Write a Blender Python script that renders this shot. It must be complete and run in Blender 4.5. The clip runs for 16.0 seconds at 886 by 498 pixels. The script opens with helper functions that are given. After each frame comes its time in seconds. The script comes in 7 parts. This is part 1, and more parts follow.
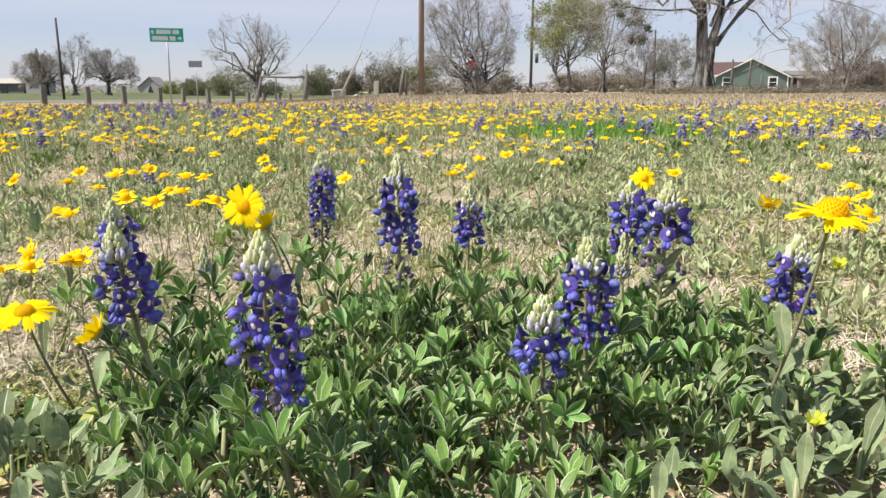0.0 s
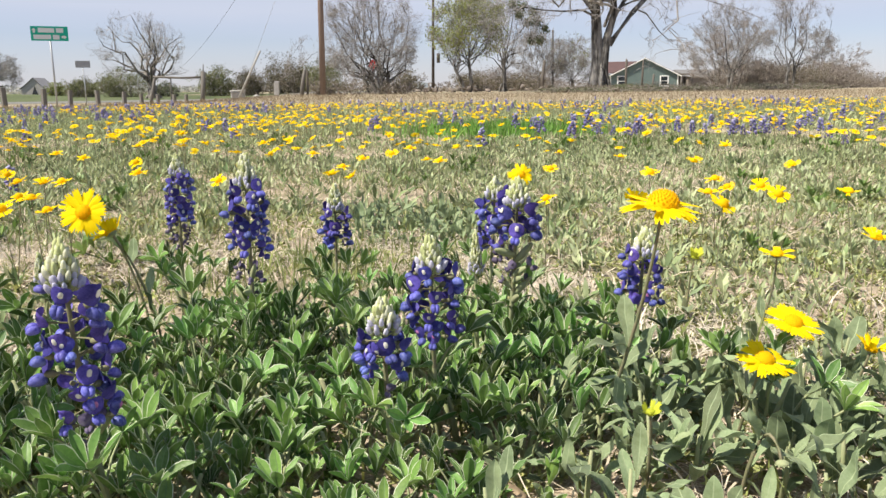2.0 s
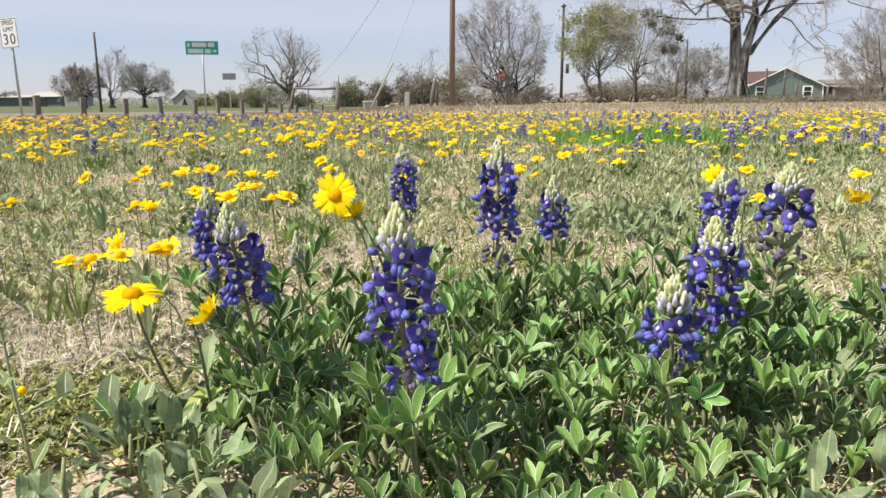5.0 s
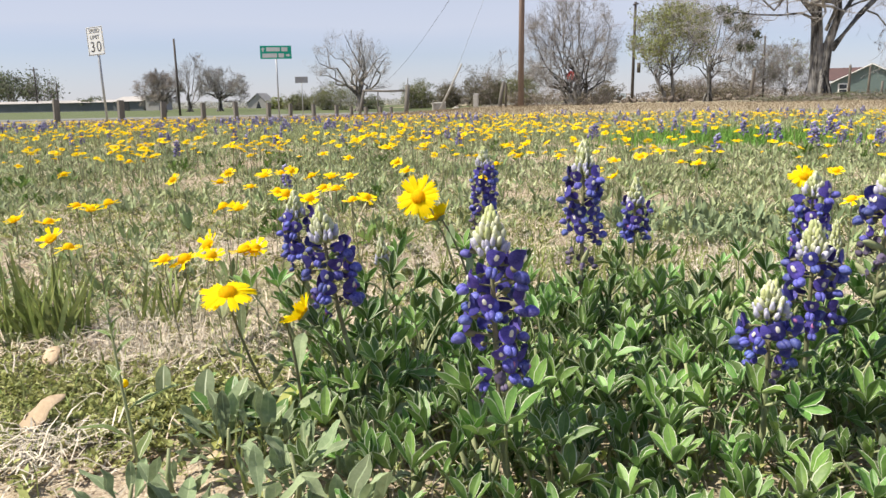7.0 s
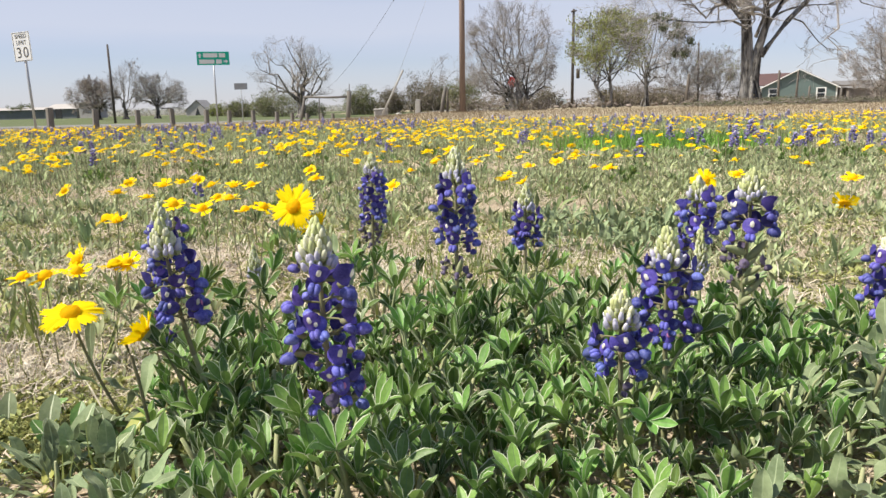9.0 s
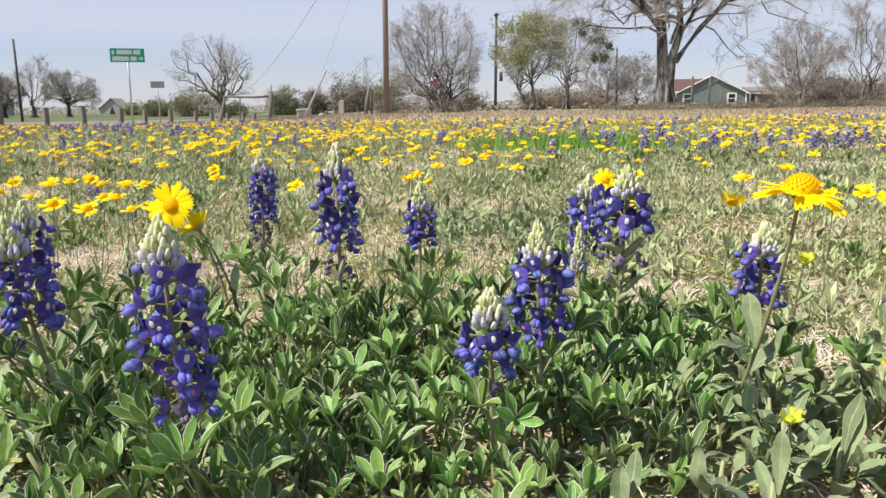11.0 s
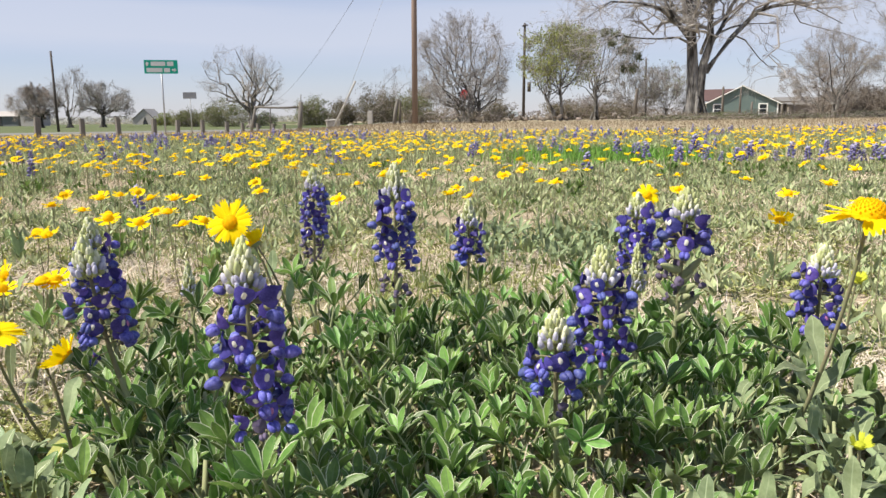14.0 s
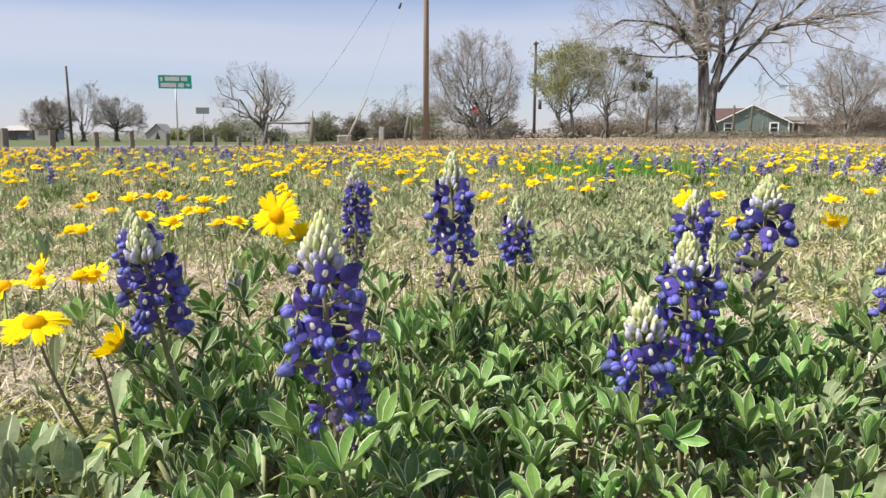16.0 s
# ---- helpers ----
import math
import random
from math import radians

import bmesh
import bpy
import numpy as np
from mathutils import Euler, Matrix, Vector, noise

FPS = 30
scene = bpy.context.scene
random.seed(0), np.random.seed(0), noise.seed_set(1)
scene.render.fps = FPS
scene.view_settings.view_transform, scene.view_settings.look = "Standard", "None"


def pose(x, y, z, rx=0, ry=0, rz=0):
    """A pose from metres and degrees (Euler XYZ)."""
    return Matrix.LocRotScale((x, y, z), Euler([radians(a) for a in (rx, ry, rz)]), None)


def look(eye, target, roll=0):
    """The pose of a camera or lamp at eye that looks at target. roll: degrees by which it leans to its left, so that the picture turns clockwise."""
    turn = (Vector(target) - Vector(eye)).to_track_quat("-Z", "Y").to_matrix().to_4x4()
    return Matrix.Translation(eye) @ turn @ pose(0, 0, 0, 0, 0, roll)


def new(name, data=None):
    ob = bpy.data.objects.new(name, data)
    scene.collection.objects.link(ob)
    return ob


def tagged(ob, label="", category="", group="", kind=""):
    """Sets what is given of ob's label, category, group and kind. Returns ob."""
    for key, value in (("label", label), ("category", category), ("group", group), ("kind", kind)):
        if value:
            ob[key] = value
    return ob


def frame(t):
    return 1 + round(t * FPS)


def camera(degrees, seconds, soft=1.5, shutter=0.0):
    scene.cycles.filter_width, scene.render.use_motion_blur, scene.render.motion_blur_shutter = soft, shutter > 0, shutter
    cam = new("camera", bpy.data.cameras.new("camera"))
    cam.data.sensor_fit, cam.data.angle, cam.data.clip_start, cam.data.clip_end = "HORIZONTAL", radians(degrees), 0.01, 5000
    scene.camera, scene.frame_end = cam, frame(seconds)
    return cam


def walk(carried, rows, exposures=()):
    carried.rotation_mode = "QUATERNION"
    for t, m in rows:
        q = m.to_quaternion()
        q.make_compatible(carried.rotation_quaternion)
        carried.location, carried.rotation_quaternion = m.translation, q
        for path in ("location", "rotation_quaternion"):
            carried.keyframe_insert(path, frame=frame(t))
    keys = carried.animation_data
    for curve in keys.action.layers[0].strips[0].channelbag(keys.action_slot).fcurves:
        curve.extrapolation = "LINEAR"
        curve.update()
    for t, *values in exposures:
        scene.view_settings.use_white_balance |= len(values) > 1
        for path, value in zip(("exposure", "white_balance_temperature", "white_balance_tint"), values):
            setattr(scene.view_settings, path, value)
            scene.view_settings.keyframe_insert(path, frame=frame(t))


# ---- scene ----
cam = camera(59.8, 16.0)
PATH = [
    (0, (0.008, -0.015, 0.316), (0.008, 1.943, -0.091), -0.2),
    (0.5, (0.033, -0.009, 0.315), (0.114, 1.948, -0.089), -0.2),
    (1, (0.053, 0.0, 0.31), (0.205, 1.953, -0.094), -0.4),
    (1.5, (0.079, 0.005, 0.308), (0.299, 1.951, -0.099), -0.3),
    (2, (0.063, 0.001, 0.312), (0.3, 1.944, -0.097), -0.5),
    (2.5, (0.045, -0.004, 0.314), (0.282, 1.939, -0.097), -0.8),
    (3, (0.017, -0.011, 0.313), (0.196, 1.94, -0.086), -0.7),
    (3.5, (-0.012, -0.019, 0.308), (0.093, 1.939, -0.09), -0.6),
    (4, (-0.035, -0.012, 0.303), (-0.007, 1.95, -0.083), -0.1),
    (4.5, (-0.054, -0.008, 0.287), (-0.077, 1.955, -0.097), -0.2),
    (5, (-0.065, -0.006, 0.289), (-0.14, 1.956, -0.09), -0.5),
    (5.2, (-0.073, -0.009, 0.292), (-0.174, 1.953, -0.084), -0.5),
    (7.3, (-0.082, -0.012, 0.291), (-0.337, 1.936, -0.083), -1.0),
    (7.5, (-0.075, -0.011, 0.293), (-0.33, 1.938, -0.08), -0.9),
    (8, (-0.058, 0.001, 0.298), (-0.304, 1.953, -0.061), -1.1),
    (8.5, (-0.037, 0.009, 0.297), (-0.238, 1.967, -0.059), -1.2),
    (9, (-0.01, 0.024, 0.289), (-0.119, 1.988, -0.073), -1.3),
    (9.5, (0.02, 0.033, 0.285), (0.008, 1.999, -0.082), -0.9),
    (9.7, (0.034, 0.034, 0.281), (0.059, 2.0, -0.084), -0.9),
    (12, (0.019, 0.043, 0.29), (0.107, 2.008, -0.071), -0.7),
    (12.5, (0.008, 0.037, 0.294), (0.09, 2.003, -0.066), -0.7),
    (13, (-0.001, 0.031, 0.293), (0.052, 1.999, -0.061), -0.5),
    (13.5, (-0.004, 0.03, 0.287), (0.015, 1.999, -0.064), -0.6),
    (14, (0.003, 0.033, 0.293), (0.017, 2.005, -0.042), -0.7),
    (14.5, (0.004, 0.025, 0.291), (0.017, 1.997, -0.042), -0.7),
    (15, (-0.009, 0.02, 0.3), (0.004, 1.993, -0.031), -0.7),
    (15.5, (-0.013, 0.032, 0.282), (-0.019, 2.007, -0.036), -0.4),
    (16, (-0.044, 0.062, 0.266), (-0.053, 2.041, -0.026), -0.3),
]
walk(cam, [(t, look(eye, target, roll)) for t, eye, target, roll in PATH])

# ---- sky and sun ----
SUN = Vector((-0.70, -0.22, 0.98)).normalized()
world = bpy.data.worlds.new("sky")
scene.world = world
world.use_nodes = True
wt = world.node_tree
wt.nodes.clear()
w_out = wt.nodes.new("ShaderNodeOutputWorld")
w_bg = wt.nodes.new("ShaderNodeBackground")
w_sky = wt.nodes.new("ShaderNodeTexSky")
w_sky.sky_type, w_sky.sun_disc = "NISHITA", False
w_sky.sun_elevation = math.asin(SUN.z)
w_sky.sun_rotation = math.atan2(SUN.x, SUN.y)
w_sky.air_density, w_sky.dust_density, w_sky.ozone_density = 1.0, 0.2, 2.0
w_co = wt.nodes.new("ShaderNodeTexCoord")
w_map = wt.nodes.new("ShaderNodeMapping")
w_map.inputs["Scale"].default_value = (1.2, 1.2, 9.0)
w_noise = wt.nodes.new("ShaderNodeTexNoise")
w_noise.inputs["Scale"].default_value = 1.3
w_noise.inputs["Detail"].default_value = 7
w_noise.inputs["Roughness"].default_value = 0.55
w_ramp = wt.nodes.new("ShaderNodeValToRGB")
w_ramp.color_ramp.elements[0].position, w_ramp.color_ramp.elements[0].color = 0.40, (0.12, 0.12, 0.12, 1)
w_ramp.color_ramp.elements[1].position, w_ramp.color_ramp.elements[1].color = 0.66, (0.92, 0.92, 0.92, 1)
w_mix = wt.nodes.new("ShaderNodeMix")
w_mix.data_type = "RGBA"
w_mix.inputs["B"].default_value = (6.1, 6.5, 7.7, 1)
wt.links.new(w_co.outputs["Generated"], w_map.inputs["Vector"])
wt.links.new(w_map.outputs[0], w_noise.inputs["Vector"])
wt.links.new(w_noise.outputs["Fac"], w_ramp.inputs["Fac"])
w_sep = wt.nodes.new("ShaderNodeSeparateXYZ")
wt.links.new(w_co.outputs["Generated"], w_sep.inputs[0])
w_wob = wt.nodes.new("ShaderNodeMath")
w_wob.operation = "MULTIPLY_ADD"
w_wob.inputs[1].default_value = 0.06
wt.links.new(w_noise.outputs["Fac"], w_wob.inputs[0])
wt.links.new(w_sep.outputs["Z"], w_wob.inputs[2])
w_bank = wt.nodes.new("ShaderNodeValToRGB")
for pos_, val_ in ((0.098, 0.36), (0.132, 0.88), (0.165, 0.82), (0.205, 0.18)):
    stop_ = w_bank.color_ramp.elements.new(pos_)
    stop_.color = (val_, val_, val_, 1)
w_bank.color_ramp.elements[0].color = (0.62, 0.62, 0.62, 1)
w_bank.color_ramp.elements[-1].position, w_bank.color_ramp.elements[-1].color = 0.30, (0.5, 0.5, 0.5, 1)
wt.links.new(w_wob.outputs[0], w_bank.inputs["Fac"])
w_high = wt.nodes.new("ShaderNodeMapRange")
w_high.inputs["From Min"].default_value, w_high.inputs["From Max"].default_value = 0.20, 0.32
wt.links.new(w_sep.outputs["Z"], w_high.inputs["Value"])
w_both = wt.nodes.new("ShaderNodeMix")
w_both.data_type = "RGBA"
wt.links.new(w_high.outputs[0], w_both.inputs["Factor"])
wt.links.new(w_bank.outputs["Color"], w_both.inputs["A"])
wt.links.new(w_ramp.outputs["Color"], w_both.inputs["B"])
wt.links.new(w_both.outputs["Result"], w_mix.inputs["Factor"])
w_tint = wt.nodes.new("ShaderNodeMix")
w_tint.data_type, w_tint.blend_type = "RGBA", "MULTIPLY"
w_tint.inputs["Factor"].default_value = 1.0
w_tint.inputs["B"].default_value = (0.93, 0.92, 1.14, 1)
wt.links.new(w_sky.outputs[0], w_tint.inputs["A"])
wt.links.new(w_tint.outputs["Result"], w_mix.inputs["A"])
wt.links.new(w_mix.outputs["Result"], w_bg.inputs["Color"])
w_bg.inputs["Strength"].default_value = 0.070
wt.links.new(w_bg.outputs[0], w_out.inputs["Surface"])

sun_data = bpy.data.lights.new("sun", "SUN")
sun_data.energy, sun_data.angle, sun_data.color = 5.0, radians(0.55), (1.0, 0.935, 0.81)
sun = new("sun", sun_data)
sun.matrix_world = look(SUN * 50, (0, 0, 0))
scene.view_settings.exposure = 0.61


# ---- materials ----
def surface(name, col, col2=None, rough=0.7, scale=40.0, detail=4.0, rand=0.0, island=False, through_light=0.0,
            bump=0.0, bump_scale=200.0, stretch=(1, 1, 1), metal=0.0, spec=0.3, fine=0.35, lo=0.3, hi=0.7, down=0.0):
    """A procedural surface: two colours mixed by coarse and fine noise, varied from piece to piece."""
    m = bpy.data.materials.new(name)
    m.use_nodes = True
    nt = m.node_tree
    n, ln = nt.nodes, nt.links.new
    p = n["Principled BSDF"]
    out = n["Material Output"]
    p.inputs["Roughness"].default_value = rough
    p.inputs["Metallic"].default_value = metal
    p.inputs["Specular IOR Level"].default_value = spec
    p.inputs["Sheen Weight"].default_value, p.inputs["Sheen Roughness"].default_value = down, 0.4
    col2 = col2 or tuple(c * 0.72 for c in col)
    tc = n.new("ShaderNodeTexCoord")
    mp = n.new("ShaderNodeMapping")
    mp.inputs["Scale"].default_value = stretch
    ln(tc.outputs["Object"], mp.inputs["Vector"])
    a = n.new("ShaderNodeTexNoise")
    a.inputs["Scale"].default_value, a.inputs["Detail"].default_value = scale, detail
    b = n.new("ShaderNodeTexNoise")
    b.inputs["Scale"].default_value, b.inputs["Detail"].default_value = scale * 6.3, 2
    ln(mp.outputs[0], a.inputs["Vector"])
    ln(mp.outputs[0], b.inputs["Vector"])
    add = n.new("ShaderNodeMix")
    add.data_type = "FLOAT"
    add.inputs["Factor"].default_value = fine
    ln(a.outputs["Fac"], add.inputs["A"])
    ln(b.outputs["Fac"], add.inputs["B"])
    rg = n.new("ShaderNodeMapRange")
    rg.inputs["From Min"].default_value, rg.inputs["From Max"].default_value = lo, hi
    ln(add.outputs["Result"], rg.inputs["Value"])
    mix = n.new("ShaderNodeMix")
    mix.data_type = "RGBA"
    mix.inputs["A"].default_value, mix.inputs["B"].default_value = (*col, 1), (*col2, 1)
    ln(rg.outputs[0], mix.inputs["Factor"])
    last = mix.outputs["Result"]
    if rand:
        if island:
            src = n.new("ShaderNodeNewGeometry").outputs["Random Per Island"]
        else:
            src = n.new("ShaderNodeObjectInfo").outputs["Random"]
        hs = n.new("ShaderNodeHueSaturation")
        v = n.new("ShaderNodeMapRange")
        v.inputs["To Min"].default_value, v.inputs["To Max"].default_value = 1 - rand, 1 + rand
        h = n.new("ShaderNodeMapRange")
        h.inputs["To Min"].default_value, h.inputs["To Max"].default_value = 0.5 - rand * 0.05, 0.5 + rand * 0.015
        sc = n.new("ShaderNodeMath")
        sc.operation = "MULTIPLY"
        sc.inputs[1].default_value = 7.13
        fr = n.new("ShaderNodeMath")
        fr.operation = "FRACT"
        ln(src, sc.inputs[0])
        ln(sc.outputs[0], fr.inputs[0])
        ln(src, v.inputs["Value"])
        ln(fr.outputs[0], h.inputs["Value"])
        ln(v.outputs[0], hs.inputs["Value"])
        ln(h.outputs[0], hs.inputs["Hue"])
        ln(last, hs.inputs["Color"])
        last = hs.outputs["Color"]
    ln(last, p.inputs["Base Color"])
    if bump:
        bn = n.new("ShaderNodeTexNoise")
        bn.inputs["Scale"].default_value, bn.inputs["Detail"].default_value = bump_scale, 3
        ln(mp.outputs[0], bn.inputs["Vector"])
        bp = n.new("ShaderNodeBump")
        bp.inputs["Strength"].default_value, bp.inputs["Distance"].default_value = bump, 0.6 / bump_scale
        ln(bn.outputs["Fac"], bp.inputs["Height"])
        ln(bp.outputs[0], p.inputs["Normal"])
    if through_light:
        tr = n.new("ShaderNodeBsdfTranslucent")
        ln(last, tr.inputs["Color"])
        ms = n.new("ShaderNodeMixShader")
        ms.inputs["Fac"].default_value = through_light
        ln(p.outputs[0], ms.inputs[1])
        ln(tr.outputs[0], ms.inputs[2])
        ln(ms.outputs[0], out.inputs["Surface"])
    return m


M_LUP = surface("lupine_leaf", (0.056, 0.142, 0.024), (0.172, 0.308, 0.074), 0.45, 60, rand=0.55, through_light=0.19, bump=0.25, bump_scale=900, down=0.08, spec=0.4)
M_EDGE = surface("leaf_hair_margin", (0.50, 0.56, 0.36), (0.68, 0.71, 0.54), 0.85, 80, through_light=0.25)
M_RIB = surface("leaf_midrib", (0.12, 0.20, 0.065), (0.17, 0.27, 0.10), 0.6, 80, through_light=0.2)
M_LUP_S = surface("lupine_leaf_far", (0.085, 0.165, 0.036), (0.19, 0.29, 0.08), 0.65, 30, rand=0.4, island=True, through_light=0.22)
M_DAI = surface("daisy_leaf", (0.150, 0.208, 0.097), (0.28, 0.345, 0.195), 0.75, 50, rand=0.38, through_light=0.20, bump=0.3, bump_scale=700, down=0.12)
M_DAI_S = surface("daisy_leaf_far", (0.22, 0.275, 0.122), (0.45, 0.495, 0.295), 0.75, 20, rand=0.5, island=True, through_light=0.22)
M_CLUMP = surface("green_clump_leaf", (0.115, 0.185, 0.070), (0.26, 0.33, 0.155), 0.7, 20, rand=0.45, island=True, through_light=0.22)
M_DAI_E = surface("daisy_leaf_midrib", (0.27, 0.34, 0.18), (0.38, 0.44, 0.27), 0.75, 80, through_light=0.25)
M_STEM = surface("hairy_green_stem", (0.27, 0.33, 0.155), (0.34, 0.33, 0.20), 0.8, 70, rand=0.15, bump=0.4, bump_scale=900)
M_STEM_R = surface("reddish_stem", (0.24, 0.19, 0.13), (0.17, 0.20, 0.09), 0.8, 90, bump=0.3, bump_scale=900)
M_BLUE = surface("bluebonnet_petal", (0.052, 0.048, 0.28), (0.200, 0.195, 0.56), 0.5, 130, rand=0.4, through_light=0.12, bump=0.25, bump_scale=700, lo=0.36, hi=0.64)
M_BLUE_D = surface("bluebonnet_banner", (0.036, 0.024, 0.17), (0.120, 0.085, 0.37), 0.55, 200, rand=0.4, through_light=0.14, lo=0.36, hi=0.64)
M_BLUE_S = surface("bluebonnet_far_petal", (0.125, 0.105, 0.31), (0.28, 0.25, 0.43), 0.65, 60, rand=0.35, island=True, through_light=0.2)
M_WHITE = surface("cream_banner_spot", (0.80, 0.76, 0.62), (0.70, 0.68, 0.60), 0.6, 200, through_light=0.25)
M_MAG = surface("magenta_banner_spot", (0.45, 0.07, 0.30), (0.62, 0.30, 0.52), 0.6, 200, through_light=0.25)
M_BUD = surface("pale_bud", (0.66, 0.68, 0.42), (0.82, 0.81, 0.70), 0.8, 150, rand=0.12, through_light=0.25, bump=0.4, bump_scale=900)
M_BUD_L = surface("lavender_bud", (0.76, 0.74, 0.77), (0.52, 0.50, 0.68), 0.8, 120, rand=0.15, through_light=0.25, bump=0.4, bump_scale=900)
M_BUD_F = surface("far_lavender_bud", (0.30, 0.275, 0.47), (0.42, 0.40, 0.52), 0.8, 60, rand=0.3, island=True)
M_BUD_G = surface("green_bud", (0.36, 0.42, 0.17), (0.50, 0.52, 0.26), 0.75, 120, rand=0.15, bump=0.3, bump_scale=900)
M_WITH = surface("withered_petal", (0.07, 0.05, 0.14), (0.20, 0.17, 0.20), 0.85, 160, rand=0.3, through_light=0.15)
M_RAY = surface("yellow_ray", (0.93, 0.65, 0.002), (0.95, 0.74, 0.006), 0.7, 90, rand=0.06, through_light=0.30, stretch=(1, 4, 1), bump=0.2, bump_scale=500, spec=0.08)
M_RAY_S = surface("yellow_ray_far", (0.92, 0.64, 0.002), (0.95, 0.74, 0.008), 0.75, 40, rand=0.10, island=True, through_light=0.28, spec=0.08)
M_DISC = surface("golden_disc", (0.96, 0.66, 0.006), (0.95, 0.55, 0.005), 0.8, 300, rand=0.1, bump=0.2, bump_scale=700, through_light=0.30, spec=0.08)
M_STRAW = surface("dry_straw", (0.66, 0.58, 0.45), (0.45, 0.37, 0.27), 0.8, 40, rand=0.4, island=True, through_light=0.1)
M_STRAW_P = surface("bleached_straw", (0.72, 0.66, 0.54), (0.48, 0.42, 0.32), 0.8, 40, rand=0.35, island=True, through_light=0.1)
M_GRASS = surface("green_grass_blade", (0.17, 0.235, 0.060), (0.29, 0.33, 0.12), 0.65, 40, rand=0.4, island=True, through_light=0.25)
M_GRASS_B = surface("bright_green_grass", (0.10, 0.25, 0.035), (0.19, 0.36, 0.075), 0.65, 40, rand=0.4, island=True, through_light=0.25)
M_WEED = surface("small_weed_leaf", (0.24, 0.29, 0.090), (0.42, 0.42, 0.18), 0.75, 60, rand=0.45, island=True, through_light=0.25)
M_WEED_L = surface("weed_stalk_leaf", (0.15, 0.22, 0.07), (0.24, 0.30, 0.12), 0.65, 70, rand=0.25, through_light=0.25, bump=0.2, bump_scale=700)
M_DRYGRASS = surface("dry_grass_blade", (0.29, 0.225, 0.145), (0.20, 0.16, 0.10), 0.85, 20, rand=0.35, island=True, through_light=0.1)
M_OPENING = surface("yellow_green_opening_ray", (0.62, 0.62, 0.05), (0.45, 0.52, 0.06), 0.7, 120, through_light=0.3, spec=0.1)
M_DEAD = surface("dead_leaf_tan", (0.58, 0.45, 0.30), (0.42, 0.31, 0.20), 0.75, 60, rand=0.15, through_light=0.15, bump=0.5, bump_scale=250)
M_YLEAF = surface("yellowing_leaf", (0.50, 0.48, 0.14), (0.30, 0.36, 0.09), 0.65, 45, through_light=0.25, bump=0.3, bump_scale=300)
M_BARK = surface("grey_bark", (0.30, 0.27, 0.24), (0.09, 0.078, 0.066), 0.92, 6.0, 6, bump=1.0, bump_scale=16, stretch=(1, 1, 0.14), lo=0.40, hi=0.60)
M_BARK_D = surface("dark_streaked_bark", (0.31, 0.295, 0.275), (0.030, 0.027, 0.025), 0.95, 2.6, 6, bump=1.0, bump_scale=12, stretch=(1, 1, 0.14), lo=0.36, hi=0.58)
M_TWIG = surface("bare_twig", (0.34, 0.315, 0.295), (0.21, 0.195, 0.18), 0.9, 1.5, rand=0.3, island=True)
M_TWIG_P = surface("pale_grey_twig", (0.42, 0.40, 0.385), (0.26, 0.245, 0.235), 0.9, 1.5, rand=0.3, island=True)
M_TWIG_R = surface("reddish_twig", (0.34, 0.295, 0.26), (0.22, 0.19, 0.165), 0.9, 1.5, rand=0.25, island=True)
M_OLIVE = surface("olive_foliage", (0.185, 0.225, 0.060), (0.30, 0.325, 0.115), 0.75, 1.2, rand=0.4, island=True, through_light=0.2)
M_DARKLEAF = surface("dark_foliage", (0.11, 0.135, 0.075), (0.17, 0.185, 0.11), 0.75, 1.0, rand=0.4, island=True, through_light=0.15)
# distance haze is put into this pale grey-green leaf colour
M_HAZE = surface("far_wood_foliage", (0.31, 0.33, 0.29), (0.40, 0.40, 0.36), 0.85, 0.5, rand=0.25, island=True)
M_BUSH = surface("dull_bush_foliage", (0.125, 0.150, 0.066), (0.215, 0.215, 0.110), 0.8, 0.9, rand=0.4, island=True, through_light=0.15)
M_BRUSH = surface("brown_brush", (0.19, 0.165, 0.115), (0.13, 0.12, 0.08), 0.85, 1.0, rand=0.4, island=True, through_light=0.1)
M_POLE = surface("weathered_pole", (0.25, 0.185, 0.155), (0.165, 0.12, 0.10), 0.9, 6, bump=0.5, bump_scale=40, stretch=(1, 1, 0.08))
M_POLE_D = surface("dark_creosote_pole", (0.060, 0.052, 0.048), (0.10, 0.085, 0.075), 0.9, 6, stretch=(1, 1, 0.1))
M_POST = surface("grey_fence_post", (0.19, 0.175, 0.155), (0.11, 0.10, 0.09), 0.9, 9, bump=0.5, bump_scale=60, stretch=(1, 1, 0.15))
M_POST_D = surface("dark_fence_post", (0.10, 0.085, 0.07), (0.17, 0.15, 0.13), 0.9, 9, stretch=(1, 1, 0.15))
M_STEEL = surface("galvanised_steel", (0.42, 0.43, 0.44), (0.33, 0.34, 0.35), 0.5, 12, metal=0.6)
M_SIGN_G = surface("green_sign_sheeting", (0.004, 0.33, 0.235), (0.006, 0.37, 0.26), 0.4, 4)
M_SIGN_W = surface("white_sign_sheeting", (0.66, 0.67, 0.67), (0.60, 0.61, 0.62), 0.4, 6)
M_SIGN_K = surface("black_sign_ink", (0.05, 0.05, 0.055), (0.08, 0.08, 0.08), 0.5, 6)
M_SIGN_R = surface("red_sign_sheeting", (0.45, 0.025, 0.03), (0.38, 0.02, 0.025), 0.45, 6)
M_SIGN_B = surface("grey_sign_back", (0.20, 0.21, 0.23), (0.26, 0.27, 0.29), 0.55, 6, metal=0.3)
M_CONC = surface("pale_concrete", (0.42, 0.40, 0.37), (0.30, 0.285, 0.26), 0.9, 6, bump=0.4, bump_scale=50)
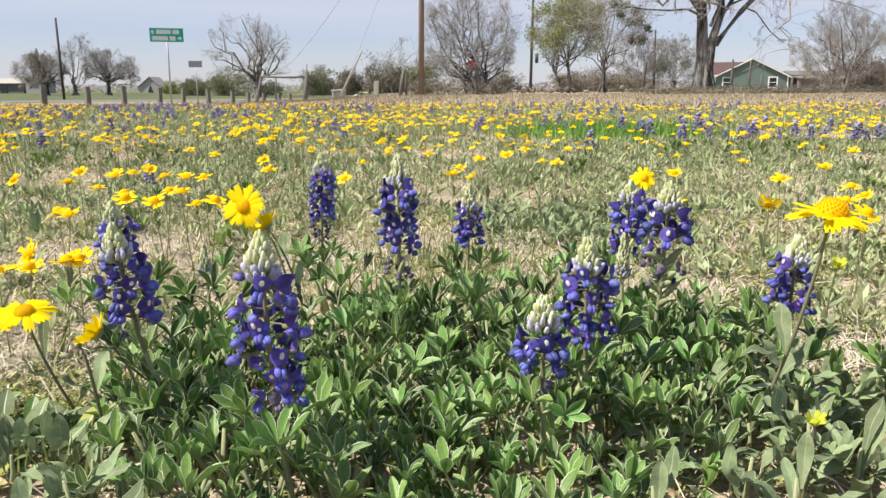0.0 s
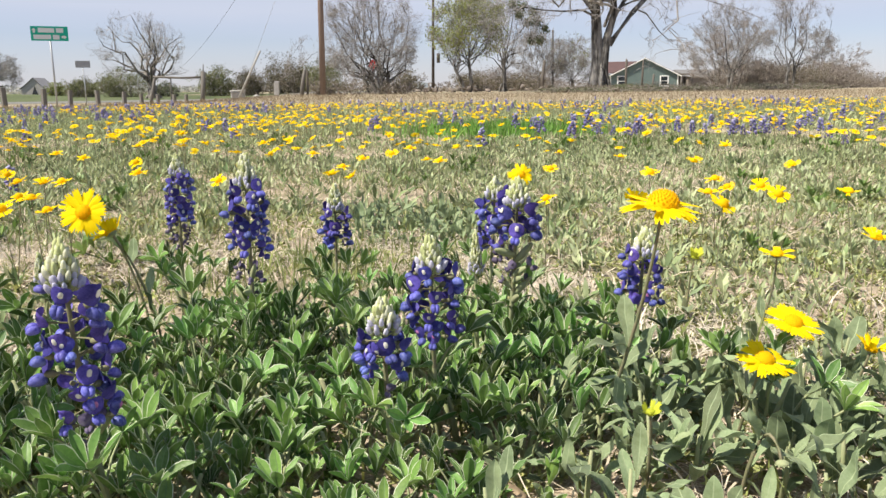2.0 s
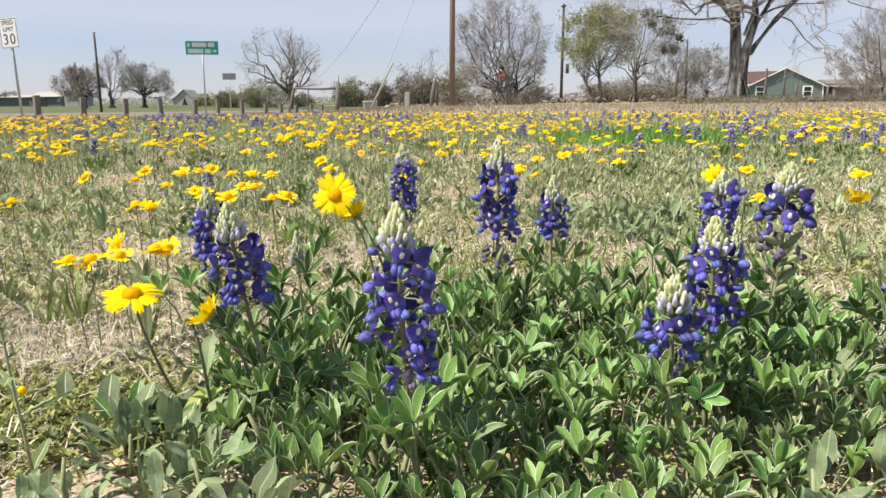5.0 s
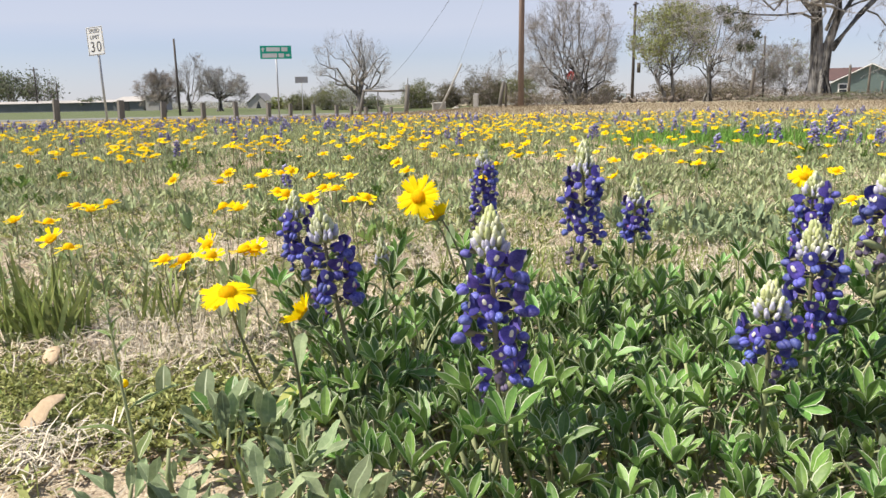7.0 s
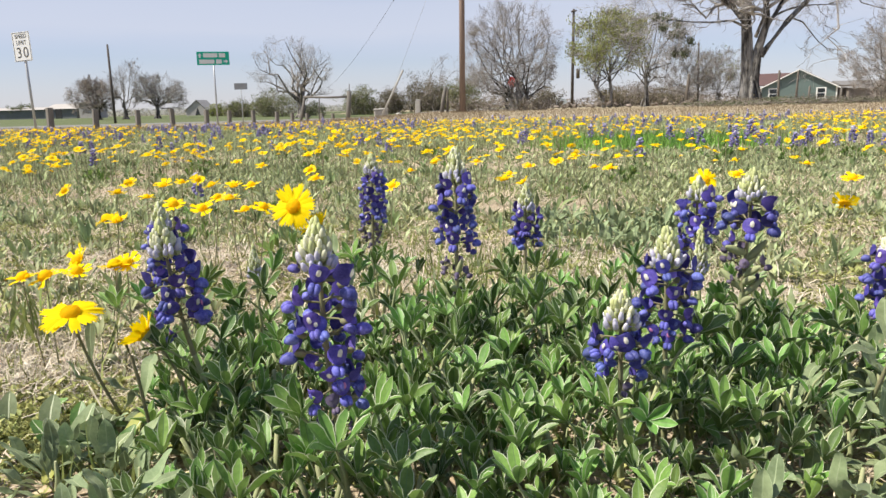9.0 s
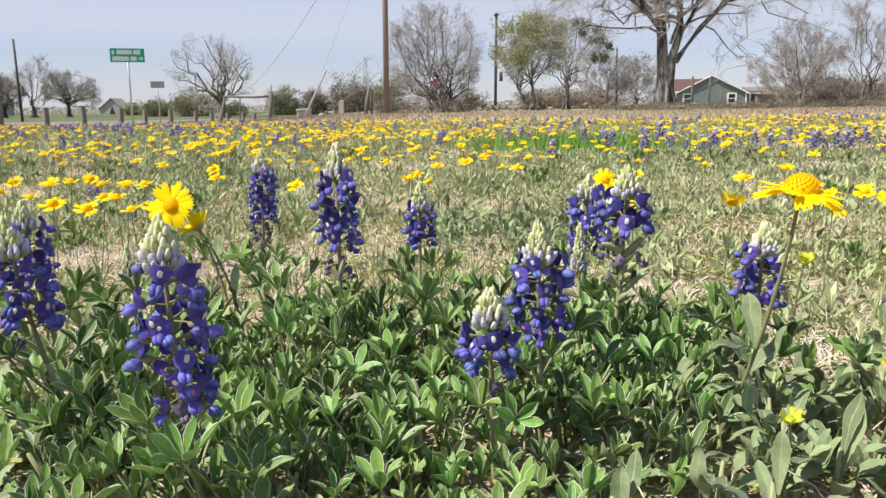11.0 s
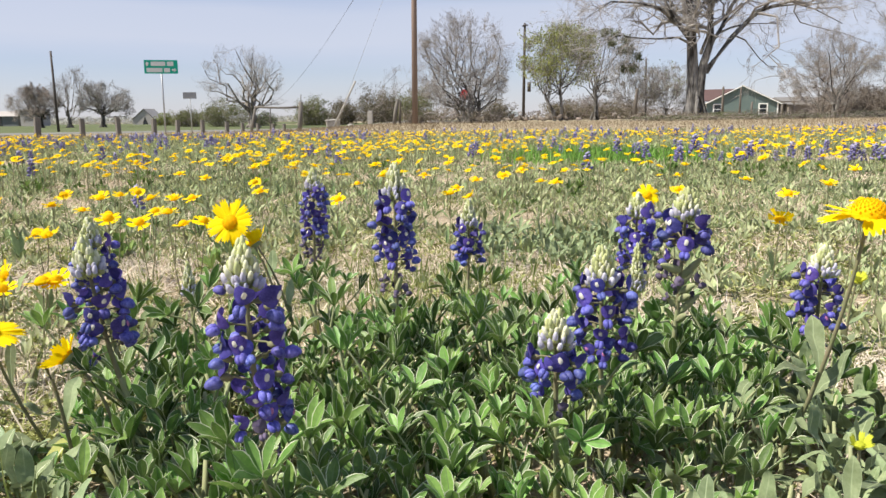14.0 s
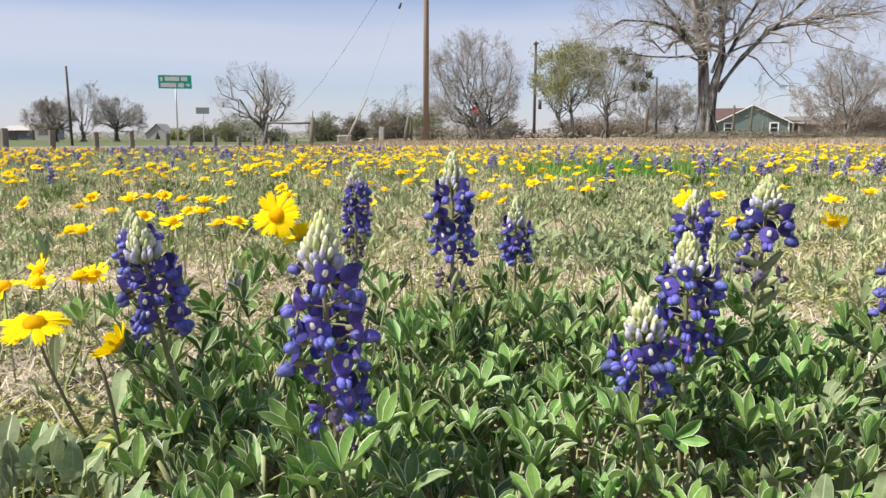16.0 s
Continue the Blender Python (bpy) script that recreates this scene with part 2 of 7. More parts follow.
M_ROAD = surface("worn_asphalt", (0.23, 0.22, 0.20), (0.17, 0.165, 0.155), 0.9, 1.5, 5, bump=0.3, bump_scale=60)
M_VERGE = surface("verge_turf", (0.070, 0.095, 0.034), (0.125, 0.140, 0.060), 0.9, 0.6, 6, bump=0.5, bump_scale=12)
M_TEAL = surface("teal_clapboard", (0.135, 0.185, 0.175), (0.165, 0.215, 0.20), 0.7, 2)
M_TRIM = surface("white_trim", (0.80, 0.80, 0.77), (0.72, 0.72, 0.69), 0.6, 3)
M_ROOFR = surface("rusty_metal_roof", (0.12, 0.070, 0.064), (0.09, 0.057, 0.053), 0.7, 1.2, 5)
M_ROOFG = surface("grey_shingle_roof", (0.22, 0.21, 0.20), (0.15, 0.145, 0.14), 0.85, 2, 5)
M_GLASS = surface("dark_window_glass", (0.03, 0.035, 0.04), (0.02, 0.025, 0.03), 0.08, 2, spec=0.6)
M_GREYWALL = surface("grey_metal_wall", (0.11, 0.12, 0.125), (0.15, 0.16, 0.165), 0.7, 0.8)
M_PALEWALL = surface("pale_wall", (0.44, 0.41, 0.385), (0.33, 0.31, 0.29), 0.8, 0.8)
M_SHED = surface("old_grey_boards", (0.24, 0.21, 0.18), (0.15, 0.13, 0.11), 0.9, 3, stretch=(4, 4, 0.4))
M_REDPAINT = surface("red_paint", (0.42, 0.035, 0.03), (0.36, 0.03, 0.028), 0.35, 2, spec=0.5)
M_WHITEPAINT = surface("white_paint", (0.74, 0.75, 0.77), (0.68, 0.69, 0.71), 0.3, 2, spec=0.5)
M_RUBBER = surface("tyre_rubber", (0.025, 0.025, 0.026), (0.035, 0.034, 0.033), 0.85, 20)
M_RUBBLE = surface("pale_rubble", (0.26, 0.225, 0.19), (0.14, 0.12, 0.10), 0.9, 2, rand=0.4, island=True)
M_GREYBRUSH = surface("grey_brush", (0.25, 0.22, 0.185), (0.17, 0.15, 0.125), 0.9, 1.0, rand=0.35, island=True)
M_ORANGE = surface("faded_orange_brush", (0.42, 0.25, 0.13), (0.30, 0.20, 0.11), 0.9, 2, rand=0.3, island=True)


def ground_material():
    m = bpy.data.materials.new("field_ground")
    m.use_nodes = True
    nt = m.node_tree
    n, ln = nt.nodes, nt.links.new
    p = n["Principled BSDF"]
    p.inputs["Roughness"].default_value = 0.95
    p.inputs["Specular IOR Level"].default_value = 0.1
    tc = n.new("ShaderNodeTexCoord")

    def nz(scale, detail):
        q = n.new("ShaderNodeTexNoise")
        q.inputs["Scale"].default_value, q.inputs["Detail"].default_value = scale, detail
        ln(tc.outputs["Object"], q.inputs["Vector"])
        return q.outputs["Fac"]

    def ramp(src, lo, hi):
        q = n.new("ShaderNodeMapRange")
        q.inputs["From Min"].default_value, q.inputs["From Max"].default_value = lo, hi
        ln(src, q.inputs["Value"])
        return q.outputs[0]

    def mix(f, a, b):
        q = n.new("ShaderNodeMix")
        q.data_type = "RGBA"
        ln(f, q.inputs["Factor"])
        for key, v in (("A", a), ("B", b)):
            if isinstance(v, tuple):
                q.inputs[key].default_value = (*v, 1)
            else:
                ln(v, q.inputs[key])
        return q.outputs["Result"]
    soil = mix(ramp(nz(160, 5), 0.35, 0.65), (0.22, 0.165, 0.115), (0.42, 0.34, 0.25))
    soil = mix(ramp(nz(420, 3), 0.45, 0.7), soil, (0.56, 0.48, 0.36))
    soil = mix(ramp(nz(3.2, 5), 0.45, 0.72), soil, (0.20, 0.21, 0.10))
    soil = mix(ramp(nz(0.55, 4), 0.5, 0.8), soil, (0.30, 0.27, 0.17))
    ln(soil, p.inputs["Base Color"])
    bp = n.new("ShaderNodeBump")
    bp.inputs["Strength"].default_value, bp.inputs["Distance"].default_value = 0.8, 0.006
    ln(nz(140, 5), bp.inputs["Height"])
    ln(bp.outputs[0], p.inputs["Normal"])
    return m


M_GROUND = ground_material()


# ---- mesh helpers ----
def mesh_of(name, verts, faces, mats, slots=None, smooth=True):
    me = bpy.data.meshes.new(name)
    me.from_pydata([tuple(v) for v in verts], [], [tuple(f) for f in faces])
    for m in mats:
        me.materials.append(m)
    if slots is not None:
        me.polygons.foreach_set("material_index", list(slots))
    if smooth:
        me.polygons.foreach_set("use_smooth", [True] * len(me.polygons))
    me.update()
    return me


def part(name, me, parent, m=None, label=""):
    ob = new(name, me)
    ob.parent = parent
    if m is not None:
        ob.matrix_basis = m
    if label:
        ob["label"] = label
    return ob


def thing(name, m, label, category, group="", kind="", me=None):
    ob = new(name, me)
    ob.matrix_basis = m
    return tagged(ob, label, category, group, kind)


class Shape:
    """Vertices, faces and material slots that grow together."""

    def __init__(self):
        self.v, self.f, self.s = [], [], []

    def add(self, verts, faces, slot=0, m=None):
        k = len(self.v)
        for p in verts:
            q = Vector(p)
            self.v.append(m @ q if m is not None else q)
        self.f += [tuple(i + k for i in f) for f in faces]
        self.s += [slot] * len(faces) if isinstance(slot, int) else list(slot)
        return self

    def mesh(self, name, mats, smooth=True):
        return mesh_of(name, self.v, self.f, mats, self.s, smooth)


def tube(pts, radii, sides=6, cap=True):
    pts = [Vector(p) for p in pts]
    v, f = [], []
    for i, p in enumerate(pts):
        d = (pts[min(i + 1, len(pts) - 1)] - pts[max(i - 1, 0)]).normalized()
        a = d.orthogonal().normalized() if abs(d.z) < 0.9 else d.cross(Vector((0, 1, 0))).normalized()
        b = d.cross(a)
        for k in range(sides):
            t = 2 * math.pi * k / sides
            v.append(p + (a * math.cos(t) + b * math.sin(t)) * radii[i])
    for i in range(len(pts) - 1):
        for k in range(sides):
            q = (k + 1) % sides
            f.append((i * sides + k, i * sides + q, (i + 1) * sides + q, (i + 1) * sides + k))
    if cap:
        f.append(tuple(range(sides))[::-1])
        f.append(tuple((len(pts) - 1) * sides + k for k in range(sides)))
    return v, f


def blob(rx, ry, rz, seg=8, rings=5, taper=0.0):
    v, f = [(-rx, 0, 0)], []
    for i in range(1, rings):
        t = math.pi * i / rings
        x, r = -math.cos(t), math.sin(t)
        r *= 1 - taper * (x * 0.5 + 0.5)
        for k in range(seg):
            a = 2 * math.pi * k / seg
            v.append((x * rx, r * math.cos(a) * ry, r * math.sin(a) * rz))
    v.append((rx, 0, 0))
    for k in range(seg):
        f.append((0, 1 + (k + 1) % seg, 1 + k))
        e = 1 + (rings - 2) * seg
        f.append((len(v) - 1, e + k, e + (k + 1) % seg))
    for i in range(rings - 2):
        for k in range(seg):
            a, b = 1 + i * seg + k, 1 + i * seg + (k + 1) % seg
            f.append((a, b, b + seg, a + seg))
    return v, f


def box(x0, x1, y0, y1, z0, z1, bevel=0.0):
    if not bevel:
        v = [(x, y, z) for z in (z0, z1) for y in (y0, y1) for x in (x0, x1)]
        return v, [(0, 2, 3, 1), (4, 5, 7, 6), (0, 1, 5, 4), (2, 6, 7, 3), (0, 4, 6, 2), (1, 3, 7, 5)]
    bm = bmesh.new()
    bmesh.ops.create_cube(bm, size=1)
    for q in bm.verts:
        q.co = Vector((x0 + (q.co.x + 0.5) * (x1 - x0), y0 + (q.co.y + 0.5) * (y1 - y0), z0 + (q.co.z + 0.5) * (z1 - z0)))
    bmesh.ops.bevel(bm, geom=bm.edges[:], offset=bevel, segments=2, affect="EDGES", profile=0.5)
    bm.verts.index_update()
    v = [q.co.copy() for q in bm.verts]
    f = [tuple(q.index for q in face.verts) for face in bm.faces]
    bm.free()
    return v, f


def stamp(name, templates, places, mats, smooth=True):
    """One mesh out of many placed copies: templates of (verts, faces, slots); places of (k, 4, 4) arrays, one for each template."""
    vs, ls, starts, totals, slots = [], [], [], [], []
    nv = nl = 0
    for (v, f, s), mm in zip(templates, places):
        if len(mm) == 0:
            continue
        v = np.array([tuple(p) for p in v], dtype=np.float64)
        tot = np.array([len(q) for q in f])
        flat = np.concatenate([np.array(q) for q in f])
        st = np.concatenate([[0], np.cumsum(tot)[:-1]])
        k = len(mm)
        w = np.einsum("kij,nj->kni", mm[:, :3, :3], v) + mm[:, None, :3, 3]
        vs.append(w.reshape(-1, 3))
        ls.append((flat[None, :] + nv + np.arange(k)[:, None] * len(v)).ravel())
        starts.append((st[None, :] + nl + np.arange(k)[:, None] * len(flat)).ravel())
        totals.append(np.tile(tot, k))
        slots.append(np.tile(np.array(s), k))
        nv += k * len(v)
        nl += k * len(flat)
    me = bpy.data.meshes.new(name)
    vs, ls = np.concatenate(vs), np.concatenate(ls)
    starts, totals, slots = np.concatenate(starts), np.concatenate(totals), np.concatenate(slots)
    me.vertices.add(len(vs))
    me.vertices.foreach_set("co", vs.astype(np.float32).ravel())
    me.loops.add(len(ls))
    me.loops.foreach_set("vertex_index", ls.astype(np.int32))
    me.polygons.add(len(starts))
    me.polygons.foreach_set("loop_start", starts.astype(np.int32))
    me.polygons.foreach_set("loop_total", totals.astype(np.int32))
    for m in mats:
        me.materials.append(m)
    me.polygons.foreach_set("material_index", slots.astype(np.int32))
    me.polygons.foreach_set("use_smooth", np.full(len(starts), smooth))
    me.update(calc_edges=True)
    me.validate()
    return me


def spots(x, y, z, turn, tilt_x, tilt_y, size):
    """Arrays of poses: a turn about z after small tilts, with a size."""
    k = len(x)
    cz, sz, cx, sx, cy, sy = np.cos(turn), np.sin(turn), np.cos(tilt_x), np.sin(tilt_x), np.cos(tilt_y), np.sin(tilt_y)
    one, nil = np.ones(k), np.zeros(k)
    rz = np.stack([np.stack([cz, -sz, nil], -1), np.stack([sz, cz, nil], -1), np.stack([nil, nil, one], -1)], 1)
    rx = np.stack([np.stack([one, nil, nil], -1), np.stack([nil, cx, -sx], -1), np.stack([nil, sx, cx], -1)], 1)
    ry = np.stack([np.stack([cy, nil, sy], -1), np.stack([nil, one, nil], -1), np.stack([-sy, nil, cy], -1)], 1)
    m = np.zeros((k, 4, 4))
    m[:, :3, :3] = (rz @ rx @ ry) * np.asarray(size).reshape(-1, 1, 1)
    m[:, 0, 3], m[:, 1, 3], m[:, 2, 3], m[:, 3, 3] = x, y, z, 1
    return m


# ---- ground ----
def step(a, b, t):
    t = np.clip((np.asarray(t, dtype=float) - a) / (b - a), 0, 1)
    return t * t * (3 - 2 * t)


def lie(x, y):
    """Height of the land: level in the field, falling a little to the road and to the house."""
    x, y = np.asarray(x, dtype=float), np.asarray(y, dtype=float)
    z = -0.42 * step(11, 36, y) * step(-2.5, -8, x) * (1 - 0.4 * step(60, 110, y))
    z = z - 0.48 * step(70, 105, y) * step(8, 22, x)
    near = 1 - step(2.0, 6.0, np.hypot(x, y))
    z = z + near * (0.006 * np.sin(9 * x + 2.3 * y) * np.sin(7.1 * y - 3 * x) + 0.003 * np.sin(31 * x + 5) * np.sin(27 * y))
    return z


def ground():
    def axis(fine, lo, hi, far):
        mid = np.arange(lo, hi + 1e-9, fine)
        grow, a = [], fine
        p = hi
        while p < far:
            a *= 1.16
            p += a
            grow.append(p)
        left, a, p = [], fine, lo
        while p > -far:
            a *= 1.16
            p -= a
            left.append(p)
        return np.concatenate([np.array(left[::-1]), mid, np.array(grow)])
    xs, ys = axis(0.03, -1.5, 1.6, 3000), axis(0.03, -0.3, 2.6, 3000)
    gx, gy = np.meshgrid(xs, ys)
    gz = lie(gx, gy)
    nx, ny = len(xs), len(ys)
    v = np.stack([gx.ravel(), gy.ravel(), gz.ravel()], -1)
    idx = np.arange(nx * ny).reshape(ny, nx)
    f = np.stack([idx[:-1, :-1], idx[:-1, 1:], idx[1:, 1:], idx[1:, :-1]], -1).reshape(-1, 4)
    me = mesh_of("ground", v.tolist(), f.tolist(), [M_GROUND])
    ob = new("ground", me)
    tagged(ob, "dry tan soil of a wildflower field with straw and moss", "ground", kind="structure")


ground()


def ribbon(name, line, width, lift, mat, label, category, cols=3):
    """A strip laid along a line on the land."""
    v, f = [], []
    for i, (x, y) in enumerate(line):
        a, b = line[max(i - 1, 0)], line[min(i + 1, len(line) - 1)]
        d = Vector((b[0] - a[0], b[1] - a[1])).normalized()
        for c in range(cols + 1):
            o = (c / cols - 0.5) * width
            px, py = x + d.y * o, y - d.x * o
            crown = 0.06 * (1 - (2 * c / cols - 1) ** 2)
            v.append((px, py, float(lie(px, py)) + lift + crown))
    n = cols + 1
    for i in range(len(line) - 1):
        for c in range(cols):
            f.append((i * n + c, i * n + c + 1, (i + 1) * n + c + 1, (i + 1) * n + c))
    ob = new(name, mesh_of(name, v, f, [mat]))
    return tagged(ob, label, category, kind="structure")


road_line = [(-110 + 3.0 * i, 46 + 0.9 * max(0, i - 24) ** 1.12 + 0.02 * max(0, i - 31) ** 3 - 0.03 * (24 - min(i, 24))) for i in range(41)]
ribbon("road", road_line, 7.0, 0.03, M_ROAD, "worn grey asphalt road beyond the field", "road", 6)
ribbon("verge", [(x - 9 * 0.5, y + 22) for x, y in road_line], 34.0, 0.012, M_VERGE, "green mown grass verge across the road", "grass", 8)

ribbon("far_verge", [(-330 + 10.0 * i, 141) for i in range(32)], 152.0, 0.008, M_VERGE, "green mown grass stretching away across the road", "grass", 20)


# ---- trees ----
class Grower:
    """Branches held as rows of five points, turned into tubes all at once."""

    def __init__(self, seed):
        self.r = np.random.RandomState(seed)
        self.rows = {12: [], 6: [], 4: [], 3: [], "twig": [], "hair": []}
        self.tips = []

    def limb(self, a, b, r0, r1, sides, bend=0.12):
        a, b = np.asarray(a, float), np.asarray(b, float)
        d = np.linalg.norm(b - a)
        t = np.linspace(0, 1, 6)[:, None]
        p = a + (b - a) * t
        w = self.r.normal(0, 1, (6, 3)) * d * bend * np.array([0, 0.6, 1, 1, 0.7, 0.25])[:, None] * 0.6
        sag = self.r.normal(0, 1, 3) * d * bend
        p = p + w + sag * np.sin(np.pi * t)
        rad = r0 + (r1 - r0) * t[:, 0] ** 0.8
        if sides == 2:
            self.rows["twig"].append((p[[0, 3, 5]], rad[[0, 3, 5]]))
        elif sides == 1:
            self.rows["hair"].append((p[[0, 5]], rad[[0, 5]]))
        else:
            self.rows[sides].append((p, rad))
        return p, rad

    def bough(self, pts, r0, r1, sides):
        """A limb led through given points, with a little unevenness."""
        q = np.array(pts, float)
        d = np.concatenate([[0], np.cumsum(np.linalg.norm(np.diff(q, axis=0), axis=1))])
        t = np.linspace(0, 1, 6)
        p = np.stack([np.interp(t * d[-1], d, q[:, k]) for k in range(3)], 1) + self.r.normal(0, 0.004 * d[-1], (6, 3)) * np.array([0, 1, 1, 1, 1, 1])[:, None]
        rad = r0 + (r1 - r0) * t ** 0.85
        self.rows[sides].append((p, rad))
        return p, rad

    def build(self, keys):
        vs, fs, nv = [], [], 0
        for k in keys:
            rows = self.rows[k]
            if not rows:
                continue
            if k in ("twig", "hair"):
                k = 3
            p = np.array([q[0] for q in rows])
            rad = np.array([q[1] for q in rows])
            d = np.gradient(p, axis=1)
            d /= np.linalg.norm(d, axis=2, keepdims=True) + 1e-9
            ref = np.where(np.abs(d[..., 2:3]) < 0.8, np.array([0, 0, 1.0]), np.array([1.0, 0, 0]))
            a = np.cross(d, ref)
            a /= np.linalg.norm(a, axis=2, keepdims=True) + 1e-9
            b = np.cross(d, a)
            ang = np.arange(k) * 2 * np.pi / k
            ring = a[:, :, None, :] * np.cos(ang)[None, None, :, None] + b[:, :, None, :] * np.sin(ang)[None, None, :, None]
            w = p[:, :, None, :] + ring * rad[:, :, None, None]
            n, m = p.shape[0], p.shape[1]
            idx = np.arange(n * m * k).reshape(n, m, k) + nv
            nxt = np.roll(idx, -1, axis=2)
            f = np.stack([idx[:, :-1], nxt[:, :-1], nxt[:, 1:], idx[:, 1:]], -1).reshape(-1, 4)
            vs.append(w.reshape(-1, 3))
            fs.append(f)
            nv += n * m * k
        return np.concatenate(vs), np.concatenate(fs)


def quick_mesh(name, v, f, mats, smooth=True):
    return stamp(name, [(v, [tuple(q) for q in f], [0] * len(f))], [np.eye(4)[None]], mats, smooth)


def tree(label, x, y, height, fork, radius, centre, spread, seed, limbs=7, stems=1, twigs=(6, 6, 6), twig_mat=None,
         bark=None, leaf=None, leaf_n=0, leaf_size=0.1, leaf_box=None, twig_r=0.012, low=-0.25, lean=0.0, droop=0.0, aim=(), lift=1.35, category="tree", name="tree", paths=(), wild=0.58, clumps=()):
    """A tree: stems to a fork, limbs to the rim of an egg-shaped crown, then three orders of twigs and, if any, leaves."""
    g = Grower(seed)
    r = g.r
    z0 = float(lie(x, y))
    cx, cz = centre
    sx, sy, sz = spread
    mids = []
    starts = []
    for s in range(0 if paths else stems):
        off = np.array([r.normal(0, 0.25), r.normal(0, 0.25), 0]) if stems > 1 else np.zeros(3)
        a = off + np.array([0, 0, -0.1])
        b = np.array([off[0] * 2.2 + lean, off[1] * 2.2, fork * (1 if stems == 1 else r.uniform(0.8, 1.2))])
        p, rad = g.limb(a, b, radius * (1 if stems == 1 else 0.6), radius * 0.72 * (1 if stems == 1 else 0.6), 6, 0.05)
        starts.append((p[-1], rad[-1], p))
    if stems == 1:
        for k in range(7):
            t = 2 * math.pi * k / 6 + r.uniform(0, 0.5)
            g.limb((math.cos(t) * radius * 1.7, math.sin(t) * radius * 1.7, -0.08), (math.cos(t) * radius * 0.5, math.sin(t) * radius * 0.5, fork * 0.30),
                   radius * 0.35, radius * 0.28, 6, 0.03)
    lev1 = []
    for i in range(0 if paths else limbs):
        s, rad, stem_pts = starts[i % stems]
        t = 2 * math.pi * (i + r.uniform(-0.3, 0.3)) / limbs
        el = low + (1.0 - low) * r.rand() ** lift
        tgt = np.array([cx + sx * math.cos(t) * math.cos(el * 1.35), sy * math.sin(t) * math.cos(el * 1.35), cz + sz * math.sin(el * 1.35)])
        s0 = s if r.rand() < 0.7 else stem_pts[4]
        p, q = g.limb(s0, tgt * 0.92 + s0 * 0.08, rad * r.uniform(0.30, 0.48), max(0.012, rad * 0.07), 6, 0.10)
        lev1.append((p, q))
    for q0, q1, bare, way in paths:
        p, q = g.bough(way, q0, q1, 12 if q0 > 0.25 else 6)
        lev1.append((p, q, bare))
    for zs, ax, ay, az, thick in aim:
        s, rad, stem_pts = starts[0]
        k = min(int(zs / fork * 5), 4)
        s = stem_pts[k] + (stem_pts[k + 1] - stem_pts[k]) * (zs / fork * 5 - k)
        lev1.append(g.limb(s, (ax, ay, az), thick, thick * 0.45, 6, 0.05))
    for order, (count, sides, frac) in enumerate(((twigs[0], 4, 0.50), (twigs[1], 3 if y < 45.2 else 2, 0.54), (twigs[2], 2 if y < 45.2 else 1, 0.62))):
        nxt = []
        for p, q, *bare in lev1:
            length = np.linalg.norm(p[-1] - p[0])
            for c in range(max(3, int(count * length / (6 if q[0] > 0.07 else 20))) if bare else count):
                u = r.uniform(bare[0] if bare else 0.22 if order else 0.3, 1.0)
                k = min(int(u * 5), 4)
                s = p[k] + (p[k + 1] - p[k]) * (u * 5 - k)
                along = p[k + 1] - p[k]
                along /= np.linalg.norm(along) + 1e-9
                out = s - np.array([cx, 0, cz - sz * 0.6])
                out /= np.linalg.norm(out) + 1e-9
                d = along * 0.75 + out * 0.5 + r.normal(0, wild, 3) + np.array([0, 0, 0.15 - droop * (order > 0)])
                d /= np.linalg.norm(d)
                ln_ = max(length * frac * r.uniform(0.55, 1.25) * (1.15 - 0.45 * u), 0.18)
                e = s + d * ln_
                rel = (e - np.array([cx, 0, cz])) / np.array([sx, sy, sz]) / (1.12 * r.uniform(0.72, 1.12))
                m = np.linalg.norm(rel)
                if m > 1 and not paths:
                    e = np.array([cx, 0, cz]) + (e - np.array([cx, 0, cz])) / m
                r0 = max(q[k] * 0.55, twig_r * (1.0, 0.85, 0.62)[order])
                nxt.append(g.limb(s, e, r0, max(r0 * 0.25, twig_r * 0.4), sides, 0.12))
                if order == 2:
                    g.tips.append(e)
        lev1 = nxt
    root = thing(name, pose(x, y, z0), label, category)
    v, f = g.build((12, 6))
    part("trunk", quick_mesh("trunk", v, f, [bark or M_BARK]), root)
    v, f = g.build((4, 3, "twig", "hair"))
    part("crown", quick_mesh("crown", v, f, [twig_mat or M_TWIG]), root, None, "fine bare twigs" if not leaf_n else "")
    if leaf_n:
        tips = np.array(g.tips)
        if leaf_box:
            lo, hi = np.array(leaf_box[0]), np.array(leaf_box[1])
            ok = np.all((tips > lo) & (tips < hi), axis=1)
            tips = tips[ok] if ok.sum() > 5 else tips
        pick = tips[r.randint(0, len(tips), leaf_n)] + r.normal(0, leaf_size * 2.4, (leaf_n, 3))
        me = stamp("leaves", [LEAFLET_FAR], [spots(pick[:, 0], pick[:, 1], pick[:, 2], r.uniform(0, 6.3, leaf_n), r.uniform(-1.4, 1.4, leaf_n), r.uniform(-1.4, 1.4, leaf_n),
                                                  leaf_size * r.uniform(0.6, 1.5, leaf_n))], [leaf or M_OLIVE])
        part("leaves", me, root)
    if clumps:
        q = np.concatenate([np.array(c[:3]) + r.normal(0, c[3], (240, 3)) for c in clumps])
        k = len(q)
        part("mistletoe", stamp("mistletoe", [LEAFLET_FAR], [spots(q[:, 0], q[:, 1], q[:, 2], r.uniform(0, 6.3, k), r.uniform(-1.4, 1.4, k), r.uniform(-1.4, 1.4, k), r.uniform(0.09, 0.18, k))], [M_DARKLEAF]), root, None, "dark round clumps of mistletoe")
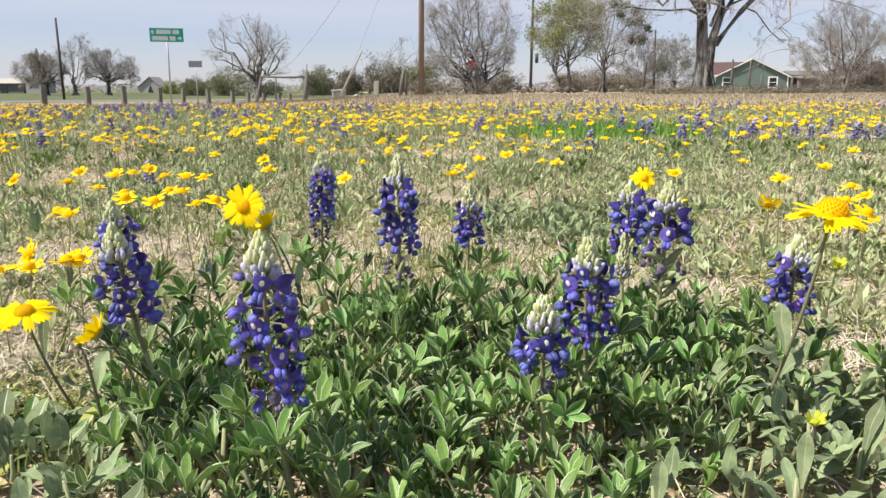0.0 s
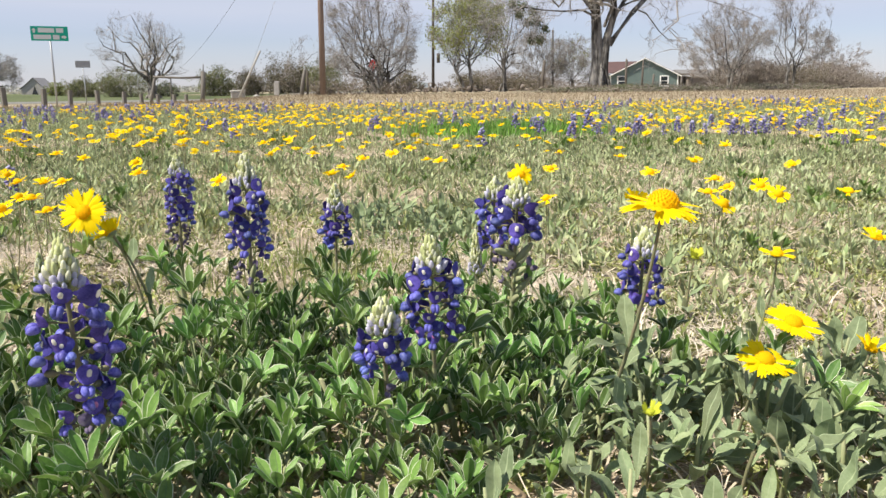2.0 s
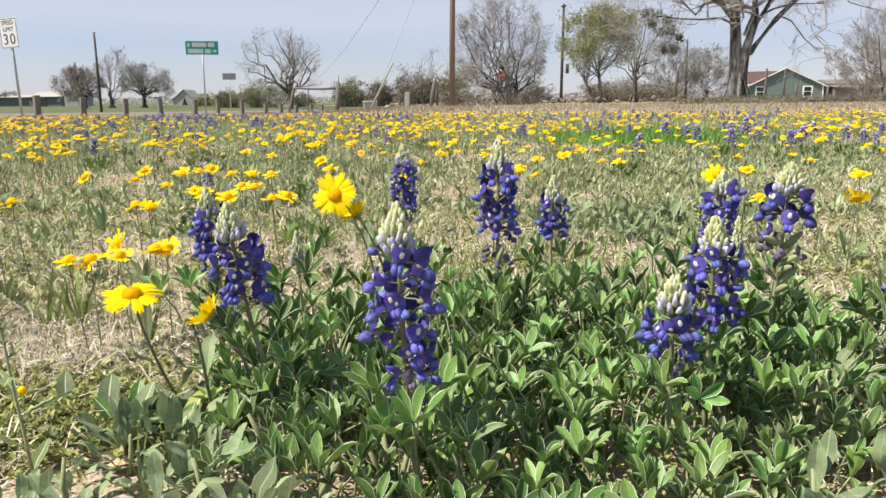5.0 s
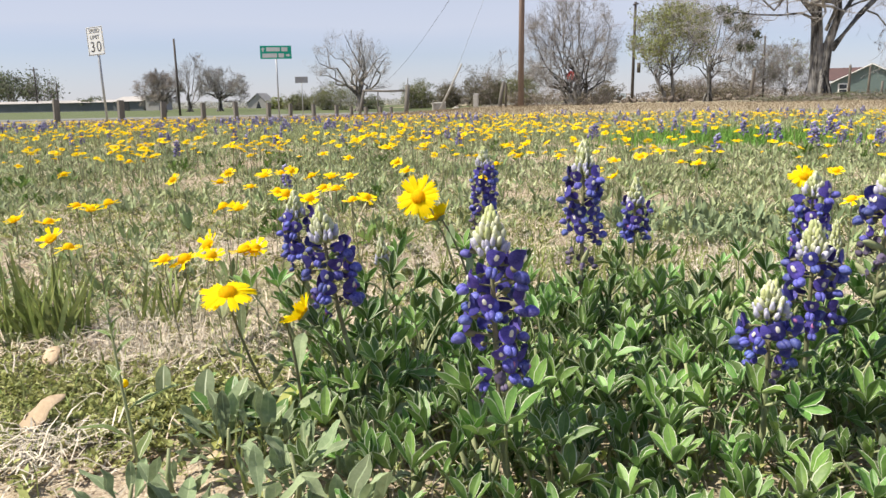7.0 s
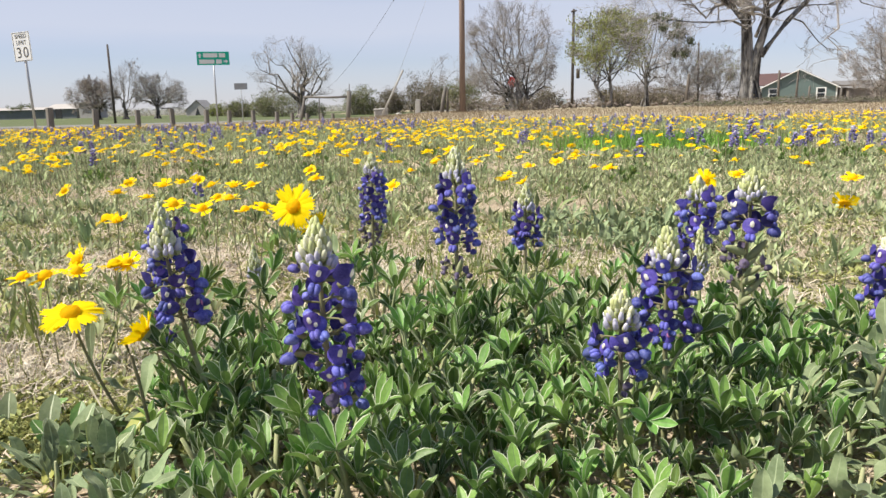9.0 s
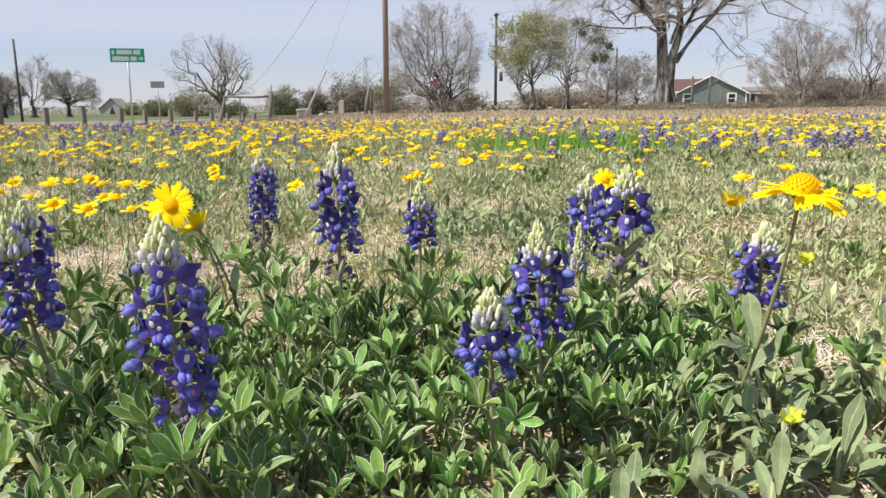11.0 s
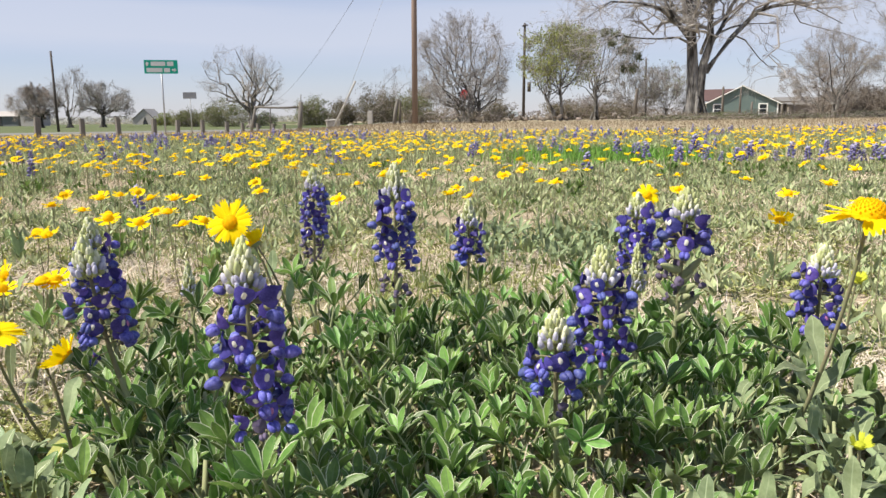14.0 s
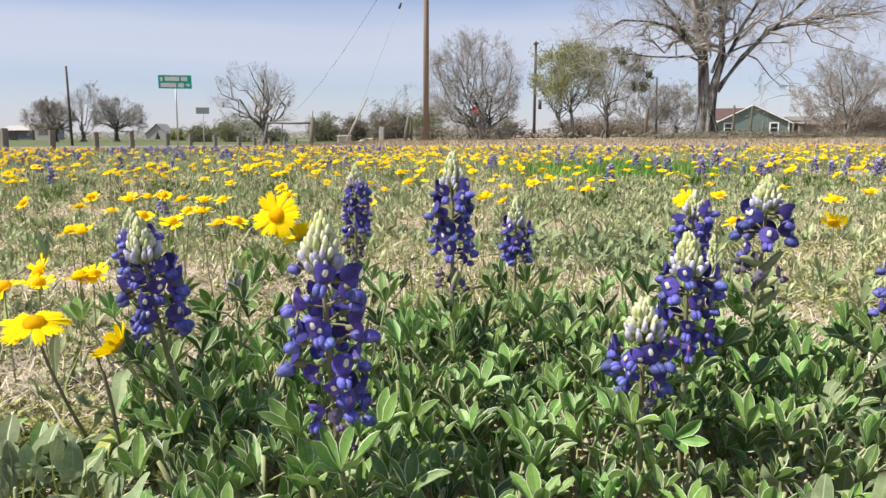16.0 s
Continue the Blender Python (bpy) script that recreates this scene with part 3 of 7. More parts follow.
    return root


LEAFLET_FAR = ([(0, -0.55, 0), (0.36, 0.05, 0.12), (0, 0.6, -0.06), (-0.36, 0.0, 0.1)], [(0, 1, 2), (0, 2, 3)], [0, 0])


def bush(label, x, y, w, h, seed, n=1600, leaf=0.12, mat=None, stems=26, depth=None, name="bush", category="bush"):
    """A shrub: many thin stems from the ground and small leaves in an uneven, gappy mass."""
    g = Grower(seed)
    r = g.r
    z0 = float(lie(x, y))
    depth = depth or w
    n, leaf = int(n * 2.3), leaf * 0.66
    heads = []
    for i in range(stems):
        t = r.uniform(0, 6.3)
        q = math.sqrt(r.uniform(0, 1))
        a = np.array([math.cos(t) * q * w * 0.3, math.sin(t) * q * depth * 0.3, -0.05])
        b = np.array([math.cos(t) * q * w * 0.5, math.sin(t) * q * depth * 0.5, h * (1 - 0.5 * q * q) * r.uniform(0.6, 1.05)])
        p, rad = g.limb(a, b, 0.035, 0.012, 4, 0.12)
        heads.append(b)
        for k in range(5):
            s = p[r.randint(1, 6)]
            e = s + r.normal(0, 0.16, 3) * np.array([w, depth, h]) * 0.8 + np.array([0, 0, 0.08 * h])
            e[2] = max(e[2], 0.05)
            g.limb(s, e, 0.015, 0.006, 2, 0.12)
            heads.append(e)
    heads = np.array(heads)
    root = thing(name, pose(x, y, z0), label, category)
    v, f = g.build((4, 3, "twig", "hair"))
    part("branchwork", quick_mesh("branches", v, f, [M_TWIG_R]), root)
    pick = heads[r.randint(0, len(heads), n)] + r.normal(0, 0.058, (n, 3)) * np.array([w, depth, h * 0.9])
    pick[:, 2] = np.abs(pick[:, 2])
    me = stamp("foliage", [LEAFLET_FAR], [spots(pick[:, 0], pick[:, 1], pick[:, 2], r.uniform(0, 6.3, n), r.uniform(-1.3, 1.3, n), r.uniform(-1.3, 1.3, n),
                                               leaf * r.uniform(0.5, 1.6, n))], [mat or M_BRUSH])
    part("foliage", me, root)
    return root


PECAN = ((0.42, 0.16, 0.50, ((-0.20, 0, -0.1), (-0.17, 0, 1.5), (-0.17, 0, 3.0), (-0.40, 0.1, 4.8), (-0.6, 0.1, 6.5), (-0.9, 0.2, 9.5))),
         (0.36, 0.10, 0.60, ((0.16, -0.12, -0.1), (0.14, -0.1, 1.4), (0.22, -0.1, 2.6), (0.52, -0.05, 3.7), (0.85, 0, 4.8), (0.6, 0.2, 7.6))),
         (0.20, 0.035, 0.3, ((0.45, -0.1, 2.7), (1.2, -0.2, 3.9), (2.0, -0.3, 4.8), (3.2, -0.3, 5.9), (5.4, -0.4, 6.7), (9.4, -0.4, 7.0))),
         (0.16, 0.04, 0.2, ((0.7, 0, 4.2), (1.6, 0.4, 5.4), (2.1, 0.6, 6.6), (3.2, 0.8, 8.2), (4.4, 0.9, 9.8))),
         (0.13, 0.03, 0.2, ((-0.38, 0, 4.4), (-1.6, -0.5, 5.6), (-3.0, -0.8, 6.4), (-5.2, -1.0, 6.5), (-6.4, -1.0, 5.7))),
         (0.10, 0.03, 0.2, ((-0.5, 0, 5.6), (-1.8, 0.6, 7.0), (-3.5, 1.0, 8.2), (-5.5, 1.0, 8.6))),
         (0.055, 0.014, 0.3, ((1.9, -0.3, 4.7), (2.6, -0.4, 4.4), (3.2, -0.4, 3.6), (3.8, -0.4, 3.0), (4.6, -0.4, 2.9))),
         (0.08, 0.02, 0.2, ((-0.35, -0.2, 4.2), (-1.5, -0.6, 4.6), (-2.8, -0.8, 4.4), (-4.5, -1.0, 4.7), (-5.8, -1.0, 4.4))),
         (0.10, 0.03, 0.2, ((0.1, -0.2, 3.7), (0.4, -0.8, 5.0), (0.2, -1.4, 6.6), (0.5, -1.8, 8.5))),
         (0.09, 0.03, 0.1, ((3.0, -0.3, 5.7), (4.4, -1.0, 7.2), (6.0, -1.4, 8.6), (8.0, -1.6, 9.4))),
         (0.06, 0.02, 0.1, ((4.0, -0.3, 6.2), (6.0, 0.6, 6.5), (7.5, 0.8, 6.0), (8.6, 0.8, 5.4))),
         (0.08, 0.03, 0.1, ((-1.5, -0.5, 5.5), (-2.6, -0.9, 7.2), (-4.2, -1.1, 8.8), (-6.0, -1.2, 9.8))),
         (0.09, 0.03, 0.2, ((-0.5, 0.1, 6.0), (-0.5, 1.8, 7.2), (0.2, 3.0, 8.6), (0.6, 3.6, 9.8))),
         (0.08, 0.02, 0.2, ((0.8, 0.2, 4.6), (2.0, 1.2, 5.2), (3.6, 1.8, 5.6), (5.4, 2.2, 5.6))))
tree("tall bare grey pecan with a thick forked trunk", 14.95, 45, 11, 5.6, 0.40, (1.2, 7.4), (8.2, 6.0, 4.4), 11, twigs=(13, 8, 6), twig_r=0.0115, droop=0.25, wild=0.75, twig_mat=M_TWIG_P, bark=M_BARK_D, paths=PECAN)
tree("bare many-stemmed thicket tree beside a red sign", 2.2, 45.5, 6.4, 0.8, 0.30, (-0.6, 3.3), (2.8, 2.6, 2.85), 21, limbs=38, stems=9, twigs=(6, 7, 5), twig_mat=M_TWIG, twig_r=0.0085, low=-0.5, lift=1.0, bark=M_BARK_D)
tree("half-green tree with fresh olive leaves", 8.9, 55, 7, 1.9, 0.24, (-0.15, 4.3), (2.7, 2.4, 2.4), 31, limbs=24, stems=2, twigs=(6, 6, 5), lift=0.9, bark=M_BARK_D, leaf=M_OLIVE, leaf_n=10500, leaf_size=0.095, leaf_box=((-3, -3, 2.4), (2.6, 3, 6.4)))
tree("bare grey tree hung with dark mistletoe clumps", 12.2, 60, 7, 2.1, 0.20, (0.9, 4.5), (2.7, 2.4, 2.5), 41, limbs=18, twigs=(5, 6, 5), twig_r=0.011, lift=1.0, twig_mat=M_TWIG_P, bark=M_BARK_D, clumps=((1.4, 0, 6.3, 0.20), (2.1, -0.6, 5.9, 0.17), (2.6, 0, 5.2, 0.20), (3.1, -0.4, 4.7, 0.15), (1.7, -1.0, 5.1, 0.18), (0.4, -1.0, 6.4, 0.16), (-0.6, -0.5, 6.0, 0.18), (2.9, 0.3, 3.9, 0.16), (2.0, -0.5, 3.8, 0.15), (0.9, -1.2, 5.6, 0.15)))
tree("bare spreading oak with a short dark trunk", -16.35, 70, 7, 1.6, 0.42, (-0.75, 4.0), (4.1, 3.6, 3.0), 51, limbs=16, lift=0.9, twigs=(6, 6, 5), twig_r=0.0085, low=-0.15, twig_mat=M_TWIG_P)
tree("rounded brown tree with dense bare twigs", -45.3, 90, 4.6, 1.3, 0.28, (-0.5, 2.6), (2.9, 2.8, 2.2), 61, limbs=30, twigs=(7, 8, 7), twig_mat=M_TWIG_R, bark=M_BARK_D, twig_r=0.011, low=-0.55, lift=0.8)
tree("thin bare tree with a Y-shaped dark trunk", -42.0, 90, 6.6, 1.2, 0.28, (0.5, 3.9), (2.6, 2.2, 3.0), 62, limbs=9, twigs=(6, 6, 5), twig_r=0.012, low=0.1, lift=0.8)
tree("low rounded bare tree with a dark crooked trunk", -38.2, 90, 5.0, 1.5, 0.28, (0.4, 2.9), (3.2, 2.8, 2.3), 63, limbs=26, twigs=(7, 8, 6), twig_mat=M_TWIG, bark=M_BARK_D, twig_r=0.011, low=-0.4, lift=0.8)
tree("bare thicket tree with upright grey stems", 28.2, 55, 6, 0.9, 0.20, (-0.2, 3.2), (3.0, 2.6, 3.0), 71, limbs=17, stems=3, twigs=(6, 7, 7), bark=M_BARK_D, twig_r=0.009, low=-0.4)
tree("tall bare tree with pale crooked limbs", 33.3, 56, 7.6, 1.6, 0.22, (0.2, 4.2), (2.8, 2.6, 3.5), 72, limbs=15, stems=2, twigs=(6, 7, 7), bark=M_BARK_D, twig_r=0.009, low=-0.4)
tree("low bare tree with brownish twigs", 28.3, 58, 4.6, 0.9, 0.15, (0.0, 2.5), (2.5, 2.2, 2.2), 73, limbs=14, stems=3, twigs=(6, 7, 5), twig_mat=M_TWIG_R, low=-0.4)
tree("bare tree with brownish twigs among brush", 31.0, 60, 5.2, 0.9, 0.15, (0.0, 2.9), (2.5, 2.2, 2.6), 74, limbs=14, stems=3, twigs=(6, 7, 5), twig_mat=M_TWIG_R, low=-0.4)
tree("thin bare tree at the field's far corner", 47.0, 74, 5.4, 1.2, 0.16, (0.0, 3.3), (2.4, 2.2, 2.4), 75, limbs=10, stems=2, twigs=(6, 6, 4), twig_r=0.016)
tree("bare brown tree in the far brush", 53.0, 80, 5.2, 1.2, 0.16, (0.0, 2.9), (3.4, 2.6, 2.4), 76, limbs=13, stems=3, twigs=(7, 6, 4), twig_mat=M_TWIG_R, twig_r=0.018)
tree("bare brown tree behind the fence posts", 19.6, 78, 4.6, 0.9, 0.15, (0.0, 3.0), (3.2, 2.2, 2.9), 77, limbs=22, stems=4, twigs=(7, 7, 6), leaf=M_BRUSH, leaf_n=500, leaf_size=0.12)
tree("bare brown tree with a few dull leaves", 23.4, 80, 5.0, 0.9, 0.15, (0.0, 3.0), (3.3, 2.2, 2.8), 78, limbs=22, stems=4, twigs=(7, 7, 6), leaf=M_OLIVE, leaf_n=500, leaf_size=0.12)
tree("thin pale bare sapling by the tall pole", -2.3, 52, 4.0, 0.8, 0.07, (0.0, 2.2), (1.3, 1.2, 1.8), 79, limbs=7, stems=2, twigs=(4, 4, 3), twig_r=0.007)
tree("thin bare sapling among fence rubble", 0.3, 50, 3.2, 0.6, 0.06, (0.0, 1.6), (1.6, 1.2, 1.2), 80, limbs=9, stems=4, twigs=(5, 5, 3), twig_r=0.008, low=-0.5)
tree("green-grey tree behind the low grey building", -108.0, 150, 8, 2.0, 0.35, (0.0, 4.6), (4.6, 4.0, 3.0), 81, limbs=12, twigs=(5, 5, 4), leaf=M_DARKLEAF, leaf_n=2600, leaf_size=0.3, twig_r=0.03)
tree("dark tree behind the low grey building", -117.0, 155, 8, 2.0, 0.35, (0.0, 5.0), (4.4, 4.0, 3.0), 82, limbs=12, twigs=(5, 5, 4), leaf=M_DARKLEAF, leaf_n=3600, leaf_size=0.3, twig_r=0.03)
tree("dark narrow tree by a far thin pole", -101.5, 150, 9, 2.0, 0.3, (0.0, 4.8), (3.0, 3.0, 3.4), 83, limbs=12, twigs=(5, 5, 4), leaf=M_DARKLEAF, leaf_n=1500, leaf_size=0.3, twig_r=0.03)

bush("dull green rounded roadside bush", -21.3, 80, 4.6, 2.9, 101, 4200, 0.13, M_BUSH, 40)
bush("brown-green rounded roadside bush", -25.8, 82, 2.8, 1.8, 102, 2200, 0.13, M_BUSH, 36)
bush("dark green rounded roadside bush", -12.6, 80, 3.3, 2.7, 103, 4000, 0.13, M_BUSH, 40)
bush("brown-green bush beside the road", -9.5, 80, 3.2, 2.4, 104, 3600, 0.13, M_BRUSH, 40)
bush("low dull green roadside bush", -17.4, 81, 2.2, 1.5, 105, 1200, 0.13, M_DARKLEAF)
bush("wide brown-green thicket beside the road", -5.6, 80, 4.8, 3.3, 106, 6500, 0.14, M_BRUSH, 60)
bush("olive thicket behind the tall pole", -2.0, 78, 4.2, 2.9, 107, 4500, 0.14, M_BUSH, 50)
bush("small round dark bush far across the road", -85.0, 140, 4.2, 2.9, 108, 1600, 0.25, M_DARKLEAF)
for i, (bx, by, bw, bh, bm) in enumerate((( -31, 98, 3.2, 1.7, M_BRUSH), (-34.5, 100, 2.4, 1.5, M_OLIVE), (5.2, 70, 3.2, 1.9, M_BRUSH), (10.9, 66, 3.2, 1.7, M_BRUSH),
                                         (16.0, 74, 4.0, 1.5, M_BRUSH), (27.0, 78, 6, 0.55, M_DARKLEAF), (22.5, 62, 3.4, 0.5, M_DARKLEAF), (37.0, 66, 4.5, 1.5, M_BRUSH),
                                         (41.5, 72, 5.0, 2.0, M_BRUSH), (57.0, 86, 9.0, 2.6, M_BRUSH), (47, 84, 6, 1.8, M_ORANGE), (66.0, 96, 9.0, 2.4, M_BRUSH))):
    bush("brown winter brush with sparse dull leaves", bx, by, bw, bh, 120 + i, 1500, 0.14, bm)
# last five: dark weeds added to stand in for shade below pecan and house
for i, (bx, by, bw, bh) in enumerate(((0.2, 43.5, 3.6, 0.9), (3.0, 44.0, 2.2, 0.8), (-1.2, 42.6, 1.4, 0.7), (14.2, 43.8, 2.6, 0.6), (20.5, 50, 5, 0.6), (26, 52, 5, 0.4), (31, 52, 5, 0.6), (12.0, 42, 4, 0.35), (16.5, 42.5, 5, 0.38), (20.5, 44, 5, 0.36), (25.5, 47, 6, 0.4), (31, 50, 6, 0.4))):
    bush("low tangle of dead brown weeds" if i < 7 else "low green-brown weeds, dark in place of shade, by the far field edge", bx, by, bw, bh, 150 + i, 700, 0.07, M_BRUSH if i < 7 else M_DARKLEAF, 20, 1.2, "weed_tangle", "weeds")


for i, (bx, by, bw, bh, bm) in enumerate(((34.0, 66, 4.0, 2.2, M_GREYBRUSH), (36.5, 68, 5.0, 2.8, M_GREYBRUSH), (41.0, 70, 5.0, 1.7, M_BRUSH),
                                         (20.5, 84, 6.0, 2.0, M_GREYBRUSH), (14.5, 76, 5.0, 2.2, M_GREYBRUSH), (50.0, 78, 7.0, 1.8, M_BRUSH), (58.0, 84, 8.0, 2.0, M_GREYBRUSH),
                                         (33.5, 60, 4.0, 2.4, M_GREYBRUSH), (38.0, 62, 4.5, 2.2, M_BRUSH), (43.0, 66, 5.0, 2.3, M_GREYBRUSH))):
    bush("grey-brown winter thicket of thin stems", bx, by, bw, bh, 180 + i, 2800, 0.12, bm, 90)


def treeline(seed, x0, x1, y, h, n, mat, label):
    r = np.random.RandomState(seed)
    x = r.uniform(x0, x1, n)
    top = h * (0.55 + 0.45 * np.array([noise.noise(Vector((a * 0.05, seed, 0))) for a in x])) + h * 0.25 * np.array([noise.noise(Vector((a * 0.3, seed, 4))) for a in x])
    z = np.abs(top) * r.uniform(0, 1, n) ** 1.2
    yy = y + r.normal(0, 5, n)
    me = stamp("far_woods", [LEAFLET_FAR], [spots(x, yy, z + lie(x, yy), r.uniform(0, 6.3, n), r.uniform(-1.3, 1.3, n), r.uniform(-1.3, 1.3, n), r.uniform(0.2, 0.5, n))], [mat])
    tagged(new("far_woods", me), label, "woods", kind="stuff")


treeline(5, -190, -20, 230, 3.4, 22000, M_HAZE, "far line of dull green trees, coloured pale with haze, across the road")
treeline(6, -30, 190, 190, 3.6, 24000, M_GREYBRUSH, "far line of brown winter woods behind the house")


# ---- roadside things ----
def stick(name, parent, pts, radii, mat, sides=8, label=""):
    v, f = tube(pts, radii, sides)
    return part(name, mesh_of(name, v, f, [mat]), parent, None, label)


def slab(name, parent, b, mat, bevel=0.0, label="", m=None):
    v, f = box(*b, bevel)
    return part(name, mesh_of(name, v, f, [mat], None, False), parent, m, label)


def text_part(name, body, size, parent, x, z, y, mat, squeeze=1.0):
    cu = bpy.data.curves.new(name, "FONT")
    cu.body, cu.size, cu.extrude, cu.align_x, cu.align_y = body, size, 0.002, "CENTER", "CENTER"
    ob = bpy.data.objects.new(name, cu)
    scene.collection.objects.link(ob)
    dg = bpy.context.evaluated_depsgraph_get()
    me = bpy.data.meshes.new_from_object(ob.evaluated_get(dg))
    bpy.data.objects.remove(ob)
    me.materials.clear()
    me.materials.append(mat)
    return part(name, me, parent, pose(x, y, z, 90, 0, 0) @ Matrix.Diagonal((squeeze, 1, 1, 1)))


def speed_sign():
    x, y = -12.38, 21.0
    s = thing("speed_limit_sign", pose(x, y, float(lie(x, y)), 0, -2.6, -15), "white speed limit sign on a leaning steel post", "road sign")
    stick("post", s, [(0, 0, -0.2), (0, 0, 2.68)], [0.035, 0.035], M_STEEL, 6)
    slab("panel", s, (-0.305, 0.305, -0.055, -0.047, 1.92, 2.70), M_SIGN_W, 0.003)
    for b in ((-0.285, 0.285, 1.935, 1.947), (-0.285, 0.285, 2.673, 2.685)):
        slab("border", s, (b[0], b[1], -0.0585, -0.0545, b[2], b[3]), M_SIGN_K)
    for b in ((-0.285, -0.273), (0.273, 0.285)):
        slab("border", s, (b[0], b[1], -0.0585, -0.0545, 1.947, 2.673), M_SIGN_K)
    text_part("lettering", "SPEED", 0.155, s, 0, 2.58, -0.0575, M_SIGN_K, 0.95)
    text_part("lettering", "LIMIT", 0.155, s, 0, 2.41, -0.0575, M_SIGN_K, 0.95)
    text_part("numeral", "3", 0.40, s, -0.115, 2.14, -0.0575, M_SIGN_K, 0.95)
    text_part("numeral", "0", 0.40, s, 0.115, 2.14, -0.0575, M_SIGN_K, 0.95)


speed_sign()


def guide_sign():
    x, y = -10.36, 30.0
    s = thing("guide_sign", pose(x, y, float(lie(x, y)), 0, 0, 17), "green road guide sign with two white lines of writing", "road sign")
    stick("post", s, [(0, 0, -0.2), (0, 0, 2.9)], [0.032, 0.032], M_STEEL, 6)
    z0 = 2.44
    slab("panel", s, (-0.60, 0.60, -0.05, -0.042, z0, z0 + 0.50), M_SIGN_G, 0.003)
    for k, (u0, u1, r0) in enumerate(((-0.36, 0.16, 0), (0.22, 0.45, 0), (-0.52, 0.04, 1), (0.10, 0.31, 1))):
        zz = z0 + 0.285 - 0.235 * r0
        slab("writing_bar", s, (u0, u1, -0.0545, -0.0495, zz, zz + 0.155), M_SIGN_W)
    arrow = Shape().add([(-0.035, -0.053, 0), (0.035, -0.053, 0), (0.035, -0.053, 0.09), (-0.035, -0.053, 0.09)], [(0, 1, 2, 3)])
    arrow.add([(-0.08, -0.053, 0.085), (0.08, -0.053, 0.085), (0, -0.053, 0.17)], [(0, 1, 2)])
    me = arrow.mesh("arrow", [M_SIGN_W], False)
    part("arrow", me, s, pose(-0.49, 0, z0 + 0.27))
    part("arrow", me, s, pose(0.38, 0, z0 + 0.135, 0, 90, 0))


guide_sign()


def back_sign():
    x, y = -14.03, 45.0
    s = thing("small_sign", pose(x, y, float(lie(x, y)), 0, 0, 10), "small grey road sign seen from its back", "road sign")
    stick("post", s, [(0, 0, -0.2), (0, 0, 2.2)], [0.03, 0.03], M_STEEL, 6)
    slab("panel", s, (-0.37, 0.37, -0.05, -0.04, 1.98, 2.34), M_SIGN_B, 0.003)


back_sign()


def stop_sign():
    x, y = 2.28, 60.0
    s = thing("stop_sign", pose(x, y, float(lie(x, y)), 0, 0, -8), "red eight-sided road sign behind bare branches", "road sign")
    stick("post", s, [(0, 0, -0.2), (0, 0, 2.4)], [0.03, 0.03], M_STEEL, 6)
    v = []
    for yy in (-0.05, -0.04):
        for k in range(8):
            t = math.pi / 8 + k * math.pi / 4
            v.append((0.42 * math.cos(t), yy, 2.05 + 0.42 * math.sin(t)))
    f = [tuple(range(8)), tuple(range(15, 7, -1))] + [((k + 1) % 8, k, 8 + k, 8 + (k + 1) % 8) for k in range(8)]
    part("panel", mesh_of("panel", v, f, [M_SIGN_R], None, False), s)
    text_part("lettering", "STOP", 0.27, s, 0, 2.05, -0.0535, M_SIGN_W)


stop_sign()


def wire(label, pts, r=0.012):
    s = thing("wire", pose(0, 0, 0), label, "wire", me=mesh_of("wire", *tube(pts, [r] * len(pts), 5), [M_POLE_D]))
    return s


def sag(a, b, drop, n=14):
    a, b = Vector(a), Vector(b)
    return [a.lerp(b, i / n) - Vector((0, 0, drop * 4 * (i / n) * (1 - i / n))) for i in range(n + 1)]


def pole(label, x, y, h, r0, r1, mat, lean=(0, 0), arms=(), cap=True):
    s = thing("utility_pole", pose(x, y, float(lie(x, y))), label, "utility pole")
    stick("shaft", s, [(0, 0, -0.3), (lean[0] * 0.5, lean[1] * 0.5, h * 0.5), (lean[0], lean[1], h)], [r0, (r0 + r1) / 2, r1], mat, 12)
    for z, w in arms:
        slab("crossarm", s, (lean[0] - w, lean[0] + w, lean[1] - 0.16, lean[1] - 0.05, z, z + 0.11), mat, 0.01)
        for k in (-0.9, -0.45, 0.45, 0.9):
            stick("insulator", s, [(lean[0] + k * w, lean[1] - 0.1, z + 0.11), (lean[0] + k * w, lean[1] - 0.1, z + 0.28)], [0.05, 0.035], M_STEEL, 6)
    return s


pole("tall reddish-brown wooden utility pole", -1.07, 40.0, 11.5, 0.155, 0.115, M_POLE, (0.12, 0), ((10.6, 1.1),))
pole("dark bare wooden pole leaning slightly", -28.9, 60.0, 6.05, 0.10, 0.075, M_POLE_D, (-0.05, 0))
p2 = pole("thin dark wooden pole with a small top fitting", 6.72, 60.0, 7.25, 0.12, 0.09, M_POLE_D, (0.08, 0))
stick("fitting", p2, [(-0.12, -0.1, 7.05), (0.30, -0.1, 7.12)], [0.07, 0.05], M_POLE_D)
stick("transformer", p2, [(0.42, -0.1, 2.2), (0.42, -0.1, 2.9)], [0.13, 0.13], M_POLE_D, 10, "dark can on a bracket")
pole("thin far bare wooden pole", 21.5, 80.0, 6.1, 0.11, 0.08, M_POLE_D, (-0.1, 0))
pole("far thin pole behind the grey building", -96.0, 140.0, 8.5, 0.16, 0.12, M_POLE_D, (0, 0), ((8.0, 0.9),))
pole("far short pole by the grey building", -91.7, 140.0, 5.6, 0.14, 0.10, M_POLE_D)
wire("dark power line sagging away to a far pole", sag((-1.0, 40, 10.8), (-24.0, 118, 3.2), 1.3))
wire("dark power line running overhead from the tall pole", sag((-1.0, 40, 10.8), (14, 28, 12.5), 0.5))
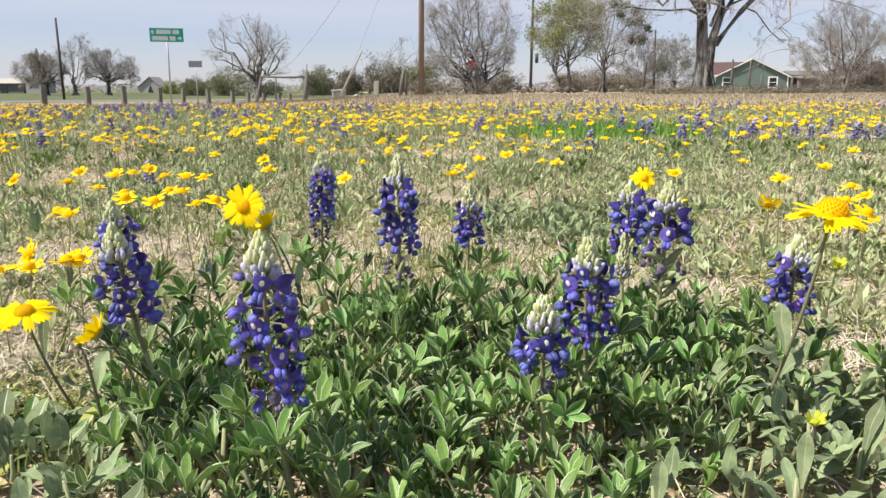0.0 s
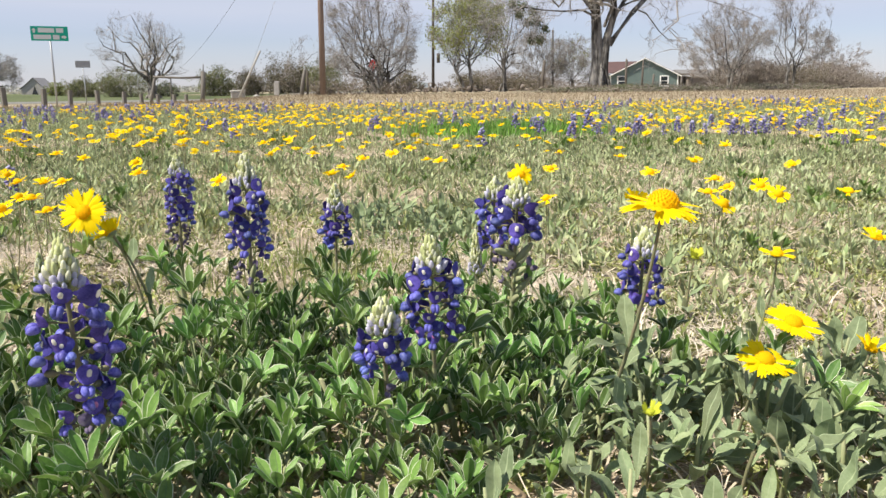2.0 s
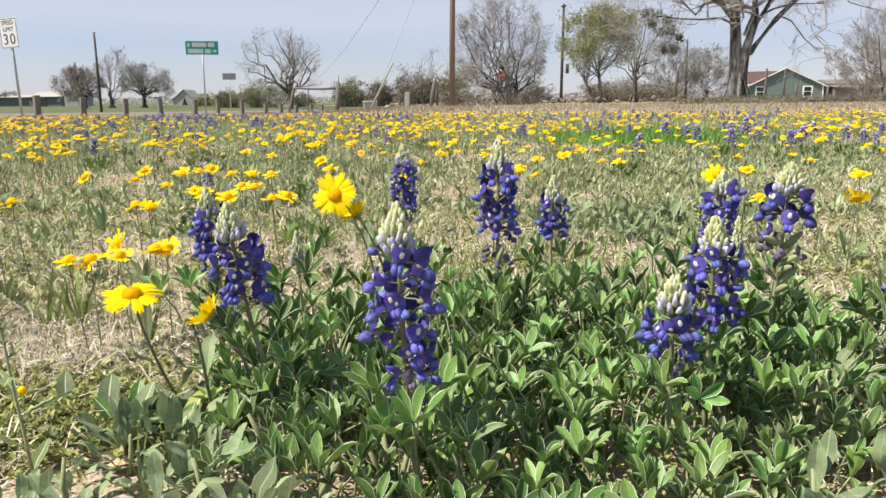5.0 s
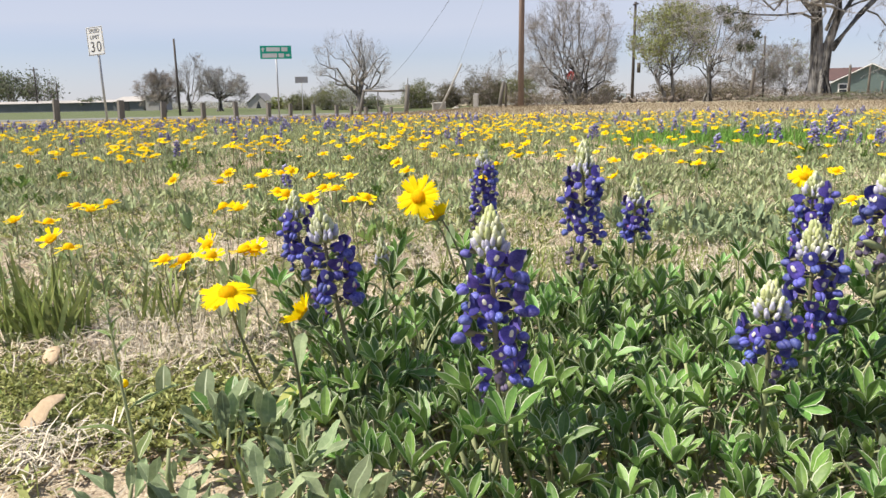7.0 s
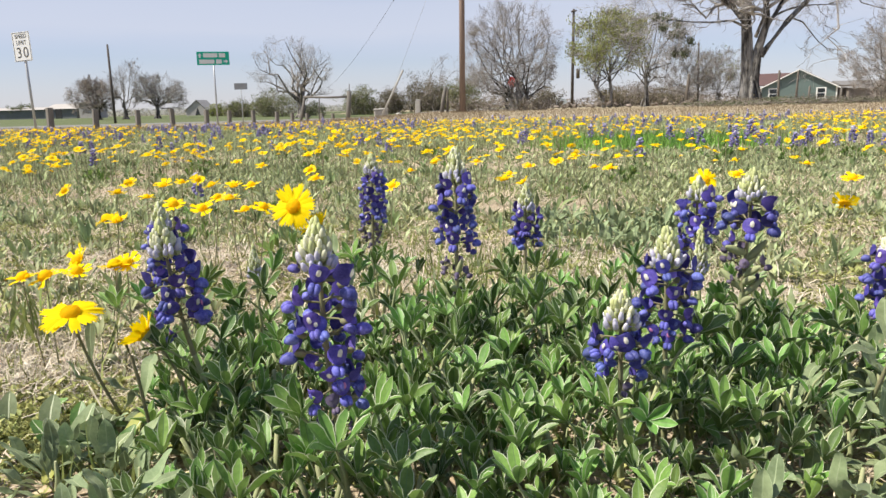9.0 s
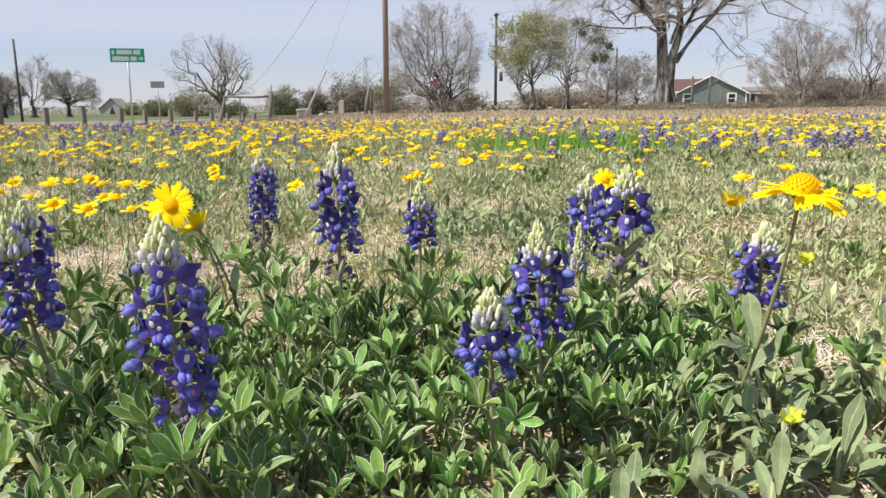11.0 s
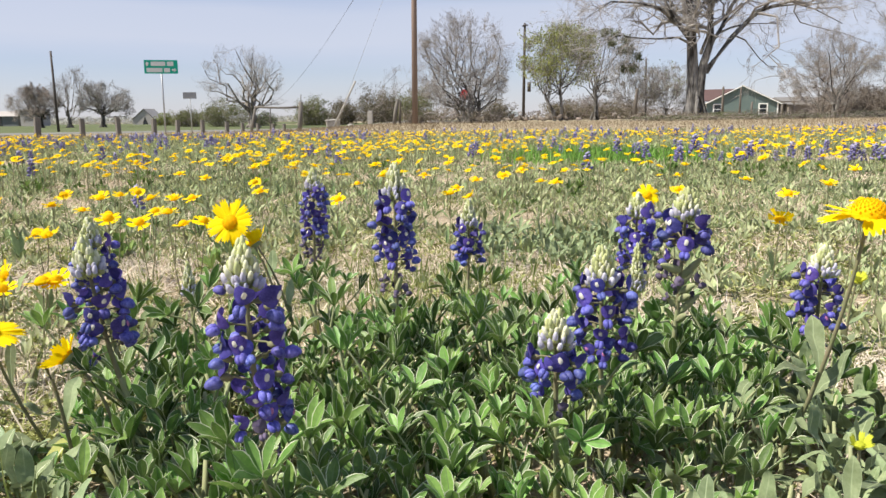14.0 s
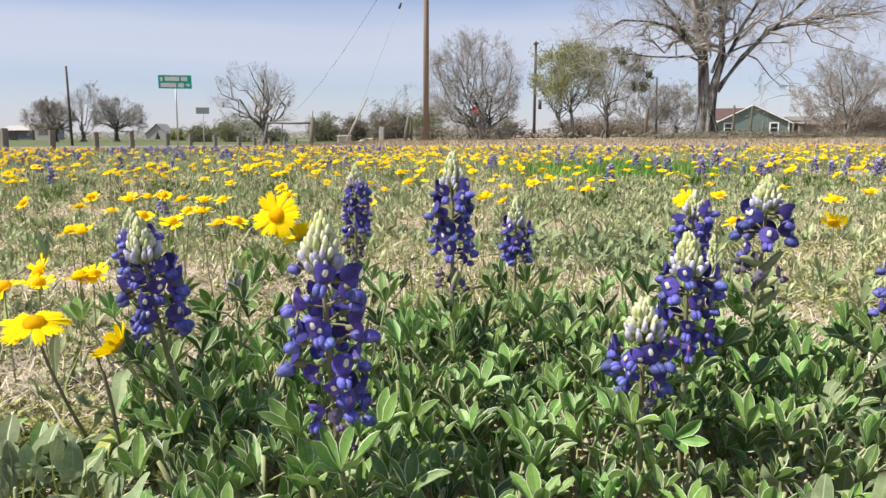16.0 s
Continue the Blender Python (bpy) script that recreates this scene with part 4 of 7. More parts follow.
guy = thing("guy_wire", pose(0, 0, 0), "slanted guy wire with a pale guard at its foot", "guy wire")
stick("cable", guy, [(-4.95, 38, -0.2), (-2.29, 39.3, 6.55), (-1.05, 40, 9.8)], [0.007] * 3, M_STEEL, 5)
stick("guard", guy, [(-4.95, 38, -0.05), (-3.9, 38.5, 2.12)], [0.05, 0.05], M_CONC, 8, "pale plastic guard sleeve")
stick("strain_insulator", guy, [(-2.32, 39.28, 6.45), (-2.22, 39.33, 6.72)], [0.06, 0.05], M_POLE_D, 8)


def guard_posts():
    spec = ((-11.95, 18.0, 0.54), (-11.1, 19.5, 0.50), (-11.18, 22.0, 0.46), (-11.05, 24.5, 0.42), (-10.93, 27.0, 0.45), (-10.8, 30.0, 0.40), (-10.56, 32.0, 0.35),
            (-10.12, 34.0, 0.34), (-9.62, 36.0, 0.245), (-9.38, 38.0, 0.18), (-9.1, 40.0, 0.13), (-8.54, 41.0, 0.115), (-8.15, 42.0, 0.10))
    for i, (x, y, top) in enumerate(spec):
        w = 0.068 + 0.004 * (i % 3)
        z = float(lie(x, y))
        v, f = box(-w, w, -w, w, -0.25, top - z, 0.012)
        r = random.Random(i)
        thing("guard_post", pose(x, y, z, r.uniform(-1.5, 1.5), r.uniform(-2, 2), 48 + r.uniform(-8, 8)), "short square weathered grey wooden guard post", "post", "guard posts along the road",
              me=mesh_of("guard_post", v, f, [M_POST], None, False))
    for i, (x, y, top) in enumerate(((-12.8, 16.3, 0.52), (-13.6, 14.6, 0.52))):
        z = float(lie(x, y))
        v, f = box(-0.09, 0.09, -0.09, 0.09, -0.25, top - z, 0.012)
        thing("guard_post", pose(x, y, z, 0, 1, 22), "short square weathered grey wooden guard post", "post", "guard posts along the road", me=mesh_of("guard_post", v, f, [M_POST], None, False))


guard_posts()

gate = thing("gate_frame", pose(0, 42, 0), "old grey wooden rail between two posts", "gate")
stick("post", gate, [(-10.0, 0, -0.7), (-9.62, 0, 1.05)], [0.09, 0.07], M_POST, 7)
stick("post", gate, [(-7.36, 0, -0.7), (-7.2, 0, 1.25)], [0.13, 0.12], M_POST, 7)
stick("peg", gate, [(-7.2, 0, 1.2), (-7.18, 0, 1.62)], [0.025, 0.02], M_POST_D, 6)
stick("rail", gate, [(-9.7, -0.02, 1.0), (-8.4, 0, 0.94), (-7.1, -0.02, 0.96)], [0.06, 0.055, 0.06], M_POST, 7)
stick("rail", gate, [(-8.9, 0.02, -0.3), (-8.85, 0.02, 0.95)], [0.04, 0.03], M_POST, 6)

mk = thing("marker_post", pose(-3.35, 40, float(lie(-3.35, 40))), "short pale concrete marker post", "post")
slab("shaft", mk, (-0.13, 0.13, -0.10, 0.10, -0.3, 0.66), M_CONC, 0.03)
slab("cap", mk, (-0.10, 0.14, -0.09, 0.09, 0.66, 0.74), M_CONC, 0.03)
rr = random.Random(4)
cb = thing("concrete_block", pose(-5.5, 42, float(lie(-5.5, 42)), 2, -3, 10), "pale square concrete block in the grass", "concrete block")
slab("block", cb, (-0.36, 0.36, -0.28, 0.28, -0.15, 0.46), M_CONC, 0.04)
slab("lid", cb, (-0.39, 0.39, -0.31, 0.31, 0.462, 0.53), M_CONC, 0.02)
thing("rock", pose(-4.6, 42, float(lie(-4.6, 42)) + 0.06), "small grey rock in the dry grass", "rock",
      me=mesh_of("rock", *(lambda b: ([Vector(p) * rr.uniform(0.8, 1.2) for p in b[0]], b[1]))(blob(0.2, 0.15, 0.14, 7, 5)), [M_CONC], None, False))


def old_post(x, y, h, lean, r, mat, label):
    z = float(lie(x, y))
    v, f = tube([(0, 0, -0.2), (lean * 0.4, 0.01, h * 0.5), (lean, 0, h * 0.93), (lean * 1.05, 0.01, h)], [r, r * 0.92, r * 0.85, r * 0.45], 7)
    thing("fence_post", pose(x, y, z), label, "post", "old fence posts", me=mesh_of("fence_post", v, f, [mat]))


old_post(-2.15, 40.2, 1.3, 0.22, 0.11, M_POST, "leaning grey dead wooden post")
old_post(-1.85, 40.4, 1.2, 0.02, 0.07, M_POST_D, "dark old wooden fence post")
old_post(17.8, 70, 2.7, 0.2, 0.16, M_POST_D, "dark old wooden fence post")
old_post(25.7, 70, 2.8, 0.0, 0.12, M_POST_D, "tall dark wooden fence post before the house")
old_post(27.25, 70, 2.7, 0.05, 0.10, M_POST_D, "tall grey wooden fence post before the house")
old_post(27.9, 69, 1.4, 0.05, 0.11, M_POST, "grey wooden fence post before the house")
old_post(30.6, 69, 1.1, 0.03, 0.11, M_POST, "grey wooden fence post before the house")


# ---- house and far buildings ----
def house():
    s = thing("house", pose(43.05, 110, float(lie(43, 110)), 0, 0, -19), "small teal clapboard house with white trim", "house")
    hw, eave, peak, dep = 4.8, 2.35, 4.75, 9.0
    v, f = [(-hw, 0, 0), (hw, 0, 0), (hw, 0, eave), (0, 0, peak), (-hw, 0, eave)], []
    v += [(a, dep, c) for a, b, c in v]
    f = [(0, 1, 2, 3, 4), (9, 8, 7, 6, 5), (0, 5, 6, 1), (1, 6, 7, 2), (4, 9, 5, 0)]
    wall = part("wall", mesh_of("wall", v, f, [M_TEAL], None, False), s)
    board = mesh_of("board", *box(-hw + 0.02, hw - 0.02, -0.03, -0.002, 0.0, 0.03), [M_TEAL], None, False)
    for i in range(24):
        z = 0.12 + i * 0.19
        half = hw if z < eave else hw * (peak - z) / (peak - eave)
        if half > 0.4:
            part("board", board, wall, Matrix.Translation((0, 0, z)) @ Matrix.Diagonal(((half - 0.1) / hw, 1, 1, 1)))
    sl = math.hypot(hw, peak - eave)
    ang = math.degrees(math.atan2(peak - eave, hw))
    for sg in (-1, 1):
        slab("roof", s, (0, sl + 0.45, -0.45, dep + 0.4, 0.02, 0.12), M_ROOFG, 0, "", Matrix.Translation((0, 0, peak)) @ Matrix.Rotation(radians(ang if sg > 0 else 180 - ang), 4, "Y"))
        slab("bargeboard", s, (0, sl + 0.45, -0.52, -0.46, -0.04, 0.08), M_TRIM, 0, "white bargeboard",
             Matrix.Translation((0, 0, peak)) @ Matrix.Rotation(radians(ang if sg > 0 else 180 - ang), 4, "Y"))
    for wx in (-3.15, 2.85):
        w = part("window", mesh_of("window", *box(-0.62, 0.62, -0.05, 0.02, 0.75, 2.30), [M_TRIM], None, False), s, pose(wx, -0.03, 0), "white-framed sash window")
        for z in (0.92, 1.58):
            part("pane", mesh_of("pane", *box(-0.45, 0.45, -0.07, -0.052, z, z + 0.58), [M_GLASS], None, False), w)
    slab("corner_board", s, (hw - 0.16, hw + 0.02, -0.05, 0.02, 0, eave), M_TRIM)
    slab("corner_board", s, (-hw - 0.02, -hw + 0.16, -0.05, 0.02, 0, eave), M_TRIM)
    slab("lean_to", s, (-6.3, -hw - 0.02, 4.0, 12, 0, 2.6), M_TEAL)
    rv = [(-6.5, 3.4, 2.7), (-0.6, 3.4, 2.7), (-0.6, 8, 4.45), (-6.5, 8, 4.45)]
    rv2 = [(a, b, c + 0.12) for a, b, c in rv]
    part("side_roof", mesh_of("side_roof", rv + rv2, [(3, 2, 1, 0), (4, 5, 6, 7), (0, 1, 5, 4), (1, 2, 6, 5), (2, 3, 7, 6), (3, 0, 4, 7)], [M_ROOFR], None, False), s, None, "rusty red metal roof")


house()

shed = thing("open_shed", pose(49.6, 110, float(lie(49.6, 110))), "small open shed of old grey boards beside the house", "shed")
for px in (-1.0, 0.9):
    slab("post", shed, (px - 0.12, px + 0.12, -0.1, 0.1, 0, 2.4), M_SHED)
    slab("post", shed, (px - 0.12, px + 0.12, 2.4, 2.6, 0, 2.2), M_SHED)
slab("roof", shed, (-1.5, 1.4, -0.4, 2.9, 2.42, 2.56), M_SHED)
slab("back_wall", shed, (-1.0, 0.9, 2.62, 2.7, 0, 2.2), M_SHED)


def barn(label, x, y, w, d, h, ridge, wall_mat, roof_mat, turn=0, doors=()):
    s = thing("building", pose(x, y, float(lie(x, y)), 0, 0, turn), label, "building")
    v, f = box(-w / 2, w / 2, 0, d, -0.4, h)
    part("wall", mesh_of("wall", v, f, [wall_mat], None, False), s)
    rv = [(-w / 2 - 0.3, -0.4, h), (w / 2 + 0.3, -0.4, h), (w / 2 + 0.3, d / 2, h + ridge), (-w / 2 - 0.3, d / 2, h + ridge), (-w / 2 - 0.3, d + 0.4, h), (w / 2 + 0.3, d + 0.4, h)]
    part("roof", mesh_of("roof", rv, [(0, 1, 2, 3), (3, 2, 5, 4), (0, 3, 4), (1, 5, 2), (0, 4, 5, 1)], [roof_mat], None, False), s)
    for a, b, z0, z1 in doors:
        slab("door", s, (a, b, -0.06, -0.005, z0, z1), M_GLASS)
    return s


barn("long low dark grey metal building across the road", -91, 138, 30, 10, 1.7, 0.5, M_GREYWALL, M_PALEWALL, -4)
barn("low grey building with a pale roof across the road", -72.0, 130, 6, 7, 1.7, 0.9, M_GREYWALL, M_PALEWALL, -6, ((-1, 0.2, 0, 1.7),))
barn("small pale hut across the road", -66.5, 128, 2.4, 5, 2.6, 0.3, M_PALEWALL, M_ROOFG, 0)
gab = thing("gabled_hut", pose(-52.2, 140, float(lie(-52.2, 140))), "tiny pale gabled hut with a dark door", "hut")
gv = [(-1.9, 0, -0.3), (1.9, 0, -0.3), (1.9, 0, 1.0), (0.2, 0, 2.7), (-1.9, 0, 1.0)]
gv += [(a, 5, c) for a, b, c in gv]
part("wall", mesh_of("wall", gv, [(0, 1, 2, 3, 4), (9, 8, 7, 6, 5), (1, 6, 7, 2), (4, 9, 5, 0)], [M_PALEWALL], None, False), gab)
part("roof", mesh_of("roof", [(2.1, -0.2, 0.95), (0.2, -0.2, 2.85), (-2.1, -0.2, 0.95), (2.1, 5.2, 0.95), (0.2, 5.2, 2.85), (-2.1, 5.2, 0.95)], [(0, 1, 4, 3), (1, 2, 5, 4)], [M_PALEWALL], None, False), gab)
part("door", mesh_of("door", [(-0.3, -0.02, -0.2), (0.9, -0.02, -0.2), (0.3, -0.02, 1.5)], [(0, 1, 2)], [M_GLASS], None, False), gab)
barn("low brown building behind the far brush", 62, 120, 16, 8, 2.2, 1.2, M_SHED, M_ROOFG, 5)


def car(label, x, y, turn, paint, size=1.0):
    s = thing("car", pose(x, y, float(lie(x, y)), 0, 0, turn), label, "car")
    prof = [(-2.1, 0.35), (-2.15, 0.75), (-1.9, 0.92), (-1.25, 0.98), (-0.65, 1.40), (0.75, 1.42), (1.35, 1.0), (2.05, 0.88), (2.15, 0.6), (2.1, 0.35)]
    v = [(a, sy * (0.82 if b < 1.1 else 0.66), b) for sy in (-1, 1) for a, b in prof]
    n = len(prof)
    f = [tuple(range(n)), tuple(range(2 * n - 1, n - 1, -1))] + [((k + 1) % n, k, n + k, n + (k + 1) % n) for k in range(n)]
    part("body", mesh_of("body", v, f, [paint], None, False), s)
    slab("window", s, (-0.75, 0.85, -0.80, -0.70, 1.0, 1.32), M_GLASS)
    for wx in (-1.35, 1.3):
        for wy in (-0.80, 0.80):
            stick("wheel", s, [(wx, wy - 0.1, 0.31), (wx, wy + 0.1, 0.31)], [0.31, 0.31], M_RUBBER, 12)


car("red car parked beyond the fence", 21.2, 100, 5, M_REDPAINT)
car("pale car parked beyond the brush", 63.0, 94, -6, M_WHITEPAINT)
car("pale car parked beyond the stop sign", 7.0, 88, 8, M_WHITEPAINT)


def rubble():
    r = np.random.RandomState(8)
    n = 150
    x = np.concatenate([r.normal(6.2, 1.6, n // 2), r.normal(18.5, 3.2, n // 2)])
    y = np.concatenate([r.normal(56, 1.2, n // 2), r.normal(66, 1.5, n // 2)])
    v, f = blob(0.5, 0.35, 0.22, 6, 4)
    me = stamp("rubble", [(v, f, [0] * len(f))], [spots(x, y, lie(x, y) + 0.1 + np.abs(r.normal(0, 0.14, n)), r.uniform(0, 6, n), r.uniform(-1, 1, n), r.uniform(-1, 1, n), r.uniform(0.12, 0.5, n))], [M_RUBBLE], False)
    tagged(new("rubble", me), "heap of pale broken rubble and boards", "rubble", kind="stuff")


rubble()


# ---- leaves and flowers, as shapes ----
def blade(length, width, stations=5, fold=0.25, curl=0.3, peak=0.6, round_=0.75, margin=0.0, wave=0.0, ph=0.0):
    """A leaf from the origin along +y, folded along its midrib and curling down (curl > 0): verts, faces, slots (1: margin, 2: midrib)."""
    v, f, s = [], [], []
    cols = [-1, -1 + margin, -0.07, 0.07, 1 - margin, 1] if margin else [-1, 0, 1]
    for i in range(stations + 1):
        t = 1 - (1 - i / stations) ** 1.5
        w = width * 0.5 * (max(0.16, math.sin(math.pi * t ** (math.log(0.5) / math.log(peak))) ** round_) if t < 1 else 0.03)
        a = curl * t
        y = length * (math.sin(a) / a if abs(a) > 1e-4 else 1) * t
        z = -length * t * math.sin(a * 0.5)
        for c in cols:
            v.append((c * w, y, z + abs(c) * w * fold + wave * w * math.sin(t * 9 + ph + c)))
    n = len(cols)
    for i in range(stations):
        for c in range(n - 1):
            f.append((i * n + c, i * n + c + 1, (i + 1) * n + c + 1, (i + 1) * n + c))
            s.append(1 if margin and c in (0, n - 2) else 2 if margin and c == 2 else 0)
    return v, f, s


def palm_leaf(seed, far=False):
    """A lupine leaf: a stalk with five to seven hair-edged leaflets that stand in an open cup. Its foot is the origin."""
    r = random.Random(seed)
    sh = Shape()
    n = r.choice((5, 5, 6, 7))
    stalk = r.uniform(0.030, 0.055)
    lean = r.uniform(0.1, 0.55)
    apex = Vector((0, math.sin(lean) * stalk, math.cos(lean) * stalk))
    v, f = tube([(0, 0, 0), apex * 0.5 + Vector((0, -0.003, 0.002)), apex], [0.0012, 0.0011, 0.0010], 4 if not far else 3, False)
    sh.add(v, f, 2)
    up = r.uniform(0.72, 1.28)
    long_ = r.uniform(0.024, 0.033)
    face = r.uniform(0, 6.3)
    for k in range(n):
        t = 2 * math.pi * k / n + r.uniform(-0.18, 0.18) + face
        ln_ = long_ * r.uniform(0.78, 1.05)
        b = blade(ln_, ln_ * r.uniform(0.27, 0.36), 5 if not far else 3, r.uniform(0.35, 0.95), r.uniform(-0.7, 0.35), 0.60, 0.80, 0.12 if not far else 0, 0.10, r.uniform(0, 6))
        m = Matrix.Translation(apex) @ Matrix.Rotation(t, 4, "Z") @ Matrix.Rotation(up + r.uniform(-0.25, 0.2), 4, "X") @ Matrix.Rotation(r.uniform(-0.35, 0.35), 4, "Y")
        if far:
            sh.add(b[0], b[1], 0, m)
        else:
            sh.add(b[0], b[1], [1 if q == 1 else 3 if q == 2 else 0 for q in b[2]], m)
    return sh


PALM = [palm_leaf(i).mesh("leaf", [M_LUP, M_EDGE, M_STEM, M_RIB]) for i in range(12)]


def sprig(seed):
    """A tuft of lupine leaves on a short thick stem, for the joined undergrowth."""
    r = random.Random(seed)
    sh = Shape()
    for k in range(6):
        q = palm_leaf(seed * 7 + k, True)
        m = pose(0, 0, r.uniform(0, 0.02)) @ Matrix.Rotation(k * 1.05 + r.uniform(-0.3, 0.3), 4, "Z") @ Matrix.Rotation(-r.uniform(0.1, 0.7), 4, "X")
        sh.add(q.v, q.f, [0] * len(q.f), m)
    return sh.v, sh.f, [0] * len(sh.f)


def long_leaf(seed, far=False):
    """A grey-green oblong daisy leaf with a pale midrib."""
    r = random.Random(seed)
    if far:
        ln_ = r.uniform(0.045, 0.085)
        return blade(ln_, ln_ * r.uniform(0.15, 0.23), 2, r.uniform(0.15, 0.5), r.uniform(-0.2, 0.8), 0.62, 0.65, 0, 0.12, r.uniform(0, 6))
    ln_ = r.uniform(0.040, 0.072)
    return blade(ln_, ln_ * r.uniform(0.20, 0.32), 8, r.uniform(0.1, 0.7), r.uniform(-0.6, 1.4), 0.62, 0.72, 0.06, 0.50, r.uniform(0, 6))


LONG = []
for i in range(14):
    bv, bf, bs = long_leaf(900 + i)
    LONG.append(mesh_of("leaf", bv, bf, [M_DAI, M_DAI_E, M_DAI_E], bs))


def diamond(ln_, w, fold, curl):
    """A leaf of four corners, folded along the middle."""
    return [(0, 0, 0), (w * 0.5, ln_ * 0.55, fold * w - curl * ln_ * 0.2), (0, ln_, -curl * ln_ * 0.5), (-w * 0.5, ln_ * 0.55, fold * w - curl * ln_ * 0.2)], [(0, 1, 2), (0, 2, 3)], [0, 0]


def rosette_low(seed, n=8):
    r = random.Random(seed)
    sh = Shape()
    for k in range(n):
        ln_ = r.uniform(0.04, 0.085)
        v, f, s = diamond(ln_, ln_ * r.uniform(0.15, 0.25), r.uniform(0.1, 0.4), r.uniform(-0.1, 0.6))
        sh.add(v, f, 0, Matrix.Rotation(k * 2.4 + r.uniform(-0.4, 0.4), 4, "Z") @ Matrix.Rotation(r.uniform(0.45, 1.35), 4, "X"))
    return sh.v, sh.f, [0] * len(sh.f)


def rosette(seed, n=9, scale=1.0):
    r = random.Random(seed)
    sh = Shape()
    for k in range(n):
        v, f, s = long_leaf(seed * 31 + k, True)
        m = Matrix.Rotation(k * 2.4 + r.uniform(-0.4, 0.4), 4, "Z") @ Matrix.Rotation(r.uniform(0.45, 1.35), 4, "X") @ Matrix.Scale(scale * r.uniform(0.6, 1.1), 4)
        sh.add(v, f, s, m)
    return sh.v, sh.f, [0] * len(sh.f)


def floret(kind, seed):
    """One bluebonnet flower, pointing along +x from the stem: stalk, calyx, two inflated wings and an upright banner with its spot."""
    r = random.Random(seed)
    sh = Shape()
    if kind == "bud":
        v, f = tube([(0, 0, 0), (0.005, 0, 0.0005), (0.0095, 0, -0.0005)], [0.0009, 0.0009, 0.0014], 5, False)
        sh.add(v, f, 3)
        v, f = blob(0.0052, 0.0031, 0.0034, 8, 6, 0.35)
        sh.add(v, f, 0, Matrix.Translation((0.0135, 0, 0.001)) @ Matrix.Rotation(-0.5, 4, "Y"))
        v, f = blob(0.0042, 0.0030, 0.0030, 6, 4)
        return sh.add(v, f, 3, Matrix.Translation((0.0095, 0, -0.0006)))
    v, f = tube([(-0.0085, 0, -0.001), (0.004, 0, 0.0008), (0.0095, 0, -0.0005)], [0.0009, 0.0009, 0.0014], 5, False)
    sh.add(v, f, 3)
    wide = r.uniform(0.88, 1.12)
    nose = r.uniform(-0.15, 0.35)
    for sg in (-1, 1):
        v, f = blob(0.0056, 0.0032 * wide, 0.0040, 8, 6, -0.1)
        v = [(a, b * (1 - 0.15 * a / 0.0056), c * (1 - 0.18 * (a / 0.0056)) + 0.0012 * (1 - (a / 0.0056) ** 2)) for a, b, c in v]
        sh.add(v, f, 0, Matrix.Translation((0.0168, sg * 0.0016, -0.0060)) @ Matrix.Rotation(nose + r.uniform(-0.08, 0.08), 4, "Y") @ Matrix.Rotation(sg * r.uniform(-0.05, 0.18), 4, "Z") @ Matrix.Rotation(sg * -0.15, 4, "X"))
    segs, rings = 16, (0.0, 0.30, 0.58, 0.84, 1.0)
    v, f = [], []
    flare = r.uniform(1.0, 2.0)
    for i, q in enumerate(rings):
        for k in range(segs if i else 1):
            t = 2 * math.pi * k / segs
            y, z = q * math.cos(t) * 0.0084 * wide, q * math.sin(t) * 0.0080
            notch = 1 - 0.20 * max(0, math.cos(t - math.pi / 2)) ** 8 * (q > 0.9)
            back = (abs(y) / 0.0084) ** 1.7 * 0.0032 * flare - 0.0012 * (1 - q)
            v.append((0.0132 - back + 0.0010 * q * math.sin(t) + 0.0004 * r.uniform(-1, 1), y, 0.0066 + z * notch))
    for k in range(segs):
        f.append((0, 1 + k, 1 + (k + 1) % segs))
    for i in range(1, len(rings) - 1):
        o, p = 1 + (i - 1) * segs, 1 + i * segs
        for k in range(segs):
            q = (k + 1) % segs
            f.append((o + k, p + k, p + q, o + q))
    sh.add(v, f, 1, Matrix.Translation((0.002, 0, 0)) @ Matrix.Rotation(-0.04, 4, "Y"))
    v, f = [(0.0180, 0, 0.0074)], []
    for k in range(10):
        t = 0.628 * k
        v.append((0.0167 + 0.0003 * math.sin(t), 0.0021 * math.cos(t) * r.uniform(0.8, 1.15), 0.0074 + (0.0035 if math.sin(t) > 0 else 0.0024) * math.sin(t)))
        f.append((0, 1 + k, 1 + (k + 1) % 10))
    sh.add(v, f, 2)
    v, f = blob(0.0044, 0.0030, 0.0030, 6, 4)
    return sh.add(v, f, 3, Matrix.Translation((0.0098, 0, -0.0004)))


FL_WHITE = [floret("open", i).mesh("floret", [M_BLUE, M_BLUE_D, M_WHITE, M_STEM_R]) for i in range(4)]
FL_MAG = [floret("open", 10 + i).mesh("floret", [M_BLUE, M_BLUE_D, M_MAG, M_STEM_R]) for i in range(4)]
FL_PLAIN = [floret("open", 20 + i).mesh("floret", [M_BLUE, M_BLUE_D, M_BLUE, M_STEM_R]) for i in range(3)]
FL_OLD = [floret("open", 30 + i).mesh("withered_floret", [M_WITH, M_WITH, M_WITH, M_STEM_R]) for i in range(3)]
FL_LAV = [floret("bud", 40 + i).mesh("lavender_bud", [M_BUD_L, M_BUD_L, M_BUD_L, M_BUD_G]) for i in range(2)]
BUD_WHITE = floret("bud", 50).mesh("white_bud", [M_BUD, M_BUD, M_BUD, M_BUD_G])
BUD_GREEN = floret("bud", 51).mesh("green_bud", [M_BUD_G, M_BUD_G, M_BUD_G, M_BUD_G])
